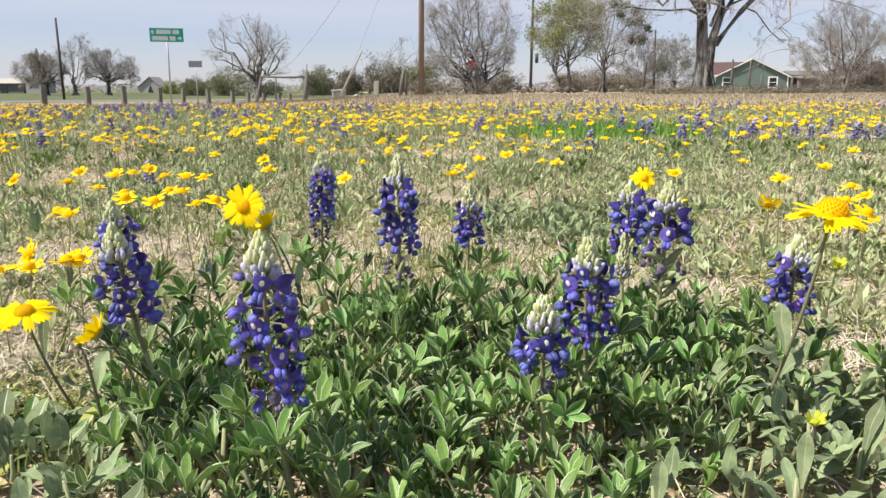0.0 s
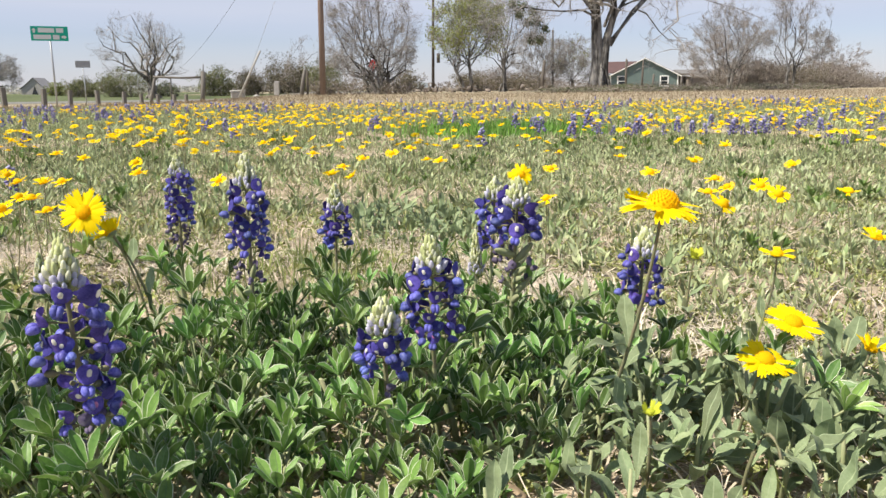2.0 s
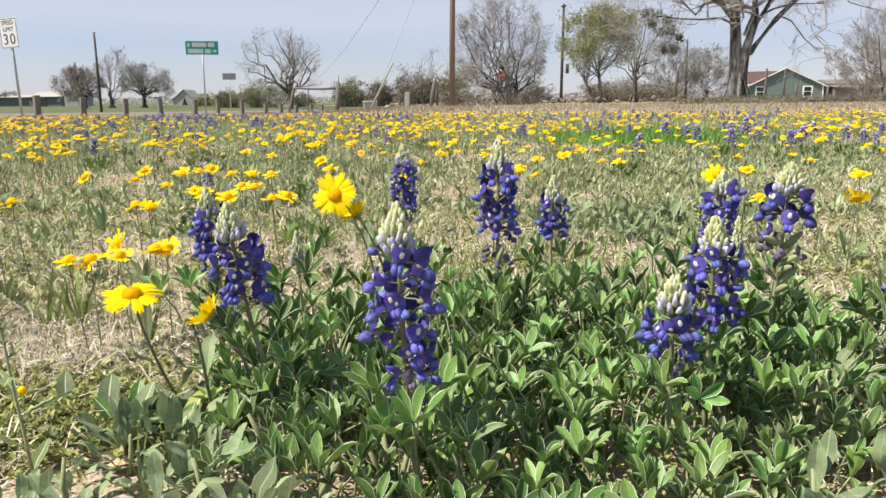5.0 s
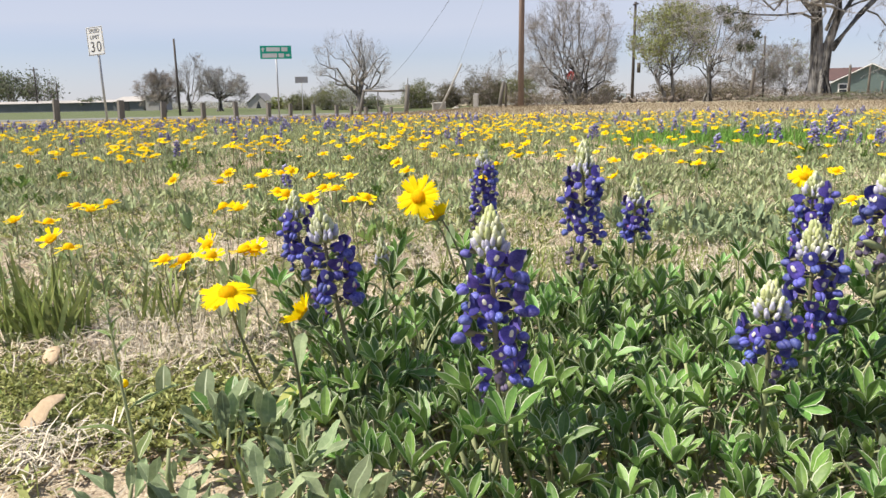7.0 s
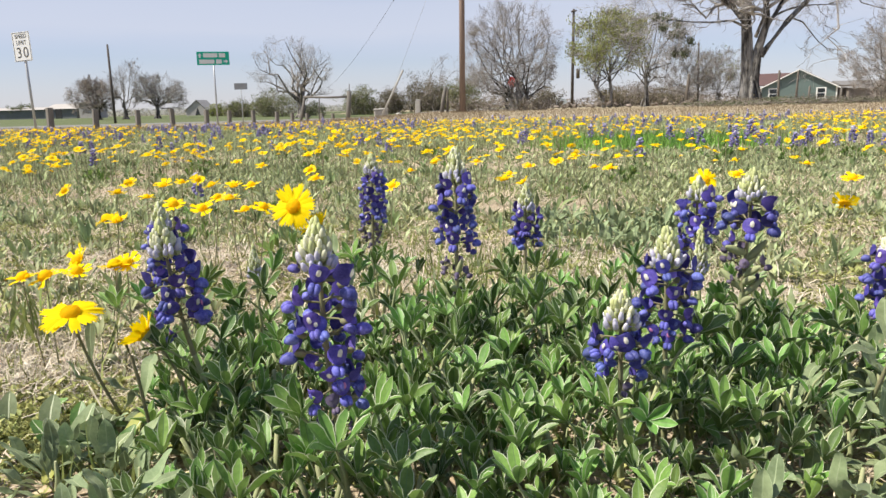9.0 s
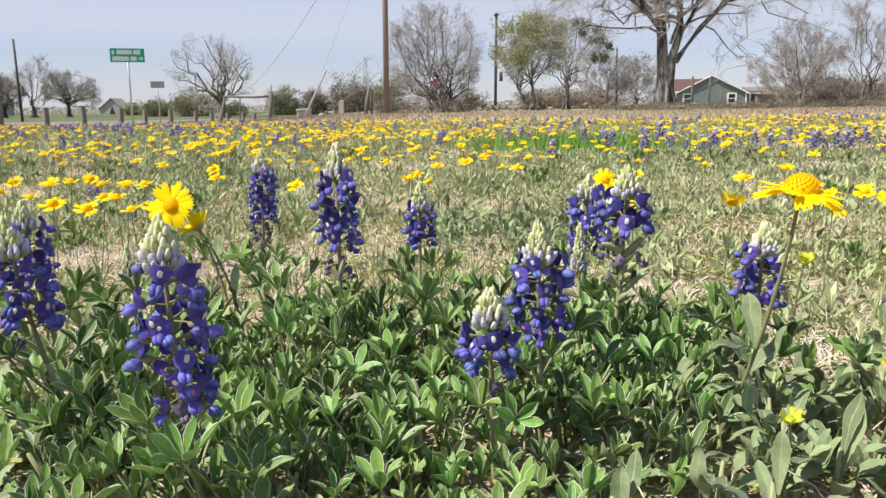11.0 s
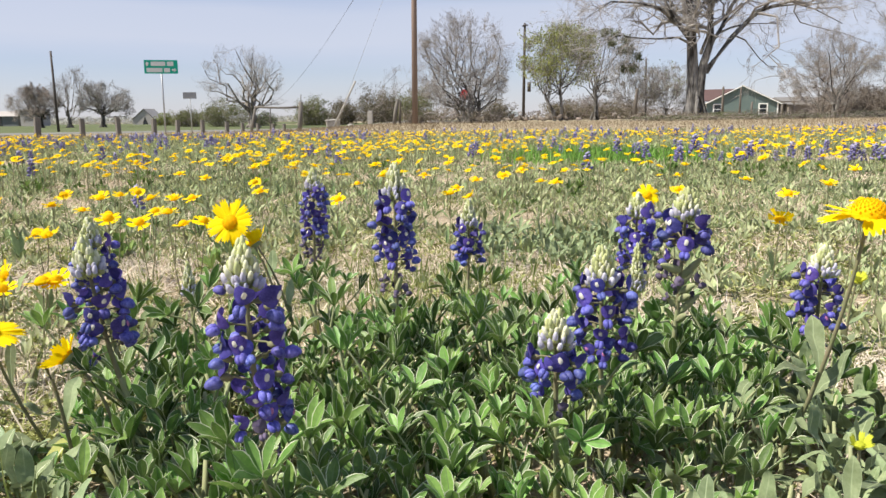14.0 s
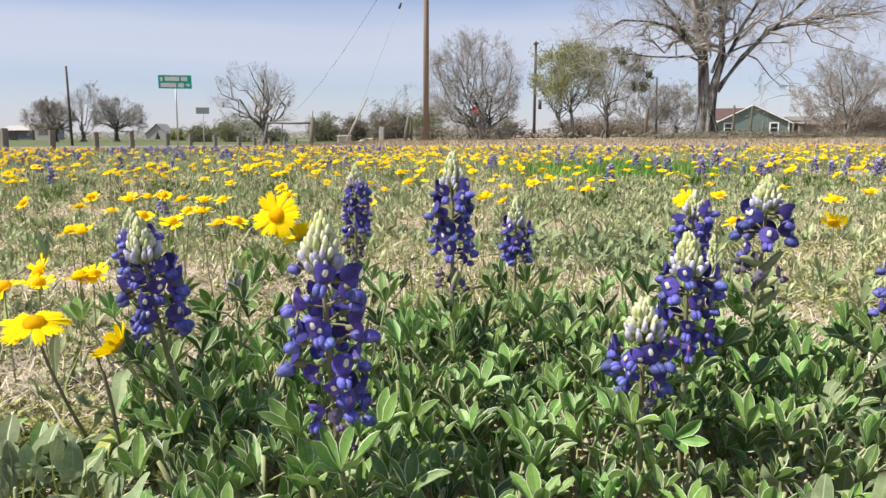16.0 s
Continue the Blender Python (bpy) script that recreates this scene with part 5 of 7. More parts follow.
POD = mesh_of("seed_pod", *blob(0.013, 0.0032, 0.0042, 7, 6, 0.3), [M_STEM])
CAP_TIP = mesh_of("tip", *blob(0.006, 0.0026, 0.0026, 7, 5, 0.5), [M_BUD_G])


def bluebonnet(tip, foot, spike, width, seed, label, full=1.0, tip_frac=0.24, old_frac=0.1, pods=0, gap=1.0, leaves=7):
    """A bluebonnet: curved stem from its foot to its tip; pale buds at the top, open florets in whorls, withered ones below."""
    r = random.Random(seed)
    root = thing("bluebonnet", pose(foot[0], foot[1], float(lie(foot[0], foot[1]))), label, "wildflower", "bluebonnets in front of the field")
    base = Vector((0, 0, -0.004))
    top = Vector((tip[0] - foot[0], tip[1] - foot[1], tip[2] - float(lie(foot[0], foot[1]))))
    ctrl = Vector((top.x * 0.80, top.y * 0.80, top.z * 0.42))

    def at(t):
        return base * (1 - t) ** 2 + ctrl * (2 * t * (1 - t)) + top * t * t
    pts = [at(i / 10) for i in range(11)]
    v, f = tube(pts, [0.0030 - 0.0017 * (i / 10) for i in range(11)], 8)
    total = sum((pts[i + 1] - pts[i]).length for i in range(10))
    t0 = 1 - spike / total
    part("stem", mesh_of("stem", v, f, [M_STEM, M_STEM_R], [int(k // 8 >= t0 * 10 - 1) for k in range(len(f))]), root)
    size = width / 0.054
    ang = r.uniform(0, 6.3)

    def place(me, t, el, out, sc, roll=0.3):
        d = (at(min(t + 0.02, 1.02)) - at(t - 0.02)).normalized()
        turned = d.to_track_quat("Z", "X").to_matrix().to_4x4()
        m = Matrix.Translation(at(t)) @ turned @ Matrix.Rotation(ang, 4, "Z") @ Matrix.Translation((out, 0, 0)) @ Matrix.Rotation(-el, 4, "Y") @ Matrix.Rotation(r.uniform(-roll, roll), 4, "X") @ Matrix.Scale(sc, 4)
        part(me.name.split(".")[0], me, root, m)
    tiers = 0 if tip_frac > 0.8 else max(2, int(round(spike * (1 - tip_frac) / 0.0110 * full / size)))
    for k in range(tiers):
        w = (k + 0.8) / tiers
        count_ = 5 if 0.25 < w < 0.85 else 4
        first = seed * 1.7 + k * 0.66 + r.uniform(-0.4, 0.4)
        for c in range(count_):
            ang = first + 2 * math.pi * c / count_ + r.uniform(-0.38, 0.38)
            t = t0 + (1 - t0) * (w + r.uniform(-0.36, 0.36) / tiers) * (1 - tip_frac)
            tired = w < old_frac or (w < 0.34 and r.random() < 0.35)
            if r.random() < (0.26 if w < 0.25 else 0.05) + (1 - gap) * (w < 0.7):
                continue
            if tired:
                me = r.choice(FL_OLD) if w < old_frac or r.random() < 0.5 else r.choice(FL_PLAIN)
            elif w < 0.42:
                me = r.choice(FL_MAG) if r.random() < 0.7 else r.choice(FL_PLAIN)
            else:
                me = r.choice(FL_WHITE) if r.random() < 0.88 else r.choice(FL_PLAIN)
            sc = size * (0.70 + 0.15 * min(1, 2.5 * w)) * r.uniform(0.70, 1.16) * (0.70 if tired else 1)
            place(me, t, -0.02 + 0.22 * (1 - w) + r.uniform(-0.42, 0.42), 0.0074 * min(1, 0.40 + 2 * w) * size, sc, 0.7)
    n = int(26 + 300 * tip_frac * spike / 0.1)
    for i in range(n):
        w = (i + 0.5) / n
        t = t0 + (1 - t0) * ((1 - tip_frac) + tip_frac * (w * 1.07 - 0.03))
        ang += 2.39996 + r.uniform(-0.2, 0.2)
        me = r.choice(FL_LAV) if w < 0.26 else (BUD_WHITE if r.random() > 0.15 + 0.75 * (w - 0.26) else BUD_GREEN)
        place(me, t, 0.50 + 0.80 * w + r.uniform(-0.16, 0.16), 0.0030 * (1 - w) * size, size * (0.80 - 0.24 * w) * r.uniform(0.75, 1.1), 0.2)
    part("tip", CAP_TIP, root, Matrix.Translation(at(0.97)) @ Matrix.Rotation(-1.45, 4, "Y") @ Matrix.Scale(size * 0.8, 4))
    for i in range(pods):
        t = t0 - 0.06 + 0.22 * i / max(1, pods)
        m = Matrix.Translation(at(t)) @ Matrix.Rotation(r.uniform(0, 6.3), 4, "Z") @ Matrix.Rotation(-r.uniform(0.3, 0.9), 4, "Y") @ Matrix.Translation((0.013, 0, 0))
        part("seed_pod", POD, root, m, "hairy grey-green seed pod")
    for i in range(leaves):
        t = r.uniform(0.12, max(0.2, t0 - 0.08))
        m = Matrix.Translation(at(t)) @ Matrix.Rotation(i * 2.4 + r.uniform(-0.4, 0.4), 4, "Z") @ Matrix.Rotation(-r.uniform(0.3, 1.0), 4, "X") @ Matrix.Scale(r.uniform(0.8, 1.1), 4)
        part("leaf", r.choice(PALM), root, m, "palmate green leaf with pale hairy edges")
    return root


def ray_mesh(seed):
    """A yellow ray: a wedge with three blunt teeth at its end, lying along +x."""
    r = random.Random(seed)
    st = ((0.0, 0.12), (0.25, 0.21), (0.55, 0.30), (0.82, 0.27))
    v, f = [], []
    arch = r.uniform(-0.08, 0.30)
    for t, w in st:
        for c in (-1, -0.33, 0.33, 1):
            v.append((t, c * w * 0.5, -arch * t * t + 0.035 * (1 - c * c) + 0.015 * r.uniform(-1, 1)))
    for i in range(3):
        for c in range(3):
            a = i * 4 + c
            f.append((a, a + 1, a + 5, a + 4))
    for c in range(3):
        k = len(v)
        y = (-0.66 + 0.66 * c) * 0.155
        ln_ = (0.95, 1.0, 0.95)[c] + r.uniform(-0.03, 0.03)
        v.append((ln_, y * 1.05 - 0.02, -arch * ln_ * ln_ + 0.01))
        v.append((ln_, y * 1.05 + 0.02, -arch * ln_ * ln_ + 0.01))
        f.append((12 + c, 13 + c, k + 1, k))
    return v, f


def disc_shape():
    """A domed golden disc of many small florets."""
    sh = Shape()
    v, f = blob(0.30, 0.36, 0.36, 14, 8)
    sh.add([(b * 0.92, c * 0.92, max(a, -0.08) * 0.75) for a, b, c in v], f)
    for i in range(100):
        q = math.sqrt((i + 0.5) / 100)
        t = i * 2.39996
        x, y = 0.34 * q * math.cos(t), 0.34 * q * math.sin(t)
        z = 0.225 * math.sqrt(max(0, 1 - q * q * 0.97))
        v, f = blob(0.028, 0.016, 0.016, 5, 3)
        sh.add(v, f, 0, Matrix.Translation((x, y, z)) @ Matrix.Rotation(-1.57 + 0.5 * q * math.cos(t), 4, "Y"))
    return sh


RAYS = [mesh_of("ray", *ray_mesh(i), [M_RAY]) for i in range(5)]
RAYS_G = [mesh_of("ray", *ray_mesh(i), [M_OPENING]) for i in range(5)]
DISC = disc_shape().mesh("disc", [M_DISC])
DISC_G = disc_shape().mesh("disc", [M_OPENING])


def cup_shape():
    sh = Shape()
    v, f = blob(0.26, 0.30, 0.30, 10, 6)
    sh.add([(b, c, min(a, 0.02) * 0.8 - 0.02) for a, b, c in v], f)
    return sh


CUP = cup_shape().mesh("calyx", [M_STEM])
SEPAL = mesh_of("sepal", *blade(0.30, 0.13, 3, 0.3, -0.5, 0.4, 0.8)[:2], [M_STEM])


def daisy(head, foot, size, face, seed, label, openness=1.0, rays=13, leaves=3, bent=0.0, shut=False, thick=0.0013, green=False, dome=1.0):
    """A yellow daisy: stem from foot to head, the head turned towards `face`; openness 1 flat rays, 0 upright."""
    r = random.Random(seed)
    z0 = float(lie(foot[0], foot[1]))
    root = thing("yellow_daisy", pose(foot[0], foot[1], z0), label, "wildflower", "yellow daisies near the bluebonnets")
    d = Vector(face).normalized()
    top = Vector((head[0] - foot[0], head[1] - foot[1], head[2] - z0))
    ctrl = top - d * (top.length * (0.45 + bent)) if d.z > -0.2 else Vector((top.x * 0.5, top.y * 0.5, top.z + 0.05))
    base = Vector((0, 0, -0.004))
    pts = [base * (1 - t) ** 2 + ctrl * 2 * t * (1 - t) + top * t * t for t in (i / 9 for i in range(10))]
    v, f = tube(pts, [thick * (1.25 - 0.4 * i / 9) for i in range(10)], 7)
    part("stem", mesh_of("stem", v, f, [M_STEM_R]), root)
    m = Matrix.Translation(top) @ d.to_track_quat("Z", "Y").to_matrix().to_4x4() @ Matrix.Rotation(r.uniform(0, 6), 4, "Z") @ Matrix.Scale(size * 0.5, 4)
    cup = part("calyx", CUP, root, m, "green hairy calyx")
    for k in range(10):
        part("sepal", SEPAL, cup, Matrix.Rotation(k * 0.628, 4, "Z") @ Matrix.Translation((0, 0.10, -0.14)) @ Matrix.Rotation(0.35, 4, "X"))
    if not shut:
        part("disc", DISC_G if green else DISC, root, m @ Matrix.Diagonal((dome, dome, dome * dome * dome, 1)), "yellow-green closed disc" if green else "domed golden disc")
        for k in range(rays):
            if r.random() < 0.04:
                continue
            el = (1 - openness) * 1.35 + r.uniform(-0.12, 0.12)
            q = m @ Matrix.Rotation(2 * math.pi * k / rays + r.uniform(-0.1, 0.1), 4, "Z") @ Matrix.Translation((0.24, 0, -0.02)) @ Matrix.Rotation(-el, 4, "Y") @ Matrix.Rotation(r.uniform(-0.25, 0.25), 4, "X")
            part("ray", (RAYS_G if green else RAYS)[r.randrange(5)], root, q @ Matrix.Diagonal((0.78 * r.uniform(0.82, 1.12), 1.18 * r.uniform(0.85, 1.1), 0.8, 1)))
    for k in range(leaves):
        t = r.randrange(1, 6)
        q = Matrix.Translation(pts[t]) @ Matrix.Rotation(k * 2.4 + r.uniform(-0.5, 0.5), 4, "Z") @ Matrix.Rotation(r.uniform(0.4, 1.1), 4, "X") @ Matrix.Scale(r.uniform(0.5, 0.9), 4)
        part("leaf", LONG[r.randrange(14)], root, q)
    return root


# ---- the bluebonnets in front ----
BB = "deep blue bluebonnet spike with creamy white bud tip"
bluebonnet((-0.114, 0.488, 0.214), (-0.101, 0.505, 0), 0.128, 0.055, 1, "tall deep blue bluebonnet spike with a creamy tip and leaning stem", 1.0, 0.17, 0.28, pods=2, gap=0.94)
bluebonnet((-0.264, 0.610, 0.199), (-0.225, 0.640, 0), 0.084, 0.054, 2, BB, 1.05, 0.26, 0.06)
bluebonnet((-0.355, 0.820, 0.188), (-0.335, 0.850, 0), 0.080, 0.050, 3, BB, 1.0, 0.26, 0.10)
bluebonnet((-0.158, 1.036, 0.224), (-0.165, 1.040, 0), 0.118, 0.046, 4, "blue bluebonnet spike with withered lower flowers", 1.0, 0.16, 0.42, gap=0.86)
bluebonnet((-0.038, 0.779, 0.242), (-0.040, 0.790, 0), 0.138, 0.050, 5, "tall blue bluebonnet spike with seed pods below", 0.95, 0.17, 0.40, pods=4, gap=0.80)
bluebonnet((0.044, 1.025, 0.180), (0.040, 1.035, 0), 0.074, 0.052, 6, "short blue bluebonnet spike with a pointed pale tip", 1.1, 0.36, 0.0)
bluebonnet((0.085, 0.554, 0.152), (0.092, 0.580, 0), 0.062, 0.054, 7, "short full blue bluebonnet spike with a creamy tip", 1.1, 0.30, 0.0)
bluebonnet((0.125, 0.594, 0.190), (0.135, 0.625, 0), 0.082, 0.052, 8, BB, 1.0, 0.26, 0.06)
bluebonnet((0.249, 0.970, 0.190), (0.240, 0.985, 0), 0.085, 0.058, 9, BB, 1.0, 0.22, 0.08)
bluebonnet((0.215, 0.683, 0.223), (0.205, 0.705, 0), 0.088, 0.054, 10, "bluebonnet gone to seed below, blue flowers at the top", 0.95, 0.20, 0.58, pods=8, gap=0.66)
bluebonnet((0.343, 0.698, 0.171), (0.340, 0.715, 0), 0.076, 0.054, 11, "blue bluebonnet spike behind a large daisy", 1.0, 0.26, 0.18)
bluebonnet((0.179, 0.700, 0.176), (0.185, 0.715, 0), 0.036, 0.034, 12, "young pale bluebonnet bud spike", 1.2, 0.95, 0.0)
bluebonnet((-0.260, 0.830, 0.142), (-0.255, 0.845, 0), 0.030, 0.036, 13, "young pale bluebonnet bud spike", 1.3, 0.95, 0.0)

# ---- the daisies in front ----
DY = "yellow daisy with a domed golden disc"
daisy((-0.221, 0.861, 0.185), (-0.165, 0.900, 0), 0.052, (-0.25, -0.85, 0.35), 1, "yellow daisy on a bent stem with its face sideways", 0.96, 15, 2)
daisy((-0.198, 0.872, 0.160), (-0.160, 0.905, 0), 0.044, (-0.45, 0.15, 0.6), 2, "half-open yellow daisy on a thin bent stem", 0.55, 12, 2)
daisy((0.299, 0.555, 0.224), (0.270, 0.620, 0), 0.060, (0.06, -0.12, 0.97), 3, "large yellow daisy with a high orange disc", 0.98, 18, 3, thick=0.0015, dome=1.18)
daisy((0.395, 1.464, 0.147), (0.400, 1.500, 0), 0.050, (-0.1, -0.75, 0.55), 4, DY, 1.0, 13, 2)
daisy((-0.369, 0.652, 0.121), (-0.345, 0.690, 0), 0.052, (0.0, -0.30, 0.92), 5, DY, 1.04, 19, 3)
daisy((-0.281, 0.600, 0.117), (-0.262, 0.625, 0), 0.040, (-0.75, -0.1, 0.65), 6, "half-closed yellow daisy tilted to one side", 0.5, 12, 2)
daisy((0.541, 0.800, 0.125), (0.530, 0.830, 0), 0.044, (-0.1, -0.1, 0.97), 7, "yellow daisy with missing rays and a tall disc", 0.75, 6, 3)
daisy((0.454, 0.620, 0.104), (0.455, 0.650, 0), 0.050, (0.05, -0.35, 0.9), 8, DY, 0.92, 16, 3)
daisy((0.388, 0.550, 0.098), (0.385, 0.585, 0), 0.046, (0.05, -0.35, 0.9), 9, DY, 0.95, 16, 3)
daisy((0.533, 0.620, 0.074), (0.530, 0.650, 0), 0.036, (0.2, -0.1, 0.95), 10, "half-open yellow daisy low among leaves", 0.35, 12, 3)
daisy((0.274, 0.500, 0.081), (0.285, 0.530, 0), 0.022, (-0.2, -0.3, 0.9), 11, "yellow-green opening daisy bud", 0.25, 10, 3, green=True)
daisy((0.348, 0.450, 0.060), (0.345, 0.500, 0), 0.034, (0.0, -0.2, -0.95), 12, "green nodding daisy bud", 0.0, 0, 3, shut=True)
daisy((-0.299, 0.580, 0.104), (-0.290, 0.620, 0), 0.030, (-0.4, -0.2, -0.8), 13, "green nodding daisy bud", 0.0, 0, 2, shut=True)
daisy((0.515, 0.950, 0.090), (0.515, 0.965, 0), 0.034, (0.1, -0.2, 0.9), 14, "green daisy bud just opening", 0.15, 10, 3, green=True)
SEEN = [(-0.82, 1.47), (-0.76, 1.56), (-0.79, 1.68), (-0.65, 1.45), (-0.56, 1.35), (-0.65, 1.53), (-0.62, 1.55), (-0.67, 1.77), (-0.53, 1.47), (-0.50, 1.51), (-0.45, 1.46),
        (-0.47, 1.25), (-0.45, 1.27), (-0.42, 1.24), (-0.38, 1.19), (-0.38, 1.29), (-0.58, 1.15), (-0.51, 1.04), (-0.48, 1.16), (-0.51, 0.93), (-0.44, 0.91), (-0.38, 1.70),
        (-0.75, 1.06), (-0.80, 1.03), (-0.83, 1.00), (-0.78, 1.16), (-0.83, 1.15), (-0.66, 0.86), (-0.73, 0.93), (-0.52, 0.83), (-0.50, 0.84), (-0.48, 0.87), (-0.45, 0.90), (-0.77, 1.63)]
SEEN_FAR = [(-0.70, 2.15), (-0.60, 2.05), (-0.66, 2.88), (-0.56, 2.42), (-0.45, 1.96), (-1.30, 3.49), (-1.26, 2.23), (-0.20, 1.61), (-0.19, 1.91), (-0.13, 2.61), (-0.14, 2.09), (-0.03, 2.12),
            (0.05, 1.85), (0.10, 1.94), (0.07, 1.61), (0.03, 1.57), (0.18, 2.07), (0.23, 2.09), (0.26, 1.93), (0.28, 1.83), (0.59, 3.46), (0.04, 2.49), (-1.24, 1.75), (-1.19, 1.97)]
SEEN_RIGHT = [(0.46, 1.49), (1.12, 3.33), (0.81, 2.53), (0.64, 2.07), (0.73, 1.84), (1.19, 3.03), (1.20, 2.85), (0.87, 1.73), (0.63, 1.40), (0.74, 1.36), (0.51, 1.16), (1.07, 2.27),
              (1.36, 2.74), (1.22, 2.27), (0.66, 1.22), (0.75, 1.33), (0.82, 1.34), (0.75, 1.16), (0.99, 1.52), (0.90, 1.20), (0.75, 0.92), (0.37, 1.17), (0.59, 1.03)]


# daisies of the middle distance share one joined ring of rays, and are told apart by height, tilt and size
def corolla(seed, n=12, lift=0.1):
    """All rays of a small daisy as one toothed, notched collar."""
    r = random.Random(seed)
    v, f = [], []
    for k in range(n):
        a = 2 * math.pi * k / n + r.uniform(-0.08, 0.08)
        el = lift + r.uniform(-0.30, 0.30)
        ln_ = r.uniform(0.88, 1.04)
        h = math.pi / n
        for q, da in ((0.26, -h * 0.9), (0.26, h * 0.9), (0.60, -h * 0.80), (0.60, h * 0.80), (0.92 * ln_, -h * 0.86), (0.90 * ln_, 0), (0.92 * ln_, h * 0.86), (ln_, -h * 0.42), (ln_, h * 0.42)):
            v.append((q * math.cos(a + da), q * math.sin(a + da), (q - 0.26) * math.tan(el) + (0.03 if abs(da) < 0.01 else 0)))
        o = k * 9
        f += [(o, o + 2, o + 3, o + 1), (o + 2, o + 4, o + 5), (o + 2, o + 5, o + 3), (o + 3, o + 5, o + 6), (o + 4, o + 7, o + 5), (o + 5, o + 8, o + 6)]
    c = len(v)
    v.append((0, 0, 0))
    for k in range(n):
        f.append((c, k * 9, k * 9 + 1))
        f.append((c, k * 9 + 1, ((k + 1) % n) * 9))
    return v, f


RINGS = [mesh_of("corolla", *corolla(i, (11, 12, 13, 12)[i], (0.05, 0.14, 0.36, -0.06)[i]), [M_RAY]) for i in range(4)]
DOME = mesh_of("disc", *(lambda b: ([(q[1], q[2], max(q[0], -0.05) * 1.25) for q in b[0]], b[1]))(blob(0.34, 0.42, 0.42, 10, 6)), [M_DISC])
STEMS = []
for i in range(5):
    rs = random.Random(i)
    sx_, sy_ = rs.uniform(-0.2, 0.2), rs.uniform(-0.2, 0.2)
    v, f = tube([(-sx_, -sy_, -1.05), (-sx_ * 0.55, -sy_ * 0.4, -0.6), (0, 0, -0.12), (0, 0, 0)], [0.012, 0.010, 0.009, 0.009], 5)
    STEMS.append(mesh_of("stem", v, f, [M_STEM_R]))


def small_daisy(x, y, h, size, r):
    z = float(lie(x, y))
    root = thing("yellow_daisy", pose(x, y, z), "small yellow daisy on a thin stem in the field", "wildflower", "small yellow daisies in the field")
    tilt = Matrix.Rotation(-0.75 + r.gauss(0, 0.9), 4, "Z") @ Matrix.Rotation(abs(r.gauss(0.32, 0.22)), 4, "X") @ Matrix.Rotation(r.uniform(0, 6.3), 4, "Z")
    part("stem", STEMS[r.randrange(5)], root, Matrix.Translation((0, 0, h)) @ Matrix.Rotation(r.uniform(0, 6), 4, "Z") @ Matrix.Diagonal((h * 0.6, h * 0.6, h, 1)))
    m = Matrix.Translation((0, 0, h)) @ tilt @ Matrix.Scale(size * 0.5, 4)
    part("corolla", RINGS[r.randrange(4)], root, m)
    part("disc", DOME, root, m)


rd = random.Random(77)
taken = []
for x, y in SEEN + SEEN_FAR + SEEN_RIGHT:
    small_daisy(x, y, 0.140 + rd.uniform(-0.012, 0.012) if y > 0.95 else 0.117, rd.uniform(0.033, 0.042), rd)
    taken.append((x, y))


def patchy(x, y, s, o):
    return noise.noise(Vector((x * s + o, y * s - o, o * 0.37)))


count = 0
while count < 210:
    y = 1.9 + 3.6 * math.sqrt(rd.random())
    x = rd.uniform(-0.85, 0.85) * (y + 0.3)
    if patchy(x, y, 1.3, 4.0) < rd.uniform(-0.4, 0.35) or any((x - a) ** 2 + (y - b) ** 2 < 0.006 for a, b in taken):
        continue
    small_daisy(x, y, rd.uniform(0.10, 0.17), rd.uniform(0.030, 0.040), rd)
    taken.append((x, y))
    count += 1


# ---- lupine plants of the green carpet ----
def lupine(x, y, seed, n, spread, high):
    r = random.Random(seed)
    root = thing("lupine_plant", pose(x, y, float(lie(x, y)), 0, 0, r.uniform(0, 360)), "green lupine plant with palmate hairy-edged leaves", "plant", "lupine plants of the green carpet")
    for k in range(n):
        a = k * 2.39996 + r.uniform(-0.3, 0.3)
        q = math.sqrt((k + 0.5) / n)
        rad = spread * q * r.uniform(0.7, 1.1)
        h = high * (1.0 - 0.45 * q * q) * r.uniform(0.55, 1.05)
        m = Matrix.Translation((math.cos(a) * rad, math.sin(a) * rad, max(0.0, h - 0.03))) @ Matrix.Rotation(a - 1.57, 4, "Z") @ Matrix.Rotation(-r.uniform(-0.1, 0.9) * q, 4, "X") @ Matrix.Scale(r.uniform(0.62, 1.12) * (0.92 if y < 0.5 else 1), 4)
        part("leaf", PALM[r.randrange(12)], root, m)
    for k in range(3):
        a = r.uniform(0, 6.3)
        v, f = tube([(0, 0, -0.004), (math.cos(a) * spread * 0.3, math.sin(a) * spread * 0.3, high * 0.4), (math.cos(a) * spread * 0.5, math.sin(a) * spread * 0.5, high * 0.75)], [0.0028, 0.0024, 0.0016], 6)
        part("stem", mesh_of("stem", v, f, [M_STEM]), root)


def in_carpet(x, y):
    """Where the close green carpet of lupines grows."""
    e = ((x - 0.03) / 0.33) ** 2 + ((y - 0.66) / 0.265) ** 2
    return e + 0.35 * patchy(x, y, 7.0, 2.0) < 1.0 and not (y < 0.85 and x > 0.165 + (y - 0.50) * 0.52) and not (x < -0.225 and y < 0.645)


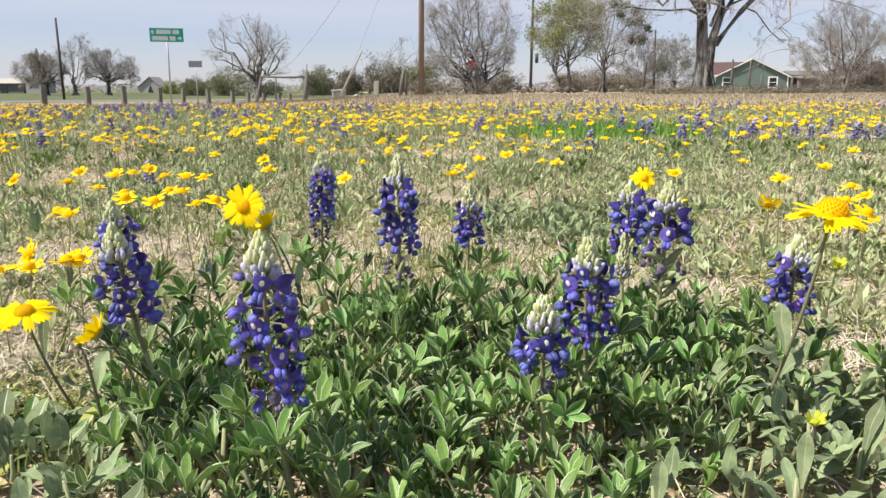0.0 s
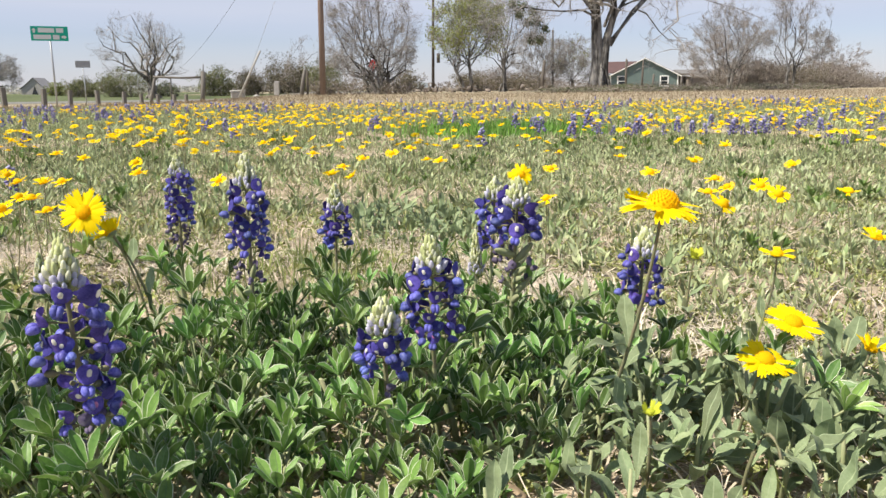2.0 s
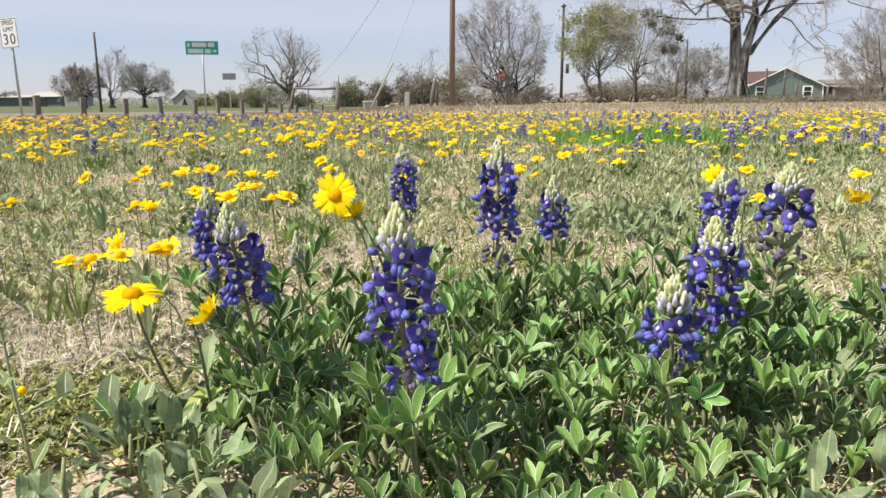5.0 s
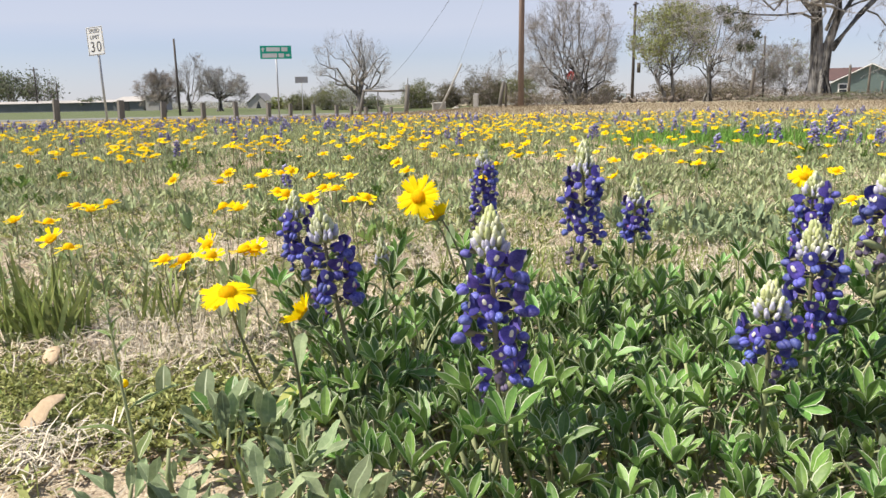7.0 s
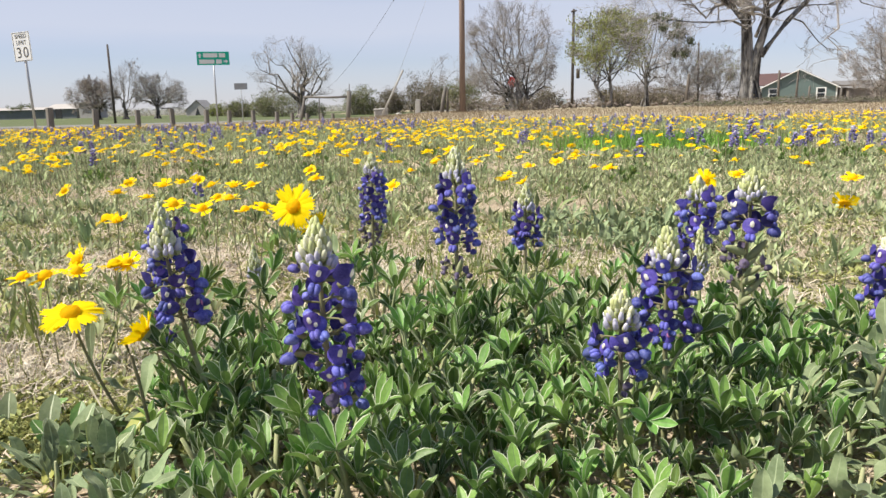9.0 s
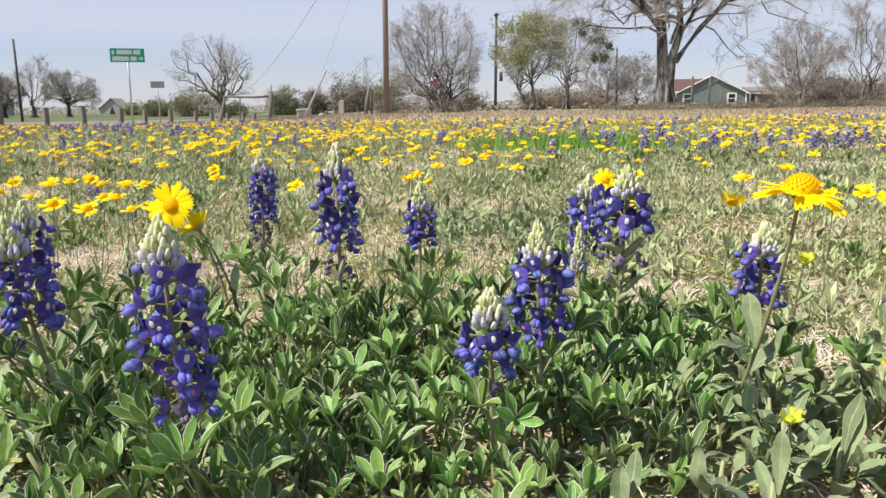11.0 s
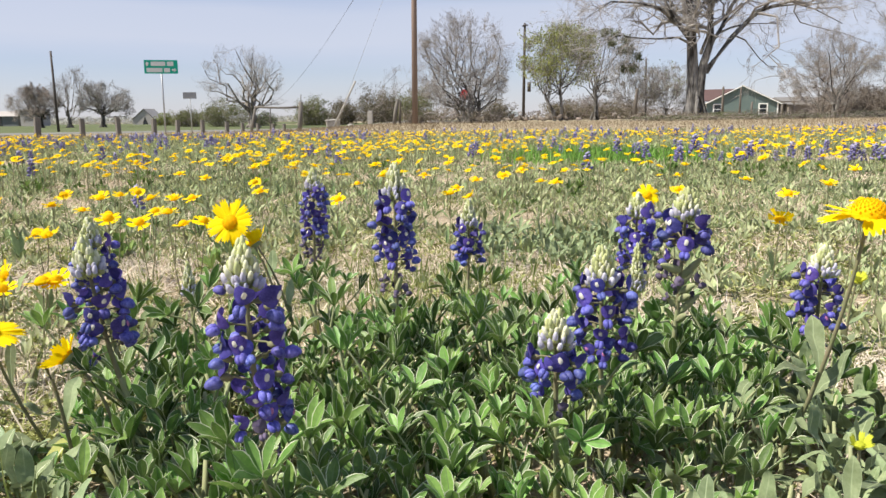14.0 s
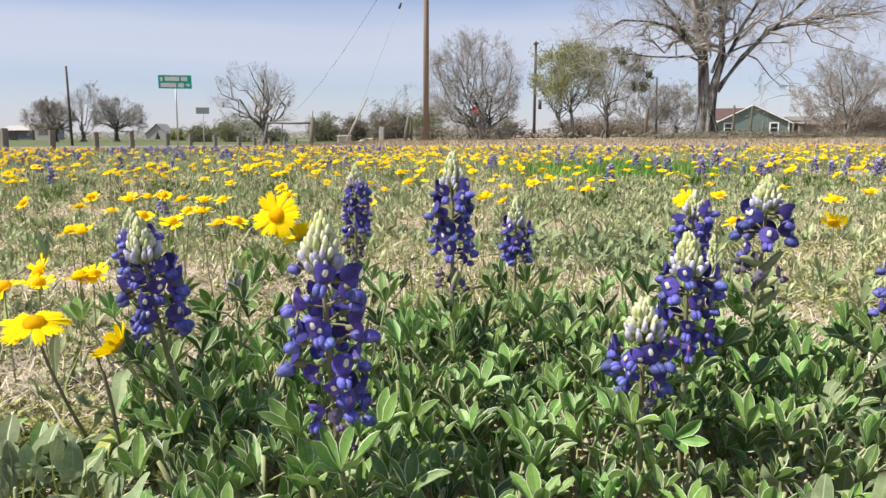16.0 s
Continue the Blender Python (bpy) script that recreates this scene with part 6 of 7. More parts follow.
rl = random.Random(5)
beds = []
tries = 0
while len(beds) < 120 and tries < 9000:
    tries += 1
    x, y = rl.uniform(-0.40, 0.42), rl.uniform(0.40, 1.02)
    if not in_carpet(x, y) or ((x - 0.10) / 0.10) ** 2 + ((y - 0.53) / 0.045) ** 2 < 1 or any((x - a) ** 2 + (y - b) ** 2 < 0.0022 for a, b in beds):
        continue
    beds.append((x, y))
    lupine(x, y, len(beds), rl.randint(10, 15), rl.uniform(0.035, 0.058), rl.uniform(0.045, 0.095) * (0.55 if y < 0.50 else 0.8 if y < 0.62 else 1.0))
for x, y in ((0.05, 1.01), (0.30, 0.78), (0.36, 0.72), (0.28, 0.90), (-0.36, 0.84), (-0.15, 1.02), (0.42, 0.60), (0.19, 1.05)):
    lupine(x, y, 300 + int(x * 100), 8, 0.05, 0.09)


# ---- daisy plants with grey-green leaves ----
def leafy(x, y, seed, n, high, scale):
    r = random.Random(seed)
    root = thing("daisy_plant", pose(x, y, float(lie(x, y)), 0, 0, r.uniform(0, 360)), "grey-green daisy plant with long soft leaves", "plant", "grey-green daisy plants")
    for k in range(n):
        a = k * 2.39996 + r.uniform(-0.3, 0.3)
        m = Matrix.Rotation(a, 4, "Z") @ Matrix.Translation((0, 0.008, r.uniform(0, high))) @ Matrix.Rotation(r.uniform(0.25, 1.25), 4, "X") @ Matrix.Scale(scale * r.uniform(0.75, 1.25), 4)
        part("leaf", LONG[r.randrange(14)], root, m)
    v, f = tube([(0, 0, -0.004), (0.002, 0.004, high * 0.6), (0.004, 0.0, high * 1.2)], [0.0024, 0.0020, 0.0012], 6)
    part("stem", mesh_of("stem", v, f, [M_STEM]), root)


rg = random.Random(9)
leafs = []
tries = 0
while len(leafs) < 100 and tries < 9000:
    tries += 1
    zone = rg.random()
    if zone < 0.58:
        x, y = rg.uniform(0.14, 0.66), 0.42 + 0.28 * rg.random() ** 1.2
        if x < 0.155 + (y - 0.50) * 0.52 or x > 0.25 + 0.62 * y:
            continue
    elif zone < 0.68:
        x, y = rg.uniform(-0.36, -0.20), rg.uniform(0.42, 0.62)
    else:
        x, y = rg.uniform(0.08, 0.44), rg.uniform(1.48, 1.82)
    if any((x - a) ** 2 + (y - b) ** 2 < 0.0016 for a, b in leafs) or (x - 0.18) ** 2 + (y - 0.48) ** 2 < 0.0016:
        continue
    leafs.append((x, y))
    leafy(x, y, 500 + len(leafs), rg.randint(11, 16), rg.uniform(0.015, 0.045) * (1.3 if 0 < x and y < 1 else 1), rg.uniform(0.6, 0.95) * (0.7 if x < 0 else (0.75 if y < 0.5 else 0.9) if y < 1 else 0.72))


def dead_leaf(x, y, z, size, turn, tilt, mat, label):
    v, f, s = blade(size, size * 0.55, 7, 0.25, 0.55, 0.5, 0.7, 0, 0.22, 1.0)
    me = mesh_of("dead_leaf", v, f, [mat])
    ob = thing("dead_leaf", pose(x, y, float(lie(x, y)) + z, tilt, 0, turn), label, "leaf", me=me)
    so = ob.modifiers.new("thick", "SOLIDIFY")
    so.thickness = 0.0006


dead_leaf(0.186, 0.505, 0.018, 0.050, 60, 12, M_DEAD, "curled tan dead leaf on the soil")
dead_leaf(-0.535, 0.575, 0.006, 0.052, -25, 48, M_DEAD, "pale tan dead leaf on straw")
dead_leaf(-0.322, 0.535, 0.008, 0.030, 80, 6, M_DEAD, "brown dead leaf under green plants")
dead_leaf(-0.625, 0.745, 0.008, 0.034, 10, 45, M_DEAD, "pale tan dead leaf standing in straw")
dead_leaf(-0.020, 0.560, 0.012, 0.035, 80, 10, M_DEAD, "brown dead leaf under green plants")
dead_leaf(-0.322, 0.585, 0.016, 0.036, -125, 8, M_YLEAF, "pale yellowing leaf low on a plant")
for k in range(16):
    rc = random.Random(300 + k)
    dead_leaf(-0.45 + rc.uniform(-0.07, 0.06), 0.545 + rc.uniform(-0.03, 0.03), 0.004 + 0.004 * rc.random(), rc.uniform(0.012, 0.024), rc.uniform(0, 360), rc.uniform(-15, 20), M_DEAD, "small tan flake of leaf litter on the soil")


def weed_stalk(x, y, way, seed):
    """A tall thin weed: a grooved stem with narrow clasping leaves and a tuft of fine green bracts at its head."""
    r = random.Random(seed)
    root = thing("weed_stalk", pose(x, y, float(lie(x, y))), "tall thin green weed with narrow leaves and a feathery head", "weed")
    pts = [Vector(q) for q in way]
    v, f = tube(pts, [0.0015, 0.0014, 0.0012, 0.0010, 0.0007], 7)
    part("stem", mesh_of("stem", v, f, [M_STEM]), root)
    for k, (i, u, ln_) in enumerate(((0, 0.3, 0.040), (0, 0.8, 0.050), (1, 0.4, 0.048), (1, 0.9, 0.036), (2, 0.3, 0.034), (2, 0.7, 0.024), (3, 0.1, 0.020))):
        b = blade(ln_, ln_ * 0.24, 7, 0.4, r.uniform(0.2, 0.9), 0.45, 0.7, 0.06, 0.2, r.uniform(0, 6))
        m = Matrix.Translation(pts[i].lerp(pts[i + 1], u)) @ Matrix.Rotation(k * 2.4 + r.uniform(-0.3, 0.3), 4, "Z") @ Matrix.Rotation(r.uniform(0.3, 0.9), 4, "X")
        part("leaf", mesh_of("leaf", b[0], b[1], [M_WEED_L, M_EDGE, M_EDGE], b[2]), root, m)
    for k in range(46):
        u = r.random()
        b = blade(r.uniform(0.007, 0.015), 0.0022, 2, 0.3, 0.4, 0.5, 0.7)
        m = Matrix.Translation(pts[3].lerp(pts[4], u)) @ Matrix.Rotation(k * 2.4, 4, "Z") @ Matrix.Rotation(r.uniform(0.2, 1.0), 4, "X")
        part("bract", mesh_of("bract", b[0], b[1], [M_WEED_L]), root, m)


weed_stalk(-0.403, 0.533, ((0, 0, -0.004), (-0.006, 0.004, 0.034), (-0.012, 0.006, 0.072), (-0.015, 0.006, 0.108), (-0.020, 0.008, 0.145)), 1)


def broad_leaf(x, y, size, turn, up, mat, label, lift=0.0):
    v, f, q = blade(size, size * 0.42, 9, 0.35, 0.35, 0.55, 0.6, 0.035, 0.12, turn)
    thing("broad_leaf", pose(x, y, float(lie(x, y)) + lift, up, 0, turn), label, "leaf", "broad leaves at the carpet's edge", me=mesh_of("broad_leaf", v, f, [mat, mat, M_EDGE], q))


for k, (bx_, by_, sz, tn, up_) in enumerate(((-0.452, 0.672, 0.046, 20, 62), (-0.428, 0.670, 0.050, -42, 40), (-0.395, 0.640, 0.055, 15, 55), (-0.375, 0.615, 0.048, 60, 48), (-0.362, 0.620, 0.055, -20, 60),
                                             (-0.345, 0.600, 0.046, -70, 30), (-0.330, 0.620, 0.050, 35, 58), (-0.315, 0.600, 0.044, -15, 50), (-0.405, 0.590, 0.042, 75, 25), (-0.290, 0.575, 0.042, -40, 45),
                                             (-0.300, 0.630, 0.050, 10, 66), (-0.380, 0.575, 0.036, -60, 35))):
    broad_leaf(bx_, by_, sz * 0.8, tn, up_, (M_DAI, M_LUP)[k % 2], ("grey-green broad leaf with a pale midrib", "bright green broad leaf with a pale midrib")[k % 2], 0.004)
rk = random.Random(41)
for k in range(34):
    bx_, by_ = rk.uniform(-0.37, -0.215), rk.uniform(0.555, 0.65)
    broad_leaf(bx_, by_, rk.uniform(0.026, 0.046), rk.uniform(0, 360), rk.uniform(15, 70), (M_DAI, M_LUP, M_DAI)[k % 3],
               ("grey-green broad leaf with a pale midrib", "bright green broad leaf with a pale midrib", "grey-green broad leaf with a pale midrib")[k % 3], rk.uniform(0.0, 0.018))
broad_leaf(-0.300, 0.590, 0.036, -75, 20, M_YLEAF, "round yellow-green leaf low on a plant", 0.012)
broad_leaf(-0.318, 0.612, 0.046, -30, 48, M_YLEAF, "pale yellowing broad leaf", 0.006)
broad_leaf(-0.345, 0.548, 0.034, -10, 55, M_YLEAF, "round yellow-green leaf low on a plant", 0.006)
tiny = thing("yellow_bud", pose(-0.490, 0.668, float(lie(-0.490, 0.668))), "tiny yellow flower on a short pale stalk", "wildflower")
stick("stem", tiny, [(0, 0, -0.003), (0.001, 0, 0.012), (0.001, -0.001, 0.022)], [0.0008, 0.0007, 0.0007], M_STEM, 5)
part("flower", mesh_of("flower", *blob(0.0042, 0.0042, 0.0045, 8, 6), [M_RAY]), tiny, pose(0.001, -0.001, 0.025))


# ---- the joined cover of the field ----
def scatter(seed, density, y0, y1, left=0.8, right=0.9, pad=0.6):
    """Points in a widening strip of field ahead of the start, at so many to the square metre."""
    r = np.random.RandomState(seed)
    area = (left + right) * (y1 * y1 - y0 * y0) / 2 + 2 * pad * (y1 - y0)
    n = int(area * density * 1.15) + 1
    y = np.sqrt(r.uniform(0, 1, n) * (y1 * y1 - y0 * y0) + y0 * y0)
    x = r.uniform(-1, 1, n)
    rag = 1 + 0.18 * np.array([noise.noise(Vector((0.0, b * 1.3, seed + (3.0 if a < 0 else 9.0)))) for a, b in zip(x, y)])
    x = np.where(x < 0, x * (left * y + pad), x * (right * y + pad)) * rag
    return x, y, r


def keep(x, y, s, o, bias, r, soft=0.25):
    p = np.array([patchy(a, b, s, o) for a, b in zip(x, y)])
    return p + r.normal(0, soft, len(x)) > bias


BARE = ((0.17, 1.45, 0.20), (0.24, 1.27, 0.12), (0.46, 0.86, 0.13), (-0.20, 1.42, 0.20), (-0.62, 1.45, 0.22), (-0.55, 0.82, 0.15), (0.36, 1.12, 0.11), (-0.50, 0.555, 0.06))


def off_bare(x, y, r):
    ok = np.ones(len(x), bool)
    for a, b, q in BARE:
        ok &= ((x - a) ** 2 + (y - b) ** 2 > (q * r.uniform(0.5, 1.15, len(x))) ** 2)
    return ok


def carpet_mask(x, y):
    return np.array([in_carpet(a, b) for a, b in zip(x, y)])


def cover(name, label, category, templates, mats, x, y, z, r, size, tilt=0.2, smooth=True):
    k = len(templates)
    which = r.randint(0, k, len(x))
    m = spots(x, y, lie(x, y) + z, r.normal(0, 0.7, len(x)) if name == "far_daisies" else r.uniform(0, 6.3, len(x)), r.normal(0, tilt, len(x)), r.normal(0, tilt, len(x)), size)
    me = stamp(name, templates, [m[which == i] for i in range(k)], mats, smooth)
    tagged(new(name, me), label, category, kind="stuff")


ROS = [rosette(i, 7) for i in range(6)]
ROS_LOW = [rosette_low(20 + i, 8) for i in range(7)]
x, y, r = scatter(1, 950, 0.80, 1.9)
ok = off_bare(x, y, r) & keep(x, y, 2.6, 7.0, -0.18, r, 0.18) & ~(carpet_mask(x, y))
x, y = x[ok], y[ok]
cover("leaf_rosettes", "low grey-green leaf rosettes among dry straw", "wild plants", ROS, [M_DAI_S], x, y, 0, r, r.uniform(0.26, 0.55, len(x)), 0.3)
x, y, r = scatter(18, 760, 1.9, 5.0)
ok = off_bare(x, y, r) & keep(x, y, 1.9, 7.0, -0.12, r, 0.18)
x, y = x[ok], y[ok]
cover("leaf_rosettes", "small grey-green plants in clumps over dry straw", "wild plants", ROS_LOW, [M_DAI_S], x, y, 0, r, r.uniform(0.30, 0.68, len(x)), 0.3)
x, y, r = scatter(20, 520, 0.95, 3.4)
ok = (x > 0.30) & off_bare(x, y, r)
x, y = x[ok], y[ok]
cover("leaf_rosettes", "grey-green leaf rosettes standing close together", "wild plants", ROS, [M_DAI_S], x, y, 0, r, r.uniform(0.34, 0.66, len(x)), 0.3)
x, y, r = scatter(19, 34, 0.95, 4.5)
ok = off_bare(x, y, r) & ~(carpet_mask(x, y))
x, y = x[ok], y[ok]
cover("leaf_tufts", "darker green leaf tufts below the daisies", "wild plants", ROS, [M_CLUMP], x, y, 0, r, r.uniform(0.55, 0.95, len(x)), 0.3)
x, y, r = scatter(2, 170, 5.0, 12)
ok = keep(x, y, 0.9, 7.0, -0.3, r)
x, y = x[ok], y[ok]
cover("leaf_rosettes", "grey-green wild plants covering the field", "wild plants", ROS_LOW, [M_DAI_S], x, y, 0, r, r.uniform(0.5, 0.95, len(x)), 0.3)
x, y, r = scatter(3, 30, 12, 15)
ok = keep(x, y, 0.4, 7.0, -0.1, r)
x, y = x[ok], y[ok]
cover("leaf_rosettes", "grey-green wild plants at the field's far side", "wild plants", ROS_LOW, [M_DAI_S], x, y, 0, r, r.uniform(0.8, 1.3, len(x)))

# straw, bent and broken, lying on the soil
STRAW = []
for i in range(6):
    rs = random.Random(60 + i)
    ln_ = rs.uniform(0.018, 0.050)
    bend = rs.uniform(-0.3, 0.3)
    w = rs.uniform(0.0003, 0.0007)
    STRAW.append(([(-w, 0, 0), (w, 0, 0), (-w + bend * ln_ * 0.4, ln_ * 0.5, 0.006), (w + bend * ln_ * 0.4, ln_ * 0.5, 0.006), (bend * ln_, ln_, 0.001)], [(0, 1, 3, 2), (2, 3, 4)], [0, 0]))
x, y, r = scatter(4, 7800, 0.30, 1.9, 0.7, 0.7, 0.4)
mossy = (x < -0.30) & (y < 0.76) & (r.uniform(0, 1, len(x)) < 0.72)
ok = ~mossy & ~(carpet_mask(x, y) & (r.uniform(0, 1, len(x)) < 0.6)) & (keep(x, y, 2.4, 1.0, -0.25, r) | ~off_bare(x, y, r))
x, y = x[ok], y[ok]
cover("straw", "pale dry straw litter on the soil", "straw", STRAW, [M_STRAW], x, y, 0.002 + np.abs(r.normal(0, 0.004, len(x))), r, r.uniform(0.6, 1.5, len(x)), 0.16, False)
x, y, r = scatter(5, 3600, 1.9, 5.0)
ok = keep(x, y, 1.6, 1.0, -0.2, r) | ~off_bare(x, y, r)
x, y = x[ok], y[ok]
cover("straw", "pale dry straw litter between plants", "straw", STRAW, [M_STRAW], x, y, 0.002 + np.abs(r.normal(0, 0.008, len(x))), r, r.uniform(0.8, 1.6, len(x)), 0.22, False)

rb = np.random.RandomState(45)
bx = np.concatenate([rb.normal(a, q * 0.55, int(9000 * q)) for a, b_, q in BARE])
by = np.concatenate([rb.normal(b_, q * 0.45, int(9000 * q)) for a, b_, q in BARE])
cover("straw", "bleached straw lying on bare patches", "straw", STRAW, [M_STRAW_P], bx, by, 0.002 + np.abs(rb.normal(0, 0.005, len(bx))), rb, rb.uniform(0.5, 1.3, len(bx)), 0.2, False)

# fine green grass and small weeds
GRASS = []
for i in range(6):
    rs = random.Random(80 + i)
    ln_, w, b = rs.uniform(0.03, 0.06), rs.uniform(0.0008, 0.0016), rs.uniform(0.1, 0.55)
    GRASS.append(([(-w, 0, 0), (w, 0, 0), (-w * 0.8, b * ln_ * 0.25, ln_ * 0.5), (w * 0.8, b * ln_ * 0.25, ln_ * 0.5), (0, b * ln_, ln_ * 0.95)], [(0, 1, 3, 2), (2, 3, 4)], [0, 0]))
x, y, r = scatter(6, 2600, 0.30, 2.8, 0.75, 0.75, 0.5)
ok = keep(x, y, 3.2, 5.0, -0.05, r)
x, y = x[ok], y[ok]
cover("grass", "short fine green grass among the flowers", "grass", GRASS, [M_GRASS], x, y, 0, r, r.uniform(0.4, 1.0, len(x)), 0.3, False)
x, y, r = scatter(15, 420, 2.4, 8.0)
ok = keep(x, y, 1.4, 5.0, 0.0, r)
x, y = x[ok], y[ok]
cover("grass", "short green grass among the field flowers", "grass", GRASS, [M_GRASS], x, y, 0, r, r.uniform(0.6, 1.15, len(x)), 0.55, False)
r = np.random.RandomState(61)
gx, gy = [], []
for a, b, q, n in ((-0.72, 0.86, 0.024, 75), (-0.66, 0.845, 0.016, 44), (-0.585, 0.945, 0.02, 24), (-0.80, 0.84, 0.03, 40), (-0.06, 1.22, 0.16, 420), (0.10, 1.30, 0.12, 300), (-0.30, 0.545, 0.015, 16)):
    gx.append(r.normal(a, q, n))
    gy.append(r.normal(b, q, n))
gx, gy = np.concatenate(gx), np.concatenate(gy)
cover("grass", "tufts of taller green grass", "grass", GRASS, [M_GRASS], gx, gy, 0, r, np.where(gy > 4, r.uniform(2.0, 3.2, len(gx)), r.uniform(1.0, 2.3, len(gx)) * np.where(gx < -0.4, 1.25, 0.6)), 0.25, False)
gx, gy = r.normal(1.13, 0.34, 2600), r.normal(5.2, 0.34, 2600)
cover("grass", "patch of taller bright green grass in the field", "grass", GRASS, [M_GRASS_B], gx, gy, 0, r, r.uniform(1.8, 2.9, len(gx)), 0.3, False)
WEED = []
for i in range(4):
    sh = Shape()
    rs = random.Random(90 + i)
    for k in range(7):
        b = diamond(rs.uniform(0.006, 0.014), 0.0050, 0.2, 0.3)
        sh.add(b[0], b[1], 0, Matrix.Rotation(k * 0.9, 4, "Z") @ Matrix.Rotation(rs.uniform(0.1, 1.1), 4, "X") @ Matrix.Translation((0, 0.002, rs.uniform(0, 0.008))))
    WEED.append((sh.v, sh.f, [0] * len(sh.f)))
x, y, r = scatter(7, 3000, 0.30, 2.0, 0.75, 0.75, 0.5)
ok = keep(x, y, 4.0, 9.0, -0.12, r)
x, y = x[ok], y[ok]
cover("small_weeds", "tiny green weeds and moss on the soil", "weeds", WEED, [M_WEED], x, y, 0.001, r, r.uniform(0.5, 1.3, len(x)), 0.3)
r = np.random.RandomState(71)
wx = np.concatenate([r.normal(a, q, n) for a, b, q, n in ((-0.46, 0.655, 0.07, 850), (-0.53, 0.64, 0.06, 420), (-0.40, 0.62, 0.06, 420), (-0.62, 0.70, 0.07, 560))])
wy = np.concatenate([r.normal(b, q, n) for a, b, q, n in ((-0.46, 0.655, 0.05, 850), (-0.53, 0.64, 0.04, 420), (-0.40, 0.62, 0.05, 420), (-0.62, 0.70, 0.05, 560))])
cover("small_weeds", "low mat of small bright weeds beside dry straw", "weeds", WEED, [M_WEED], wx, wy, 0.002 + np.abs(r.normal(0, 0.003, len(wx))), r, r.uniform(0.40, 0.95, len(wx)), 0.4)

# a heap of old bent stalks, standing loosely
BENT = []
for i in range(6):
    rs = random.Random(160 + i)
    ln_, w, b = rs.uniform(0.035, 0.07), 0.0006, rs.uniform(0.3, 1.0)
    BENT.append(([(-w, 0, 0), (w, 0, 0), (-w, b * ln_ * 0.2, ln_ * 0.5), (w, b * ln_ * 0.2, ln_ * 0.5), (-w * 0.7, b * ln_ * 0.6, ln_ * 0.72), (w * 0.7, b * ln_ * 0.6, ln_ * 0.72), (0, b * ln_ * 1.15, ln_ * 0.6)],
                 [(0, 1, 3, 2), (2, 3, 5, 4), (4, 5, 6)], [0, 0, 0]))
bx = np.concatenate([r.normal(a, q, n) for a, b, q, n in ((-0.535, 0.83, 0.06, 900), (-0.48, 0.86, 0.06, 420), (-0.61, 0.88, 0.06, 600), (-0.40, 0.95, 0.08, 160), (0.20, 1.42, 0.10, 160), (0.55, 0.95, 0.08, 120))])
by = np.concatenate([r.normal(b, q, n) for a, b, q, n in ((-0.535, 0.83, 0.04, 900), (-0.48, 0.86, 0.04, 420), (-0.61, 0.88, 0.05, 600), (-0.40, 0.95, 0.06, 160), (0.20, 1.42, 0.08, 160), (0.55, 0.95, 0.06, 120))])
cover("bent_straw", "loose heap of grey bent straw stalks", "straw", BENT, [M_STRAW_P], bx, by, 0, r, r.uniform(0.35, 0.85, len(bx)), 0.6, False)
x, y, r = scatter(72, 1500, 0.36, 1.0, 0.45, 0.6, 0.3)
ok = carpet_mask(x, y) | (x > 0.12)
x, y = x[ok], y[ok]
half = len(x) // 2
cover("bent_straw", "thin dry stalks caught between green leaves", "straw", BENT, [M_STRAW_P], x[:half], y[:half], r.uniform(0, 0.02, half), r, r.uniform(0.5, 1.2, half), 0.7, False)
cover("grass", "thin grass blades between lupine leaves", "grass", GRASS, [M_GRASS], x[half:], y[half:], 0, r, r.uniform(0.6, 1.4, len(x) - half), 0.4, False)
SPRIG = [sprig(i) for i in range(4)]
x, y, r = scatter(8, 170, 0.34, 1.0, 0.3, 0.3, 0.35)
ok = carpet_mask(x, y)
x, y = x[ok], y[ok]
cover("lupine_undergrowth", "dense lower lupine leaves of the green carpet", "plants", SPRIG, [M_LUP_S], x, y, -0.02, r, r.uniform(0.4, 0.75, len(x)), 0.3)
x, y, r = scatter(9, 5, 1.0, 4.5)
ok = keep(x, y, 1.1, 12.0, 0.05, r)
x, y = x[ok], y[ok]
cover("lupine_seedlings", "scattered green lupine leaves in the field", "plants", SPRIG, [M_LUP_S], x, y, -0.02, r, r.uniform(0.8, 1.3, len(x)), 0.2)

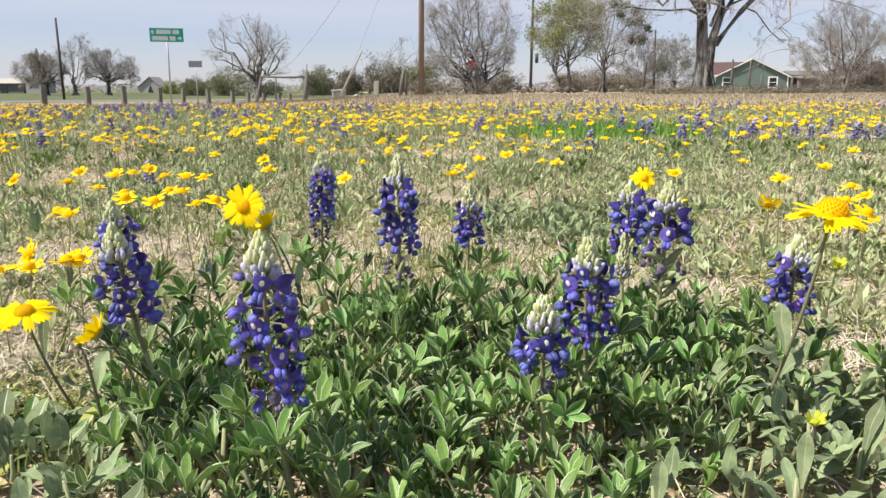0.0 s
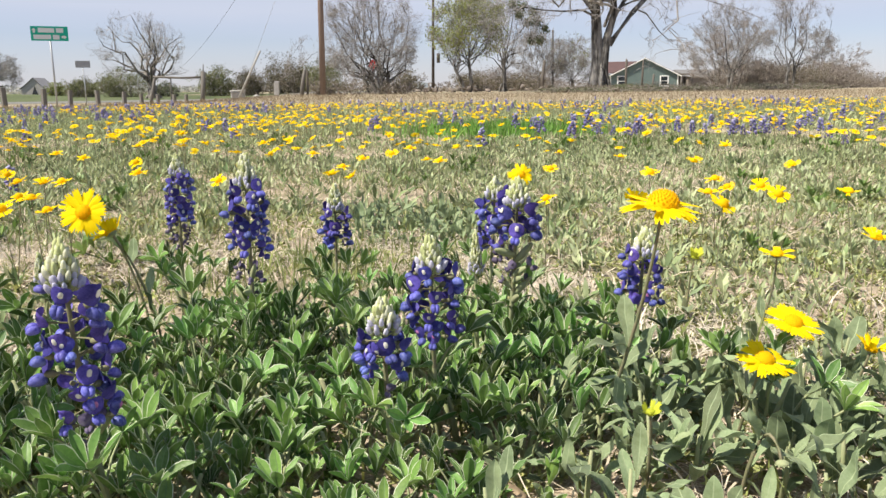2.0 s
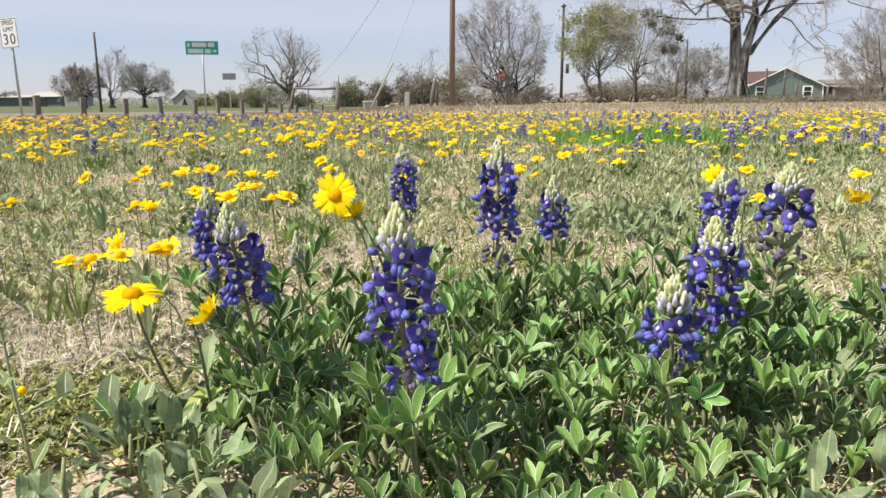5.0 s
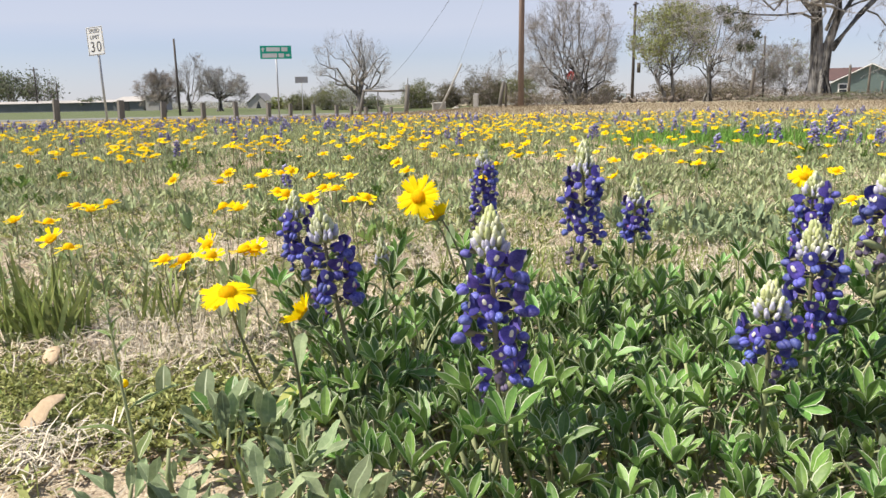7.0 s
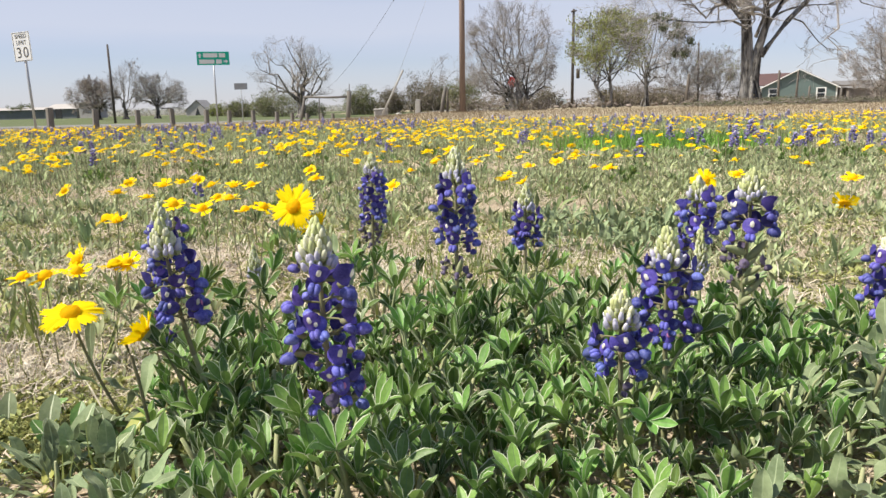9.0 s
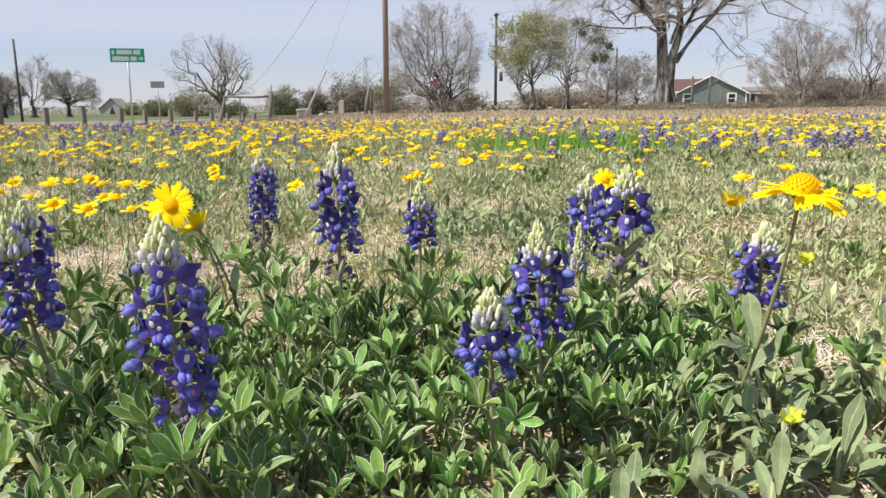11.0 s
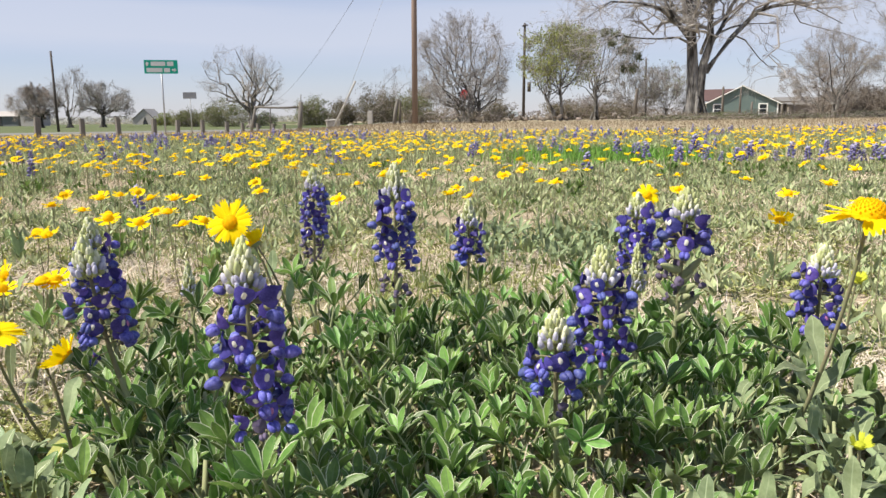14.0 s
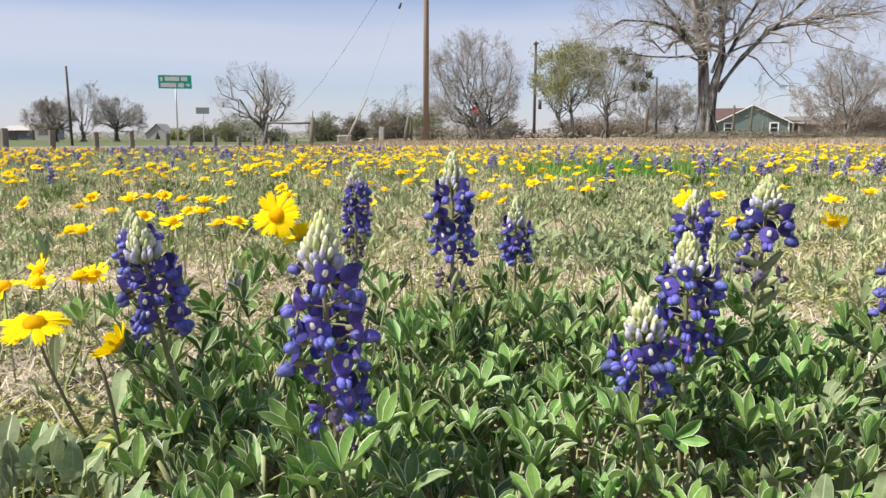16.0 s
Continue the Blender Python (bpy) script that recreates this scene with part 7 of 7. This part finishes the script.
# far daisies and bluebonnets
FAR_D = []
for i in range(4):
    sh = Shape()
    rs = random.Random(200 + i)
    tl = Matrix.Rotation(rs.uniform(-0.1, 0.6), 4, "X") @ Matrix.Rotation(rs.uniform(-0.4, 0.3), 4, "Y")
    ring = []
    for k in range(10):
        a = k * 0.628
        ring += [Vector((0.30 * math.cos(a), 0.30 * math.sin(a), 0.02)), Vector((math.cos(a - 0.27), math.sin(a - 0.27), 0.0)), Vector((math.cos(a + 0.27), math.sin(a + 0.27), 0.03))]
    sh.add(ring, [(3 * k, 3 * k + 1, 3 * k + 2) for k in range(10)], 0, Matrix.Translation((0, 0, 8)) @ tl)
    v = [(0, 0, 0.24)] + [(q * math.cos(k * 1.047), q * math.sin(k * 1.047), h) for q, h in ((0.34, 0.22), (0.48, -0.04)) for k in range(6)]
    f = [(0, 1 + k, 1 + (k + 1) % 6) for k in range(6)] + [(1 + k, 7 + k, 7 + (k + 1) % 6, 1 + (k + 1) % 6) for k in range(6)]
    sh.add(v, f, 1, Matrix.Translation((0, 0, 8.05)) @ tl)
    v, f = tube([(rs.uniform(-0.8, 0.8), rs.uniform(-0.8, 0.8), 0), (0, 0, 7.95)], [0.09, 0.07], 3, False)
    sh.add(v, f, 2)
    FAR_D.append((sh.v, sh.f, sh.s))
x, y, r = scatter(10, 26, 2.5, 9.0)
ok = keep(x, y, 0.9, 4.0, 0.02, r)
x, y = x[ok], y[ok]
mates = r.randint(0, len(x), int(1.5 * len(x)))
x, y = np.concatenate([x, x[mates] + r.normal(0, 0.045, len(mates))]), np.concatenate([y, y[mates] + r.normal(0, 0.045, len(mates))])
x2, y2, r2 = scatter(11, 55, 9.0, 12.5)
ok = keep(x2, y2, 0.5, 4.0, 0.02, r2) & (r2.uniform(0, 1, len(x2)) > step(9.5, 12.5, y2))
x, y = np.concatenate([x, x2[ok]]), np.concatenate([y, y2[ok]])
cover("far_daisies", "countless yellow daisies spread over the field", "wildflowers", FAR_D, [M_RAY_S, M_DISC, M_STEM_R], x, y, 0, r, r.uniform(0.0125, 0.0190, len(x)) * (1 - 0.10 * step(6, 11, y)), 0.14)
FAR_B = []
for i in range(6):
    sh = Shape()
    rs = random.Random(220 + i)
    n_ = rs.randint(16, 26)
    for k in range(n_):
        u = k / n_
        a = k * 2.4 + rs.uniform(-0.5, 0.5)
        v, f = blob(rs.uniform(0.09, 0.15), rs.uniform(0.05, 0.09), rs.uniform(0.06, 0.10), 5, 3)
        rad = rs.uniform(0.12, 0.24) * (1.2 - 0.85 * u)
        sh.add(v, f, 1 if u > 0.84 or rs.random() < 0.06 else 0, Matrix.Translation((math.cos(a) * rad, math.sin(a) * rad, 1.0 + u * 0.95)) @ Matrix.Rotation(a, 4, "Z") @ Matrix.Rotation(rs.uniform(-0.6, 0.4), 4, "Y"))
    v, f = tube([(rs.uniform(-0.15, 0.15), 0, 0), (0, 0, 1.9)], [0.03, 0.02], 3, False)
    sh.add(v, f, 2)
    FAR_B.append((sh.v, sh.f, sh.s))
x, y, r = scatter(12, 6, 3.0, 12)
p = np.array([patchy(a, b, 0.55, 21.0) for a, b in zip(x, y)])
ok = (p + r.normal(0, 0.12, len(x)) > 0.34 - 0.012 * np.minimum(y, 9)) & (r.uniform(0, 1, len(x)) > step(9.5, 12, y)) & ((y > 4.2) | (r.uniform(0, 1, len(x)) < 0.12))
x, y = x[ok], y[ok]
cl = ((1.55, 4.15, 0.20, 16), (1.25, 4.6, 0.08, 7), (1.9, 4.3, 0.25, 14), (2.35, 4.0, 0.25, 18), (2.0, 3.4, 0.2, 8), (2.75, 4.4, 0.3, 16), (1.65, 5.2, 0.12, 8), (-2.1, 5.4, 0.5, 14), (-1.1, 6.2, 0.6, 12), (3.4, 5.0, 0.4, 16), (0.9, 5.0, 0.15, 8), (-3.2, 6.2, 0.6, 14), (-5.0, 8.6, 1.3, 110), (-2.6, 9.6, 1.2, 90), (-6.5, 9.5, 1.0, 60), (0.5, 10.2, 1.6, 70), (4.5, 9.0, 1.5, 70), (7.5, 10.5, 1.2, 80))
x = np.concatenate([x] + [r.normal(a, q, n * 2 // 3) for a, b, q, n in cl])
y = np.concatenate([y] + [r.normal(b, q, n * 2 // 3) for a, b, q, n in cl])
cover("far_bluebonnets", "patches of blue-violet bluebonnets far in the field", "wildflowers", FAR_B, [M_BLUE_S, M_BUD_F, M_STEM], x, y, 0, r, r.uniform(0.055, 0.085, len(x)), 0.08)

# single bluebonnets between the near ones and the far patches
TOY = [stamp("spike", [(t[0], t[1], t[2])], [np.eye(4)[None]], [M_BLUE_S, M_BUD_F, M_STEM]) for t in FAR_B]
for i, (bx, by, bh) in enumerate(((-0.78, 2.05, 0.13), (0.62, 3.2, 0.15), (1.05, 3.9, 0.17), (1.36, 4.1, 0.2), (-1.7, 3.3, 0.15), (-1.45, 3.9, 0.15), (0.2, 4.4, 0.15), (-0.5, 4.0, 0.14))):
    s = thing("bluebonnet", pose(bx, by, float(lie(bx, by)), 0, 0, i * 50), "small blue bluebonnet standing alone in the field", "wildflower", "lone bluebonnets in the field")
    part("spike", TOY[i % 4], s, Matrix.Scale(bh / 2.0, 4))
    for k in range(5):
        part("leaf", PALM[(i + k) % 10], s, Matrix.Rotation(k * 1.3, 4, "Z") @ Matrix.Rotation(-0.7, 4, "X"))

# dry grass beyond the flowers
DRY = [([(-0.02, 0, 0), (0.02, 0, 0), (0.05, 0.02, 0.6), (0.16, 0.05, 1.0)], [(0, 1, 2), (2, 1, 3)], [0, 0]), ([(-0.02, 0, 0), (0.02, 0, 0), (-0.04, 0.03, 0.7), (-0.14, -0.03, 1.0)], [(0, 1, 2), (2, 1, 3)], [0, 0])]
x, y, r = scatter(13, 48, 11, 46, 0.6, 0.9)
ok = (x > -9 - 0.1 * y) & (r.uniform(0, 1, len(x)) > 0.6 * step(22, 46, y))
x, y = x[ok], y[ok]
cover("dry_grass", "tan dry grass beyond the flowers", "grass", DRY, [M_DRYGRASS], x, y, 0, r, r.uniform(0.05, 0.13, len(x)), 0.3, False)
x, y, r = scatter(14, 14, 4.0, 14)
cover("dry_grass", "thin dry grass stalks between flowers", "grass", DRY, [M_DRYGRASS], x, y, 0, r, r.uniform(0.03, 0.07, len(x)), 0.6, False)


# the same field goes on to the sides and behind
def around(seed, density, reach):
    r = np.random.RandomState(seed)
    n = int(math.pi * reach * reach * density)
    q, a = reach * np.sqrt(r.uniform(0, 1, n)), r.uniform(0, 2 * math.pi, n)
    x, y = q * np.cos(a), q * np.sin(a)
    ahead = (y > 0.3) & (x > -(0.78 * y + 0.45)) & (x < 0.86 * y + 0.45)
    ok = ~ahead & (q > 0.35) & (r.uniform(0, 1, n) > 0.7 * step(reach * 0.6, reach, q))
    return x[ok], y[ok], r


x, y, r = around(31, 36, 10)
cover("leaf_rosettes", "grey-green wild plants on the rest of the field", "wild plants", ROS_LOW, [M_DAI_S], x, y, 0, r, r.uniform(0.6, 1.2, len(x)))
x, y, r = around(32, 9, 11)
cover("far_daisies", "yellow daisies on the rest of the field", "wildflowers", FAR_D, [M_RAY_S, M_DISC, M_STEM_R], x, y, 0, r, r.uniform(0.0150, 0.0205, len(x)), 0.08)
x, y, r = around(33, 1.0, 10)
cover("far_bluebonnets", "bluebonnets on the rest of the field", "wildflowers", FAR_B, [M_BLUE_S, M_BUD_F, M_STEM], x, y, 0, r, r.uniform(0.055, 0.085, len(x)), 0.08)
x, y, r = around(34, 70, 7)
cover("straw", "dry straw on the rest of the field", "straw", STRAW, [M_STRAW], x, y, 0.003, r, r.uniform(1.0, 2.2, len(x)), 0.2, False)
x, y, r = around(35, 36, 9)
cover("grass", "short grass on the rest of the field", "grass", GRASS, [M_GRASS], x, y, 0, r, r.uniform(1.0, 2.0, len(x)), 0.3, False)
x, y, r = around(36, 260, 4.6)
cover("leaf_rosettes", "low grey-green plants round the near field", "wild plants", ROS_LOW, [M_DAI_S], x, y, 0, r, r.uniform(0.5, 1.0, len(x)))
x, y, r = around(37, 600, 3.6)
cover("straw", "dry straw round the near field", "straw", STRAW, [M_STRAW], x, y, 0.003, r, r.uniform(0.8, 1.8, len(x)), 0.2, False)
x, y, r = around(38, 300, 3.4)
cover("grass", "short grass round the near field", "grass", GRASS, [M_GRASS], x, y, 0, r, r.uniform(0.6, 1.4, len(x)), 0.3, False)
x, y, r = around(39, 22, 5.0)
cover("far_daisies", "yellow daisies round the near field", "wildflowers", FAR_D, [M_RAY_S, M_DISC, M_STEM_R], x, y, 0, r, r.uniform(0.0150, 0.0205, len(x)), 0.08)
